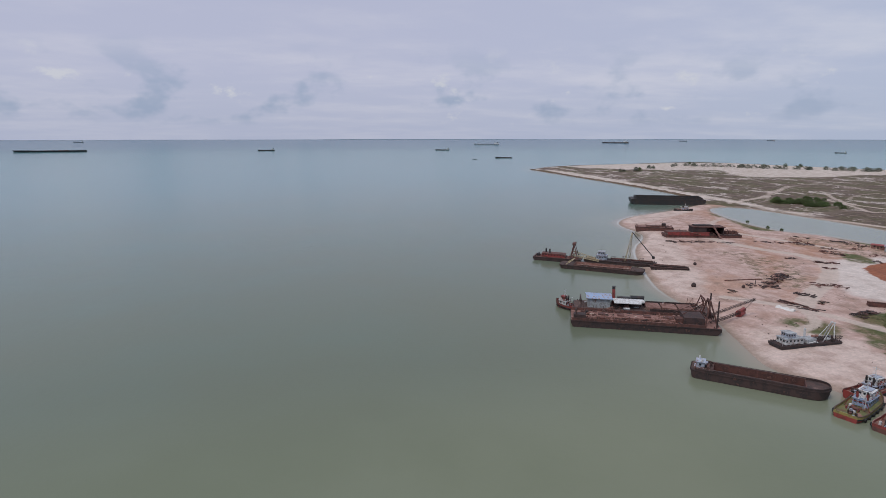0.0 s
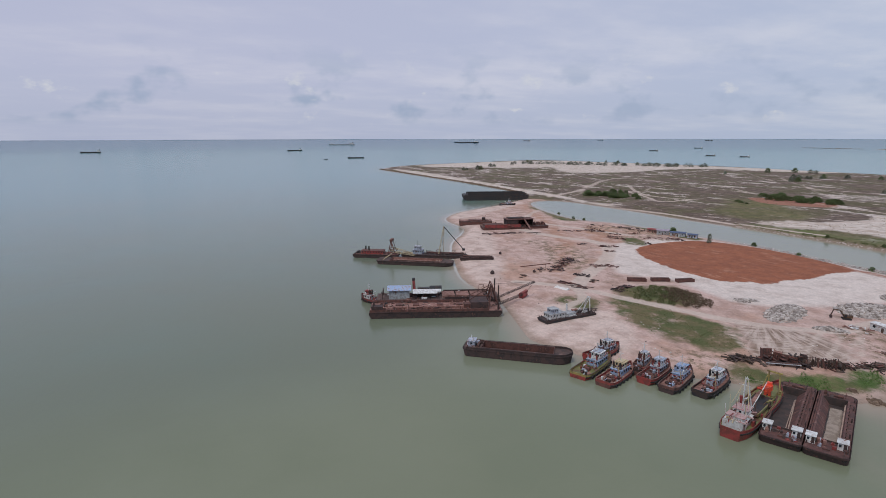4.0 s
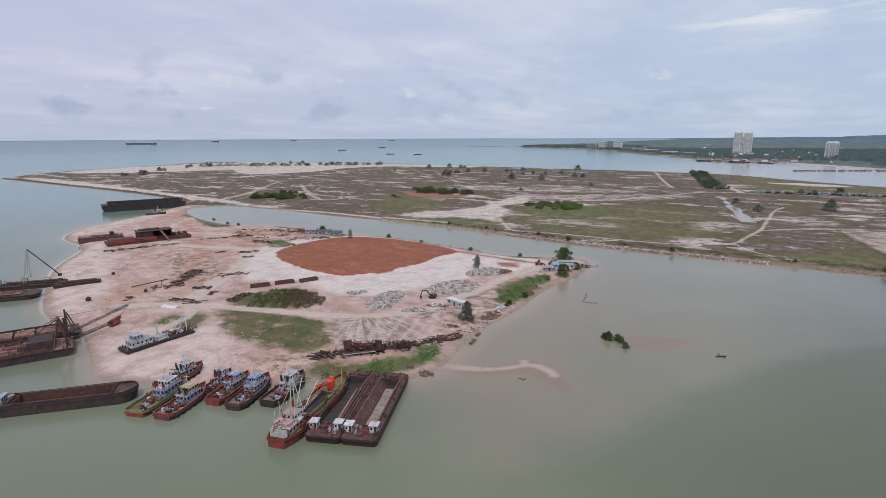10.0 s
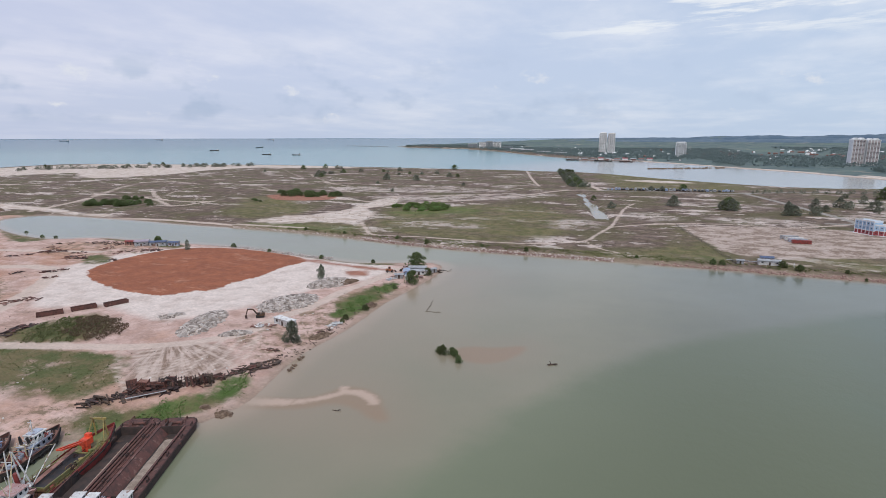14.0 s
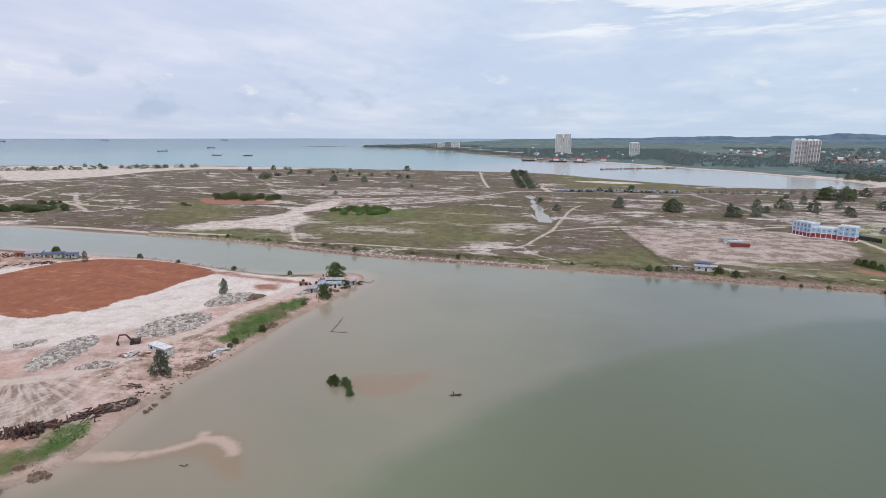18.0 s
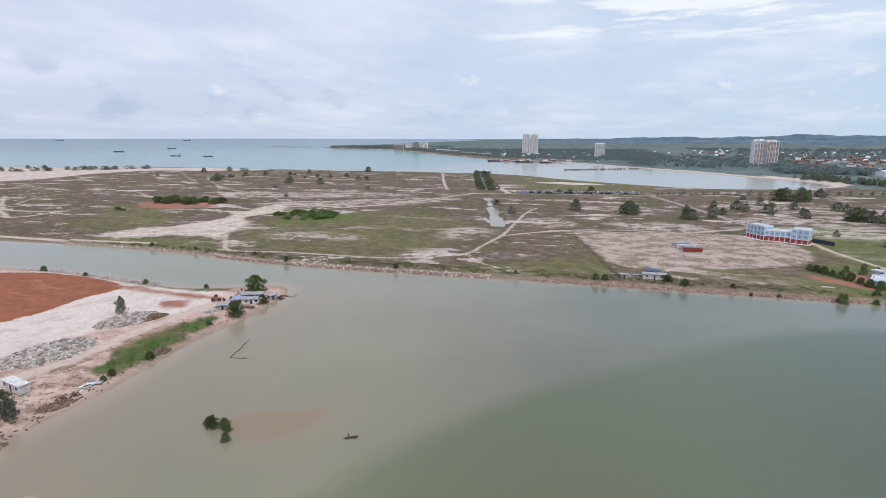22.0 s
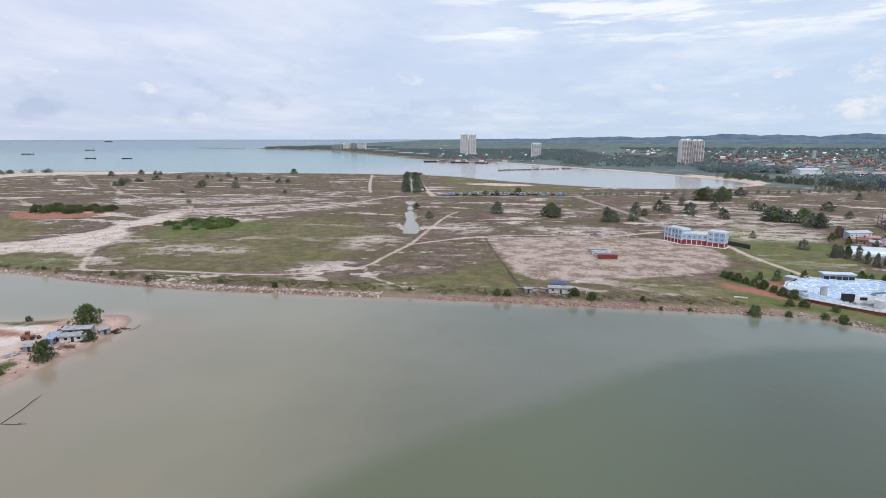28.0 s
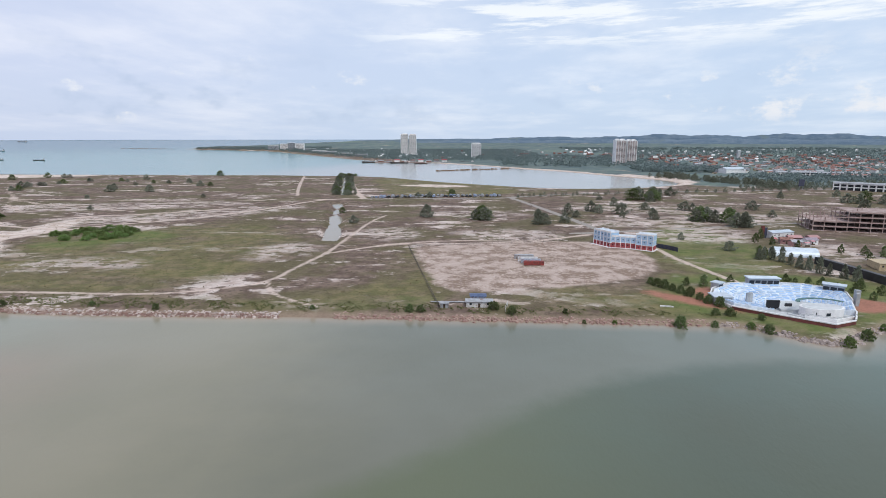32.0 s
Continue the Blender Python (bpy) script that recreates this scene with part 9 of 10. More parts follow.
# market stalls, awnings and parked lorries between the halls
AWNING = [surface("faded_red_awning", (0.40, 0.10, 0.10), (0.46, 0.20, 0.19), 0.8), surface("white_awning", (0.66, 0.66, 0.68), (0.52, 0.52, 0.55), 0.8), surface("pink_awning", (0.46, 0.24, 0.27), (0.38, 0.20, 0.22), 0.8)]
rng = random.Random(808)
for k in range(16):
    x, y = rng.uniform(343, 380), rng.uniform(628, 662)
    ob = thing("market_stall", x, y, level(x, y), rng.uniform(-30, 30), ("market stall under a faded red awning", "market stall under a white awning", "market stall under a pink awning")[k % 3], "stall", "stalls between the halls")
    L, D, H = rng.uniform(2.5, 4.5), rng.uniform(2.2, 3.2), rng.uniform(2.4, 3.2)
    part("awning", Shape().gable(-L / 2, L / 2, -D / 2, D / 2, H, 0.7, 0.1), AWNING[k % 3], ob)
    part("counter", Shape().box(-L / 2 + 0.2, L / 2 - 0.2, -D / 2 + 0.1, -D / 2 + 0.7, 0, 1.0), TIMBER, ob)
    for sx in (-1, 1):
        for sy in (-1, 1):
            part("pole", Shape().pipe((sx * (L / 2 - 0.1), sy * (D / 2 - 0.1), -0.1), (sx * (L / 2 - 0.1), sy * (D / 2 - 0.1), H), 0.06), GREY_RENDER, ob)

stadium_front = [((258.5, 474.5), (264.0, 468.0)), ((264.0, 468.0), (272.0, 464.6)), ((272.0, 464.6), (281.0, 469.0))]
for k, ((ax, ay), (bx, by)) in enumerate(stadium_front):
    ob = thing("terrace_rail", ax, ay, level(265, 475) + 0.1, 0, "pale concrete terrace edge with a thin rail", "railing", "terraces before the stadium")
    part("kerb", Shape().beam((0, 0, 0.25), (bx - ax, by - ay, 0.25), 1.4, 0.5), STAGE, ob)
    part("rail", Shape().beam((0, 0, 1.4), (bx - ax, by - ay, 1.4), 0.09).beam((0, 0, 0.95), (bx - ax, by - ay, 0.95), 0.07), GREY_RENDER, ob)
    for j in range(5):
        part("post", Shape().beam(((bx - ax) * j / 4, (by - ay) * j / 4, 0.3), ((bx - ax) * j / 4, (by - ay) * j / 4, 1.4), 0.09), GREY_RENDER, ob)


# ---- trees, bushes, scrub ----
def leaf_material(name, a, b):
    m, t, bs = fresh(name)
    geo = t.nodes.new("ShaderNodeNewGeometry")
    rand = t.nodes.new("ShaderNodeObjectInfo").outputs["Random"]
    col = mix_node(t, geo.outputs["Random Per Island"], a, b)
    hsv = node(t, "ShaderNodeHueSaturation", {"Color": col, "Value": math_node(t, "MULTIPLY_ADD", rand, 0.5, 0.72), "Hue": math_node(t, "MULTIPLY_ADD", rand, 0.03, 0.485)})
    link(t, hsv.outputs[0], bs.inputs["Base Color"])
    bs.inputs["Roughness"].default_value = 0.65
    bs.inputs["Specular IOR Level"].default_value = 0.25
    glow = node(t, "ShaderNodeBsdfTranslucent", {"Color": node(t, "ShaderNodeHueSaturation", {"Color": hsv.outputs[0], "Value": 1.35, "Saturation": 1.1}).outputs[0]})
    both = node(t, "ShaderNodeMixShader", {0: 0.38, 1: bs.outputs[0], 2: glow.outputs[0]})
    link(t, both.outputs[0], t.nodes["Material Output"].inputs[0])
    return m


CASUARINA = leaf_material("casuarina_needles", (0.128, 0.142, 0.106), (0.228, 0.240, 0.182))
BROADLEAF = leaf_material("broad_leaves", (0.075, 0.108, 0.044), (0.155, 0.185, 0.080))
BRIGHT_LEAF = leaf_material("bright_leaves", (0.092, 0.150, 0.044), (0.160, 0.220, 0.074))
DRY_LEAF = leaf_material("dry_scrub", (0.085, 0.075, 0.038), (0.155, 0.120, 0.070))
OLIVE_SCRUB = leaf_material("olive_scrub", (0.085, 0.098, 0.040), (0.150, 0.145, 0.068))
THICKET_LEAF = leaf_material("thicket_leaves", (0.115, 0.175, 0.055), (0.205, 0.270, 0.100))
BANK_GRASS = leaf_material("coarse_bank_grass", (0.090, 0.108, 0.042), (0.170, 0.165, 0.078))
BROWN_SCRUB = leaf_material("dead_brown_scrub", (0.098, 0.068, 0.048), (0.170, 0.115, 0.080))
BARK = surface("grey_brown_bark", (0.13, 0.095, 0.07), (0.085, 0.062, 0.048), 0.9, 0.0, 2.0)


def leaves(centres, each, size, rng, droop=0.0, slim=0.35):
    """Small leaf sprays round the given centres, as vertices and faces."""
    n = len(centres) * each
    c = np.repeat(centres, each, 0) + rng.normal(0, 1, (n, 3)) * size * 0.55
    d = rng.normal(0, 1, (n, 3))
    d[:, 2] = d[:, 2] * 0.7 + 0.25 - droop
    d /= np.linalg.norm(d, axis=1)[:, None]
    e = np.cross(d, rng.normal(0, 1, (n, 3)))
    e /= np.linalg.norm(e, axis=1)[:, None] + 1e-6
    l = size * rng.uniform(0.6, 1.2, (n, 1))
    v = np.stack([c - d * l, c + e * l * slim, c + d * l, c - e * l * slim], 1).reshape(-1, 3)
    f = np.arange(n * 4).reshape(-1, 4)
    return v, f


def crown_mesh(name, kind, seed, material, each=7, count=120, leaf=0.0, loose=0.28):
    rng = np.random.default_rng(seed)
    pts = []
    for k in range(count):
        h = rng.uniform(0.03, 1.0)
        if kind == "spire":
            r = 0.34 * (1 - h) ** 0.7 + 0.03
        elif kind == "round":
            r = 0.52 * max(0.05, 1 - max(0.0, h - 0.22) ** 1.7 * 1.5) ** 0.8 * (0.85 + 0.15 * math.sin(11 * h + seed))
        else:
            r = 0.72 * math.sqrt(max(0.03, 1 - (h * 0.95) ** 2))
        a = rng.uniform(0, math.tau)
        lump = 1 + loose * math.sin(3 * a + seed) * math.sin(7 * h + seed) + loose * 0.7 * math.sin(5 * a + 2.3 * seed + 9 * h)
        q = r * lump * math.sqrt(rng.uniform(0.25, 1.0))
        pts.append((q * math.cos(a), q * math.sin(a), h * 0.97))
    v, f = leaves(np.array(pts), each, leaf * (1.3 if kind == "bush" else 1) or (0.075 if kind != "bush" else 0.12), rng, 0.0)
    me = bpy.data.meshes.new(name)
    me.from_pydata(v.tolist(), [], f.tolist())
    me.materials.append(material)
    me.update()
    return me


def trunk_mesh(seed, kind):
    rng = random.Random(seed)
    s = Shape()
    top = 0.9 if kind == "spire" else 0.6
    s.pipe((0, 0, -0.06), (0.01, 0.01, top * 0.5), 0.024, 0.016, 7).pipe((0.01, 0.01, top * 0.5), (0, 0.02, top), 0.016, 0.006, 6)
    for k in range(7):
        h, a = rng.uniform(0.18, top), rng.uniform(0, math.tau)
        l = 0.24 if kind == "spire" else 0.32
        s.pipe((0, 0, h), (math.cos(a) * l * (1.1 - h), math.sin(a) * l * (1.1 - h), h + 0.14), 0.009, 0.003, 5)
    return s.mesh("trunk", BARK)


MODELS = {}
for key, kind, material, label in (("spire", "spire", CASUARINA, "dark slender casuarina tree on sandy ground"), ("round", "round", CASUARINA, "dark rounded casuarina tree on sandy ground"), ("broad", "round", BROADLEAF, "green broad-leaved tree on sandy ground"), ("bush", "bush", BROADLEAF, "dense green bush by the shore"), ("mangrove", "bush", BRIGHT_LEAF, "bright green mangrove bush near water"), ("dry", "bush", DRY_LEAF, "dry brown-green shrub on the plain"), ("thicket", "bush", THICKET_LEAF, "low fresh green bush in a thicket on the plain")):
    MODELS[key] = [(crown_mesh("crown", kind, 100 + 17 * k + len(key), material), trunk_mesh(200 + k, kind), label) for k in range(4)]


def tree(key, x, y, high, wide=1.0, group="", seed=0, z=None, label="", away_too=False):
    crown, trunk, text = MODELS[key][seed % 4]
    name = "bush" if key in ("bush", "mangrove", "dry", "thicket") else "tree"
    ob = new(name)
    ob.empty_display_size = 0.5
    zz = level(x, y) if z is None else z
    if away_too:
        ob.matrix_world = away_pose(x, y, zz, (seed * 67) % 360, 1.0) @ Matrix.Diagonal((high * wide, high * wide, high, 1))
    else:
        ob.matrix_world = pose(x, y, zz - 0.05, 0, 0, (seed * 67) % 360) @ Matrix.Diagonal((high * wide, high * wide, high, 1))
    tagged(ob, label or text, name, group)
    for nm, me in (("trunk", trunk), ("crown", crown)):
        o = new(nm, me)
        o.parent = ob
    return ob


# named trees near the camera
for k, (key, material) in enumerate((("round", CASUARINA), ("bush", BROADLEAF), ("mangrove", BROADLEAF))):
    kind = "round" if key == "round" else "bush"
    MODELS["fine_" + key] = [(crown_mesh("crown", kind, 300 + 5 * k + j, material, 10, 380, 0.05, 0.45), trunk_mesh(310 + j, kind), MODELS[key][0][2]) for j in range(4)]
tree("fine_round", -74.6, 268.3, 8.8, 0.72, seed=1, label="dark casuarina tree beside the white cabin")
tree("fine_round", -116.5, 352.5, 7.6, 0.62, seed=2, z=level(-115, 350) + 0.8, label="dark casuarina on the heap of pale stone")
tree("fine_bush", -80.5, 401.5, 8.4, 0.80, seed=3, label="large round dark bush behind the huts at the point")
tree("fine_bush", -67.5, 366.0, 7.2, 0.62, seed=1, label="green bushy tree at the shore by the huts")
tree("fine_bush", -66.8, 386.0, 4.2, 0.9, seed=2, label="round green bush at the shore by the huts")
for k, (x, y, h) in enumerate(((-16.4, 281.0, 3.6), (-13.0, 281.8, 3.0), (-11.0, 280.2, 2.6), (-8.2, 275.6, 2.6), (-18.4, 282.2, 2.4))):
    b = tree("fine_mangrove", x, y, h, 0.68, "mangrove bushes on the sandbar", k, -0.2, "dark green mangrove bush in shallow water")
for k, (x, y, h) in enumerate(((207.2, 461.0, 5.0), (236, 460.0, 3.2), (241, 455.5, 4.0), (264, 441.5, 4.2), (276, 449.0, 4.6), (290, 459.5, 3.5), (222, 462, 2.8), (180, 463.5, 2.0), (167, 463.5, 1.8))):
    tree("mangrove" if k % 2 else "bush", x, y, h, 0.8, "bushes in the river's edge", k, -0.2)
for k, (x, y, h) in enumerate(((-102, 469, 3.0), (-27, 467.5, 2.6), (45, 471, 2.0), (90, 470.5, 3.2), (95, 470.0, 3.0), (136, 469, 3.6), (-60, 471, 2.0), (-130, 477, 2.4), (160, 471, 2.0), (-180, 482, 2.2), (-220, 486, 2.5), (232, 471, 3.6), (226, 472, 3.0), (243, 466, 2.6), (128, 474, 4.0))):
    tree("bush", x, y, h, 0.9, "bushes along the river bank", k)
for k, (x, y, h) in enumerate(((-69.5, 300, 2.2), (-68.6, 316, 2.6), (-69, 296, 1.8), (-71, 352, 2.0), (-230, 411, 3.0), (-196, 408, 2.2), (-250, 388, 7.0), (-150, 403, 2.6), (-112, 404, 2.2), (-392, 392, 2.5), (-405, 390, 2.5), (-300, 408, 4.5), (-296, 404, 4.0), (-440, 400, 2.5))):
    tree("bush" if h < 6 else "round", x, y, h, 0.9 if h < 6 else 0.6, "bushes round the yard", k + 1)

# trees standing about the plain
PLAIN_TREES = [(73, 768, 11), (121, 752, 9), (127, 755, 12), (130, 750, 11), (177, 727, 12), (183, 730, 9), (203, 738, 8), (215, 795, 10), (220, 775, 6), (243, 818, 10), (249, 805, 8), (317, 928, 13), (325, 935, 14), (333, 910, 12), (340, 925, 13), (345, 940, 14), (357, 950, 11), (384, 990, 10), (275, 925, 6), (279, 868, 9), (270, 799, 10), (292, 765, 8), (265, 777, 6), (304, 835, 7), (301, 799, 6), (350, 824, 8), (345, 832, 9), (356, 802, 7), (326, 752, 10), (331, 757, 12), (336, 752, 11), (341, 748, 10), (353, 746, 12), (349, 722, 11), (354, 718, 12), (358, 724, 10), (296, 616, 6), (278, 657, 5), (420, 841, 9), (412, 785, 6), (511, 957, 8), (565, 912, 10), (549, 858, 9), (575, 905, 11), (590, 920, 12), (600, 900, 11), (592, 976, 9)]
for k, (x, y, h) in enumerate(PLAIN_TREES):
    tree("round" if h < 11 or k % 3 == 0 else "spire" if k % 3 == 1 else "broad", x, y, h * 1.15, (1.3, 1.05, 1.5)[k % 3], "trees on the dry plain", k)
FAR_PLAIN = [(-703, 1260, 10), (-671, 1262, 8), (-660, 1262, 7), (-487, 1228, 9), (-391, 1324, 11), (-568, 1113, 6), (-575, 1081, 7), (-571, 1085, 6), (-547, 1006, 8), (-559, 1006, 7), (-548, 1160, 8), (-403, 997, 10), (-501, 1175, 7), (-491, 1176, 5), (-428, 1099, 6), (-346, 1000, 10), (-424, 1143, 6), (-397, 1144, 6), (-369, 1158, 8), (-318, 1094, 9), (-302, 1095, 7), (-233, 931, 5), (-295, 803, 5), (-375, 910, 5), (-17, 795, 6), (9, 727, 7), (47, 946, 7), (62, 948, 7), (90, 969, 9), (-1128, 672, 7), (-1124, 678, 6), (-1133, 714, 10), (-1128, 720, 9), (-1220, 805, 9), (-1214, 812, 8), (-1287, 918, 7), (-1382, 1040, 8), (-1372, 1046, 7), (-1225, 1145, 8), (-1210, 1197, 9), (-1182, 1216, 9), (-1091, 1196, 8), (-1087, 1238, 8), (-1044, 1228, 8), (-729, 1206, 10), (-584, 1054, 10), (-578, 1060, 9), (-743, 1085, 6), (-573, 1130, 8), (-421, 1034, 9)]
for k, (x, y, h) in enumerate(FAR_PLAIN):
    tree("round" if k % 4 else "broad", x, y, h, 1.5, "trees far out on the plain", k)
rng = random.Random(77)


def tree_mass(name, label, spots):
    """Many alike trees of one row or belt as one mesh: (model, x, y, height, width)."""
    vs, fs, base = [], [], 0
    for k, (key, x, y, h, w) in enumerate(spots):
        crown = MODELS[key][k % 4][0]
        co = np.empty(len(crown.vertices) * 3, np.float32)
        crown.vertices.foreach_get("co", co)
        co = co.reshape(-1, 3)[: 4 * 420]
        a = k * 1.7
        r = np.array(((math.cos(a), math.sin(a), 0), (-math.sin(a), math.cos(a), 0), (0, 0, 1)))
        vs.append((co * (h * w, h * w, h)) @ r + (x, y, level(x, y)))
        fs.append(np.arange(len(co)).reshape(-1, 4) + base)
        base += len(co)
    me = bpy.data.meshes.new(name)
    me.from_pydata(np.concatenate(vs).tolist(), [], np.concatenate(fs).tolist())
    me.materials.append(CASUARINA)
    me.update()
    return tagged(new(name, me), label, "trees", kind="stuff")


tree_mass("tree_belt", "belt of low dark trees behind the white beach", [("round", -1330 + 330 * k / 49 + rng.uniform(-12, 12), 960 + 260 * k / 49 + rng.uniform(-24, 24), rng.uniform(6, 10), 2.0) for k in range(60)])
for k in range(44):
    u = rng.random()
    tree("broad" if k % 3 == 0 else "round", (-67.5 if k % 2 else -51) - 84 * u + rng.uniform(-2.5, 2.5), 968 + 385 * u, rng.uniform(5.5, 8.5), 1.8, "trees along the straight canal", k)
for k in range(20):
    u = k / 19
    tree("round", (-76 + 5 * u if k % 2 else -45 - 3 * u) - 84 * u + rng.uniform(-1.5, 1.5), 985 + 375 * u, rng.uniform(4.5, 6.5), 1.4, "trees along the straight canal", k)
for k in range(5):
    tree("broad", -150 + 6.5 * k, 1362 + rng.uniform(-8, 8), rng.uniform(6, 8), 1.8, "trees along the straight canal", k)
# bush thickets
for cx, cy, n, wx, wy, key, h in ((-186, 652, 60, 32, 30, "thicket", 3.3), (-378, 724, 30, 56, 30, "bush", 5.0), (-526, 556, 26, 46, 26, "bush", 5.0), (-560, 600, 6, 20, 16, "bush", 3.6), (-400, 640, 4, 20, 12, "bush", 2.6)):
    for k in range(n):
        a, q = rng.uniform(0, math.tau), math.sqrt(rng.random())
        tree(key if k % 6 or key == "thicket" else "bush", cx + wx * q * math.cos(a), cy + wy * q * math.sin(a), h * rng.uniform(0.6, 1.25), 1.5, "thickets of bushes", k)
# rows round the stadium and the halls
for k, (x, y) in enumerate(((214, 524), (216, 520), (218.5, 516), (221, 511), (223.5, 506), (226, 501), (228.5, 495), (230, 489), (233, 484))):
    tree("bush", x, y, 3.6 + (k % 3) * 0.5, 0.75, "row of young trees at the stadium", k)
for k, (x, y) in enumerate(((248, 522), (256, 525), (284, 524), (289, 524), (294, 521), (299, 518), (305, 515), (311, 511), (317, 516), (312, 499), (322, 508), (240, 520), (232, 522))):
    tree("broad", x, y, 4.5 + (k % 3), 0.85, "trees behind the stadium", k)
for k, (x, y) in enumerate(((302, 588), (306, 590), (310, 588), (313, 582), (314, 574), (315, 566), (317, 560), (319, 553), (320, 546), (325, 541), (328, 535), (306, 596), (312, 600), (337, 640), (330, 650), (341, 665), (350, 630), (368, 612), (378, 604), (388, 600), (372, 590), (395, 590))):
    tree("spire" if k < 11 else "broad", x, y, (7.5 if k < 11 else 5.5) + (k % 4) * 0.8, 0.75, "row of casuarinas beside the halls", k)
# avenue trees along the paved road and the beach belt
tree_mass("avenue_trees", "young trees lining the paved road", [("round", 177 + 470 * k / 63, 958 + 130 * k / 63 + (6 if k % 2 else -7), 4.4 + (k % 3) * 0.7, 1.1) for k in range(64)])
belt = []
for k in range(150):
    u = rng.random()
    belt.append(("spire" if k % 3 == 0 else "round", 470 + 130 * u + rng.uniform(-14, 40), 1360 - 270 * u + rng.uniform(-12, 26), rng.uniform(6, 12), 1.1))
tree_mass("casuarina_belt", "belt of casuarinas behind the beach", belt)
tree_mass("roadside_trees", "row of tall slender trees beside the road", [("spire", 520 + k * 6.4, 1082 + 0.24 * k * 6.4 + rng.uniform(-3, 3), rng.uniform(8, 12), 0.9) for k in range(60)])


def scatter(name, label, rng_seed, spots, each, size, material, slim=0.35, flat=0.0):
    rng2 = np.random.default_rng(rng_seed)
    v, f = leaves(np.array(spots), each, size, rng2, flat, slim)
    me = bpy.data.meshes.new(name)
    me.from_pydata(v.tolist(), [], f.tolist())
    me.materials.append(material)
    me.update()
    return tagged(new(name, me), label, "plants", kind="stuff")


def spots_in(rings, n, seed, lift, rag=0.0):
    """Random places inside outlines, on the ground and off the tracks."""
    rng2 = np.random.default_rng(seed)
    xs, ys = [p[0] for r in rings for p in r], [p[1] for r in rings for p in r]
    x, y = rng2.uniform(min(xs), max(xs), n), rng2.uniform(min(ys), max(ys), n)
    ragged = rag * (np.sin(x * 0.31 + 1.3 * np.sin(y * 0.23)) * np.sin(y * 0.37 + seed) + 0.6 * np.sin(x * 0.9 + y * 0.7))
    keep = (depth_in_any(x, y, rings) + ragged > rag * 0.7) & (near_any(x, y, TRACKS) < 0.5) & (near_any(x, y, PAVED) < 1)
    x, y = x[keep], y[keep]
    z, d, _, pool = land_height(x, y)
    ok = (d > 2) & (pool < -5)
    return np.stack([x[ok], y[ok], z[ok] + lift], 1)


PLAIN_AREA = [(-560, 490), (-300, 492), (0, 476), (100, 474), (72, 618), (200, 660), (300, 760), (300, 900), (100, 930), (-300, 880), (-560, 800), (-640, 620)]
scatter("dry_scrub", "low dry scrub over the plain", 61, spots_in([PLAIN_AREA], 12000, 61, 0.15), 4, 0.36, DRY_LEAF, 0.5)
scatter("green_scrub", "low green scrub over the plain", 62, spots_in(PLAIN_GREEN, 9000, 62, 0.12), 4, 0.26, BROADLEAF, 0.5)
scatter("yard_weeds", "rank weeds on the yard's grass", 63, spots_in(YARD_GRASS[:5], 6500, 63, 0.06, 5.0), 6, 0.20, OLIVE_SCRUB, 0.5, 0.5)
scatter("lush_grass", "bright green grass by the water", 64, spots_in(DEEP_GREEN, 15000, 64, 0.1, 3.0), 6, 0.22, BRIGHT_LEAF, 0.4)
scatter("mound_scrub", "dense green scrub on the mound", 65, spots_in([[(-178, 228), (-186, 248), (-176, 262), (-164, 254), (-152, 240), (-160, 228)]], 2600, 65, 0.5, 4.0), 7, 0.26, OLIVE_SCRUB, 0.45)
scatter("mound_scrub", "dense dry brown scrub on the mound", 67, spots_in([[(-174, 250), (-175, 262), (-161, 265), (-141, 252), (-146, 238), (-158, 236)]], 3000, 67, 0.65, 1.5), 8, 0.24, BROWN_SCRUB, 0.45)
scatter("bank_grass", "coarse grass along the river bank", 66, spots_in([[(-300, 484), (-163, 478), (-118, 470.5), (-69, 467), (0, 468), (60, 469), (224, 469), (232, 476), (100, 482), (0, 482), (-118, 485), (-300, 494)]], 18000, 66, 0.1, 5.0), 5, 0.34, BANK_GRASS, 0.5)
rng = random.Random(91)
debris = spots_in([[(-540, 400), (-440, 285), (-380, 262), (-290, 205), (-165, 165), (-100, 185), (-72, 250), (-70, 350), (-100, 395), (-260, 400), (-380, 380)]], 650, 92, 0.1)
debris = debris[depth_in_any(debris[:, 0], debris[:, 1], [RED_PAD, WHITE_SAND] + YARD_GRASS[:2]) < 0]
tagged(new("yard_litter", rubble(Shape(), rng, len(debris), lambda it=iter(debris.tolist()): next(it), 0.07, 0.27).mesh("yard_litter", DARK_RUST)), "small dark scrap strewn over the yard", "litter", kind="stuff")
litter = spots_in([[(-160, 206), (-140, 212), (-128, 204), (-146, 200)], [(-100, 260), (-70, 262), (-70, 300), (-95, 300)], [(-95, 200), (-70, 235), (-70, 260), (-100, 240)], [(-130, 186), (-104, 196), (-92, 190), (-108, 178)]], 300, 93, 0.1)
tagged(new("pale_litter", rubble(Shape(), rng, len(litter), lambda it=iter(litter.tolist()): next(it), 0.1, 0.35).mesh("pale_litter", TARP)), "pale rubbish strewn in the grass", "litter", kind="stuff")


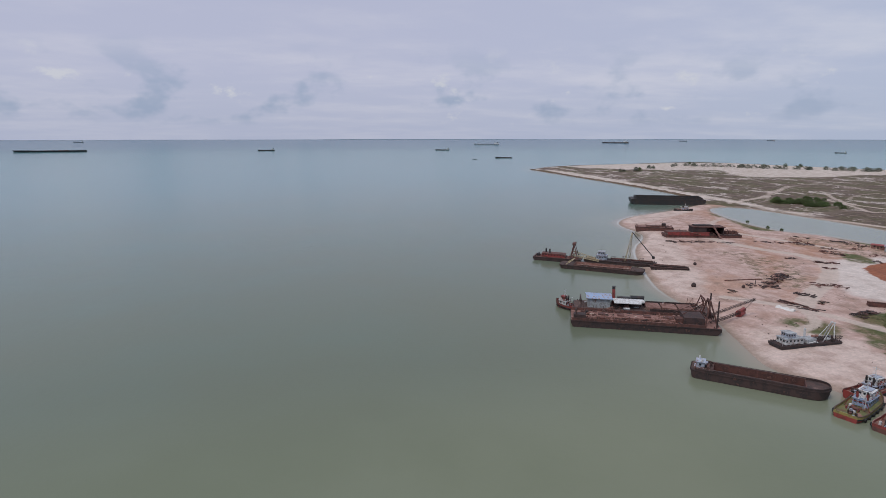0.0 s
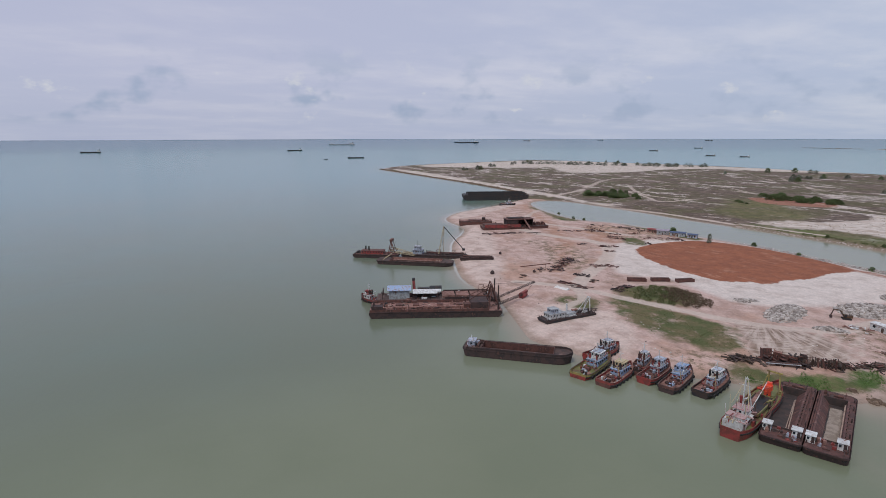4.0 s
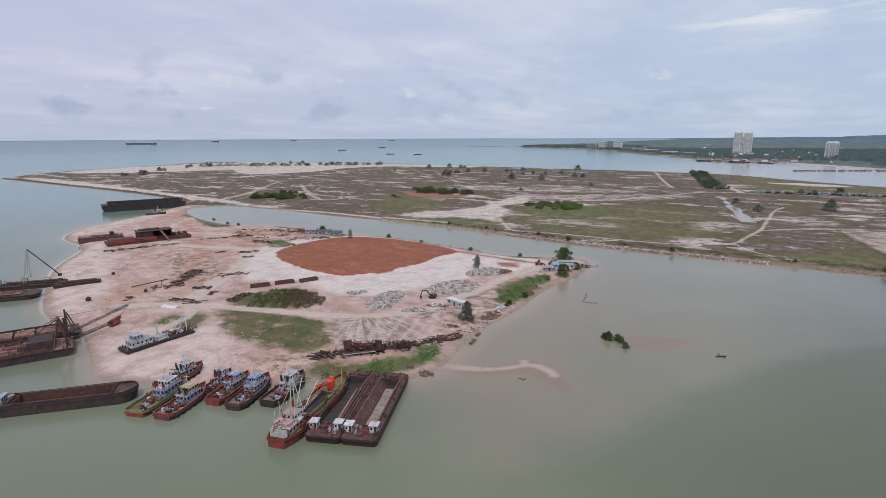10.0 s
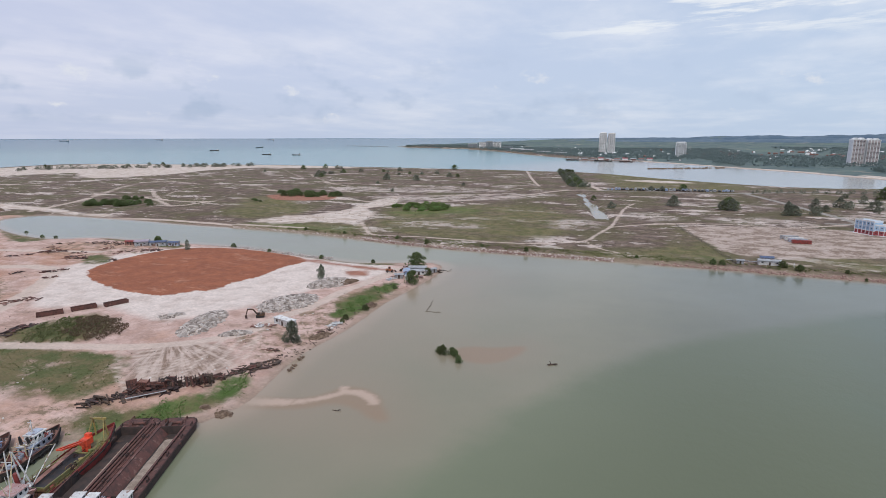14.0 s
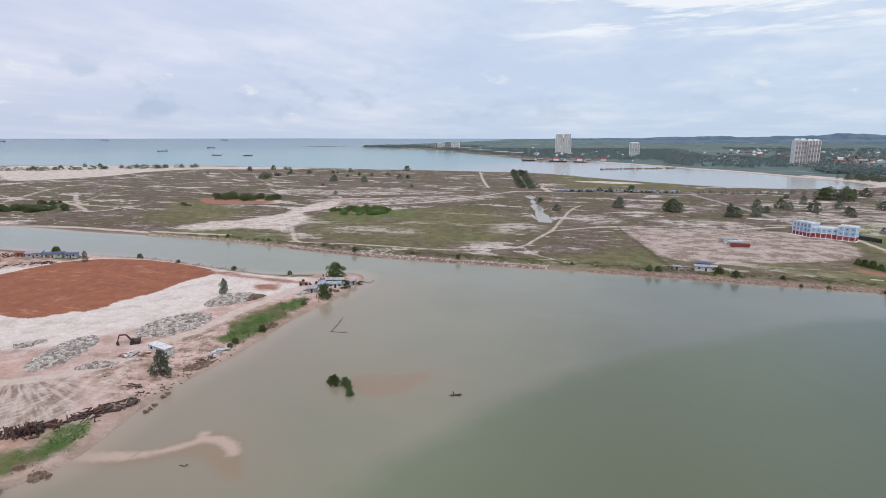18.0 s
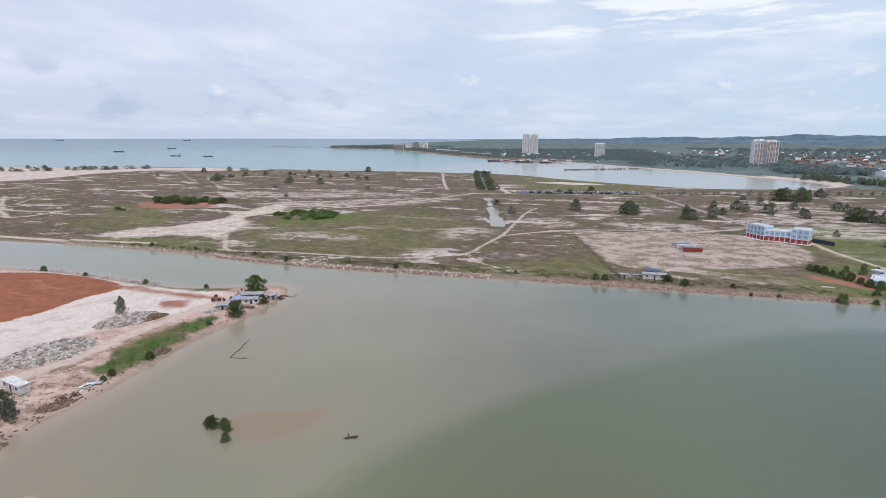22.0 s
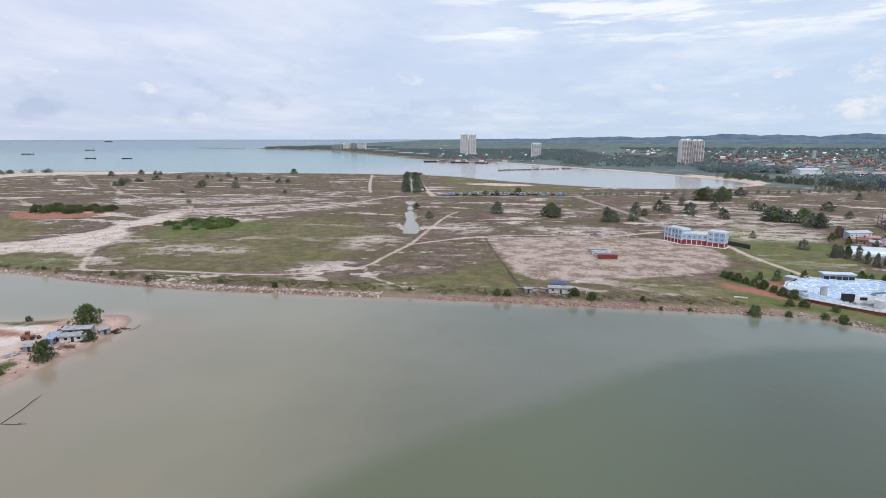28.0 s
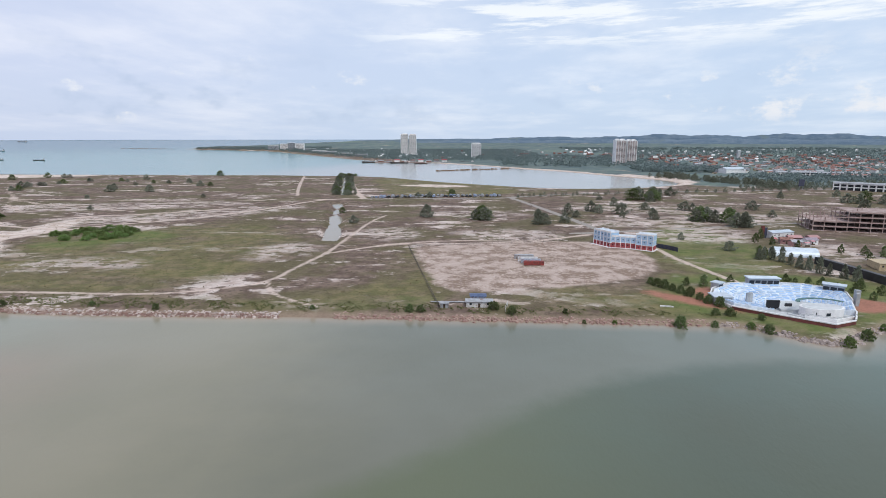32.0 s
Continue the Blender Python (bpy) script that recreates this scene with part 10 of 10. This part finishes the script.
# ---- the far shore: towers, town, woods, hills; ships at sea ----
def tower(x, y, turn, L, W, H, wall, trim, label, crown=True, slabs=2):
    """A tower block: bays and balconies between white piers, a window band on each floor, a pointed roof house."""
    ob = thing("tower_block", 0, 0, 0, 0, label, "tower block", "tower blocks on the far shore")
    ob.matrix_world = away_pose(x, y, 2.0, turn)
    n = max(6, int(H / 3.2))
    for b in range(slabs):
        x0 = -L / 2 + b * (L / slabs) + (2.4 if b else 0)
        x1 = -L / 2 + (b + 1) * (L / slabs) - (2.4 if b < slabs - 1 else 0)
        top = H - (1.5 if b else 0)
        core = part("core", Shape().box(x0, x1, -W / 2, W / 2, 0, top), wall, ob)
        bays = 4
        for k in range(bays + 1):
            px = x0 + (x1 - x0) * k / bays
            part("pier", Shape().box(px - 0.5, px + 0.5, -W / 2 - 1.4, W / 2 + 1.4, 0, top + 1), trim, core)
        for k in range(bays):
            s = Shape()
            px0, px1 = x0 + (x1 - x0) * k / bays + 0.9, x0 + (x1 - x0) * (k + 1) / bays - 0.9
            for f in range(n):
                s.box(px0, px1, -W / 2 - 0.25, -W / 2, top * (f + 0.50) / n, top * (f + 0.72) / n)
            tagged(part("window_bay", s, GLASS, core), kind="stuff")
            s = Shape()
            for f in range(n):
                s.box(px0, px1, -W / 2 - 1.1, -W / 2 - 0.2, top * f / n, top * (f + 0.3) / n)
            tagged(part("balcony", s, wall, core), kind="stuff")
        if crown:
            for k in range(2):
                cx0, cx1 = x0 + (x1 - x0) * k / 2, x0 + (x1 - x0) * (k + 1) / 2
                part("roof_gable", Shape().loft([[(cx0, y, top), (cx1, y, top), ((cx0 + cx1) / 2, y, top + 5.5)] for y in (-W / 2, W / 2)]), trim, core)
        else:
            part("roof_house", Shape().box(x0 + 3, x1 - 3, -W / 4, W / 4, top, top + 3.5), wall, core)


CREAM = surface("cream_render", (0.84, 0.82, 0.81), (0.76, 0.73, 0.71), 0.7, 0.0, 0.05)
PINKISH = surface("pink_grey_render", (0.60, 0.52, 0.50), (0.52, 0.45, 0.44), 0.7, 0.0, 0.05)
tower(-161.5, 2649, 3, 66, 24, 88, CREAM, CREAM, "pair of tall cream tower blocks", False)
tower(130, 2393, 3, 36, 22, 52, TRIM_WHITE, TRIM_WHITE, "white tower block with rounded bays", False, 1)
tower(556, 1872, 6, 61, 24, 67, PINKISH, TRIM_WHITE, "tower blocks with pink-grey walls and white gables", True)

HOUSE_WALLS = [CREAM, TRIM_WHITE, surface("pale_yellow_render", (0.55, 0.48, 0.33), None, 0.8), GREY_RENDER]
TILE_ROOF = surface("terracotta_tiles", (0.26, 0.125, 0.100), (0.20, 0.10, 0.085), 0.85, 0.0, 0.2, spread=0.25)
BROWN_ROOF = surface("brown_tiles", (0.15, 0.10, 0.085), (0.11, 0.08, 0.07), 0.85, 0.0, 0.2, spread=0.25)


def house_model(L, W, H, wall, roof, label):
    ob = thing("house", 0, 0, -50, 0, label, "house", "houses of the far town")
    part("wall", Shape().box(-L / 2, L / 2, -W / 2, W / 2, -1, H), wall, ob)
    part("roof", Shape().gable(-L / 2 - 0.6, L / 2 + 0.6, -W / 2 - 0.7, W / 2 + 0.7, H, W * 0.28, 0.3), roof, ob)
    part("window_strip", Shape().box(-L / 2 + 1, L / 2 - 1, -W / 2 - 0.05, -W / 2, H * 0.35, H * 0.7), GLASS, ob)
    part("gable_wall", Shape().loft([[(x0, -W / 2, H), (x0, W / 2, H), (x0, 0, H + W * 0.26)] for x0 in (-L / 2, L / 2)]), wall, ob)
    return ob


HOUSES = [house_model(14, 9, 4.5, HOUSE_WALLS[0], TILE_ROOF, "small house with a terracotta roof"), house_model(18, 9, 6.5, HOUSE_WALLS[1], TILE_ROOF, "white two-storey house with a red roof"),
          house_model(12, 9, 4.0, HOUSE_WALLS[2], BROWN_ROOF, "low house with a brown roof"), house_model(22, 10, 6.0, HOUSE_WALLS[3], ZINC, "grey house with a pale roof")]
rng = random.Random(404)
placed = 0
while placed < 300:
    u, v = rng.random(), rng.random()
    x = 610 + 800 * u ** 0.9
    y = 1420 + 0.22 * (x - 610) + 780 * v ** 1.5
    if 470 < x < 660 and 1780 < y < 1960:
        continue
    red = x > 900
    model = HOUSES[(0 if rng.random() < 0.5 else 1) if (red and rng.random() < 0.8) else rng.randrange(4)]
    if placed < 4:
        model, ob = HOUSES[placed], HOUSES[placed]
        ob.matrix_world = away_pose(x, y, 2.0, rng.choice((4, 8, 94)) + rng.uniform(-8, 8))
    else:
        copy_thing(model, away_pose(x, y, 2.0, rng.choice((4, 8, 94)) + rng.uniform(-8, 8), rng.uniform(0.6, 0.9)))
    placed += 1


def terrace(x, y, turn, units, L, W, H, wall, roof, label):
    ob = thing("terrace_row", x, y, 2.0, turn, label, "terraced houses")
    for k in range(units):
        part("unit", Shape().box(k * L + 0.15, (k + 1) * L - 0.15, 0, W, -1, H), wall, ob)
        part("party_wall", Shape().box(k * L - 0.2, k * L + 0.2, -0.8, W + 0.4, -1, H + 1.6), TRIM_WHITE, ob)
        part("roof", Shape().gable(k * L + 0.2, (k + 1) * L - 0.2, -0.7, W + 0.6, H, 1.8, 0.2), roof, ob)
        part("window", Shape().box(k * L + 1.0, (k + 1) * L - 1.0, -0.08, 0, H * 0.55, H * 0.85).box(k * L + 1.0, (k + 1) * L - 1.0, -0.08, 0, 0.2, H * 0.4), GLASS, ob)


terrace(655, 1085, -38, 12, 8.5, 14, 10.5, TRIM_WHITE, ZINC, "long white row of three-storey shop houses")
terrace(745, 1412, -14, 22, 7.5, 12, 6.5, CREAM, ZINC, "long terrace with pale roofs and party walls")
terrace(800, 1330, -10, 20, 8.0, 12, 6.5, CREAM, TILE_ROOF, "long terrace with red roofs")
shed("white_hall", 684, 1478, 20, 52, 24, 9, TRIM_WHITE, BLUE_ROOF, "big white hall at the edge of the town", 4, category="hall", z=2)
shed("white_hall", 1058, 2263, 0, 10, 9, 30, GREY_RENDER, GREY_RENDER, "grey narrow high building above the roofs", 2, category="building", z=2)
ob = thing("sign_tower", 605, 1078, 2, 0, "blue and red advertising board on legs", "sign")
part("panel", Shape().box(-4, 4, -0.4, 0.4, 6, 16), NAVY_SHEET, ob)
part("leg", Shape().box(-3, -2.5, -0.3, 0.3, -1, 6).box(2.5, 3, -0.3, 0.3, -1, 6), GREY_RENDER, ob)


def block(x, y, turn, L, W, H, wall, label):
    ob = thing("apartment_block", 0, 0, 0, 0, label, "apartment block", "blocks on the headland")
    ob.matrix_world = away_pose(x, y, 2.0, turn)
    part("wall", Shape().box(-L / 2, L / 2, -W / 2, W / 2, 0, H), wall, ob)
    part("roof", Shape().box(-L / 2 - 1, L / 2 + 1, -W / 2 - 1, W / 2 + 1, H, H + 1.5), TRIM_WHITE, ob)
    n = max(3, int(H / 4))
    for f in range(n):
        part("window_band", Shape().box(-L / 2 + 2, L / 2 - 2, -W / 2 - 0.3, -W / 2, H * (f + 0.3) / n, H * (f + 0.7) / n), GLASS, ob)


for k, (x, y, L, H) in enumerate(((-1080, 3560, 60, 26), (-1010, 3560, 50, 36), (-960, 3540, 44, 42), (-905, 3520, 50, 38), (-780, 3300, 60, 12), (-650, 3000, 70, 10), (-560, 2850, 60, 10), (-430, 2600, 60, 9), (-330, 2450, 50, 9))):
    block(x, y, 8, L, 20, H, CREAM if k % 2 else GREY_RENDER, "pale block on the far headland")

# the fishing jetty in the bay: quay, hulks and boats
ob = thing("quay", -60, 1985, 0, 8, "dark low quay with rusty sheds in the bay", "quay")
part("deck", Shape().box(-130, 110, -14, 14, -1, 2.2), RAW, ob)
for k in range(9):
    part("shed", Shape().box(-120 + k * 25, -104 + k * 25, -6, 8, 2.2, 6 + (k % 3)), (PALE_RUST, ZINC, TRIM_WHITE)[k % 3], ob)
    part("shed_roof", Shape().gable(-121 + k * 25, -103 + k * 25, -7, 9, 6 + (k % 3), 2, 0.3), (ZINC, PALE_RUST, BRICK_RED)[k % 3], ob)


def coaster(x, y, turn, L, side, label, house=True, size=1.0, group="ships at anchor"):
    """A small cargo ship as seen far off: hull with sheer, hatches, stern house, funnel, masts."""
    ob = thing("cargo_ship", 0, 0, 0, 0, label, "ship", group)
    g = min(1.6, (L / 90) ** 0.7)
    lines = hull_lines(L / g, L / g * 0.17, 3.2, 2.0, 0.2, 0.85)
    L = L / g
    size = size * g
    turn = math.degrees(math.atan2(y - EYE[1], x - EYE[0])) + 90 + (turn % 30) - 15
    ship_hull(ob, lines, side, RUST, None, -1.0, 1.2, False)
    if house:
        for k in range(3):
            part("stern_house", Shape().box(-0.46 * L + k * 1.2, -0.30 * L - k, -L * 0.07 + k * 0.6, L * 0.07 - k * 0.6, 3.2 + k * 2.8, 6.0 + k * 2.8), WHITE_PAINT, ob)
        part("funnel", Shape().pipe((-0.42 * L, 0, 11.5), (-0.43 * L, 0, 16), 1.6, 1.4), BLACK_STEEL, ob)
        part("mast", Shape().pipe((0.38 * L, 0, 4), (0.38 * L, 0, 14), 0.35), WHITE_PAINT, ob)
    for k in range(3):
        part("hatch", Shape().box(-0.26 * L + k * 0.2 * L, -0.1 * L + k * 0.2 * L, -L * 0.05, L * 0.05, 3.2, 5.0), RUST, ob)
    ob.matrix_world = away_pose(x, y, 0.0, turn, size)
    return ob


coaster(-3433, -1406, 12, 330, BLACK_STEEL, "very long dark barge far out at sea", False)
coaster(-3395, -280, 95, 95, BLACK_STEEL, "dark cargo ship far out at sea")
coaster(-3272, 743, 110, 85, BLACK_STEEL, "dark cargo ship far out at sea")
coaster(-5504, 1666, 105, 260, WHITE_PAINT, "long white ship far out at sea")
coaster(-6547, 3673, 130, 330, DARK_RUST, "long dark ship near the horizon")
coaster(-2005, 699, 110, 62, BLACK_STEEL, "dark low barge under tow", False)
coaster(-1929, 563, 120, 16, BLACK_STEEL, "small tug towing a barge out at sea")
coaster(-2213, 2491, 140, 48, BLACK_STEEL, "small coaster in the bay mouth")
coaster(-2535, 3252, 140, 52, BLACK_STEEL, "small coaster in the bay mouth")
coaster(-1522, 2065, 150, 38, BLACK_STEEL, "small dark coaster off the plain")
coaster(-1372, 2067, 150, 36, BLACK_STEEL, "small dark coaster off the plain")
coaster(-207, 1972, 10, 52, DARK_RUST, "grey hulk moored at the quay")
coaster(-110, 1930, 15, 56, BLACK_STEEL, "dark hulk moored at the quay")
coaster(-40, 1905, 12, 40, DARK_RUST, "dark hulk moored at the quay")
coaster(100, 1985, 10, 44, BLACK_STEEL, "dark coaster off the quay")
for x, y in ((-8500, 6000), (-9000, 8200), (-7000, 9000), (-9500, -3600)):
    coaster(x, y, 120, 130, DARK_RUST, "ship hull down near the horizon")


def breakwater(a, b, n, label):
    ob = new("breakwater", rubble(Shape(), random.Random(n), n, lambda r=random.Random(n + 1): tuple(float(v) for v in away(*(np.float64(q) for q in (lambda k: (a[0] + (b[0] - a[0]) * k, a[1] + (b[1] - a[1]) * k + r.uniform(-6, 6), 1.0))(r.random())))), 1.5, 3.0).mesh("breakwater", CLOD))
    tagged(ob, label, "breakwater", kind="stuff")


breakwater((-2300, 4000), (-1850, 3890), 60, "thin dark breakwater off the headland")
breakwater((30, 1545), (225, 1655), 70, "thin dark reef line in the bay")


# parked vehicles along the paved road
def car_model(paint, van, label):
    ob = thing("parked_car", 0, 0, -40, 0, label, "car", "cars parked along the road")
    part("body", Shape().loft([[(x, y, z) for x, z in ((-2.2, 0.35), (2.2, 0.35), (2.25, 0.85), (1.2, 1.0), (-2.2, 1.05))] for y in (-0.9, 0.9)]), paint, ob)
    part("cabin", Shape().loft([[(x, y, z) for x, z in (((-2.1, 1.0), (1.4, 1.0), (0.9, 2.1), (-2.1, 2.1)) if van else ((-1.9, 1.0), (1.0, 1.0), (0.4, 1.55), (-1.3, 1.55)))] for y in (-0.8, 0.8)]), GLASS if not van else paint, ob)
    for wx in (-1.4, 1.4):
        for sgn in (-1, 1):
            part("wheel", Shape().ring_tyre((wx, sgn * 0.85, 0.34), (0, 1, 0), 0.34, 0.22, 8), RUBBER, ob)
    return ob


CARS = [car_model(WHITE_PAINT, False, "white car parked beside the road"), car_model(ZINC, True, "grey van parked beside the road"), car_model(BLACK_STEEL, False, "black car parked beside the road"), car_model(BLUE_PAINT, True, "blue van parked beside the road")]
for k in range(64):
    x = -12 + 165 * (k // 2) / 31 + rng.uniform(-1, 1)
    y = 930 + 0.165 * (x + 12) + (5.5 if k % 2 else 11.5)
    m = pose(x, y, level(x, y), 0, 0, 80 + rng.uniform(-20, 20)) @ Matrix.Scale(1.25, 4)
    if k < 4:
        CARS[k].matrix_world = m
    else:
        copy_thing(CARS[rng.randrange(4)], m)

# roofs too far off to tell apart
def far_roofs(name, label, material, seed, boxes):
    r = np.random.default_rng(seed)
    s = Shape()
    for x0, x1, y0, y1, n in boxes:
        for k in range(n):
            x, y = r.uniform(x0, x1), r.uniform(y0, y1)
            if float(depth_in(np.array([x]), np.array([y]), LAND)[0]) < 40:
                continue
            m = away_pose(x, y, 2.0, r.uniform(-20, 20))
            L, D, H = r.uniform(8, 18), r.uniform(7, 10), r.uniform(3, 6)
            one = Shape().box(-L / 2, L / 2, -D / 2, D / 2, 0, H).gable(-L / 2, L / 2, -D / 2, D / 2, H, 2.2, 0.3)
            one.v = [tuple(m @ Vector(p)) for p in one.v]
            s.add(one.v, one.f)
    return tagged(new(name, s.mesh(name, material)), label, "houses", kind="stuff")


far_roofs("far_houses", "white houses scattered through the far woods", TRIM_WHITE, 71, ((-300, 700, 2150, 3600, 50), (700, 2600, 2100, 3800, 90), (-1100, -300, 2700, 3800, 30)))
far_roofs("far_houses", "red roofs scattered through the far town", TILE_ROOF, 72, ((650, 2200, 1700, 2700, 300), (0, 700, 2200, 3200, 40)))
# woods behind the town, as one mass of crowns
# leaf colours paled towards blue to carry the distance haze
HAZY_WOODS = leaf_material("far_woods", (0.140, 0.182, 0.182), (0.205, 0.248, 0.238))
wood_rng = np.random.default_rng(505)
crowns = []
for x0, x1, y0, y1, n in ((-1750, -900, 3480, 4300, 700), (-950, -300, 2350, 3500, 900), (-300, 400, 2060, 3600, 1300), (200, 700, 1700, 2500, 600), (500, 720, 1480, 1620, 300), (620, 1100, 1140, 1360, 260), (700, 2600, 2300, 4200, 1500), (900, 1800, 1500, 2300, 260)):
    px, py = wood_rng.uniform(x0, x1, n), wood_rng.uniform(y0, y1, n)
    keep = depth_in(px, py, LAND) > 25
    crowns.append(np.stack([px[keep], py[keep]], 1))
crowns = np.concatenate(crowns)
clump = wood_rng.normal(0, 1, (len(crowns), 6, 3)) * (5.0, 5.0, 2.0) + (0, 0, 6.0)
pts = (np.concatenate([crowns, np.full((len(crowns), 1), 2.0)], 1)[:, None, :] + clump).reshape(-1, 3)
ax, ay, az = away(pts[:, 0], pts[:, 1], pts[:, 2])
scatter("far_woods", "woods behind the bay, coloured pale blue-green for haze", 506, np.stack([ax, ay, az], 1), 6, 2.0, HAZY_WOODS, 0.8)
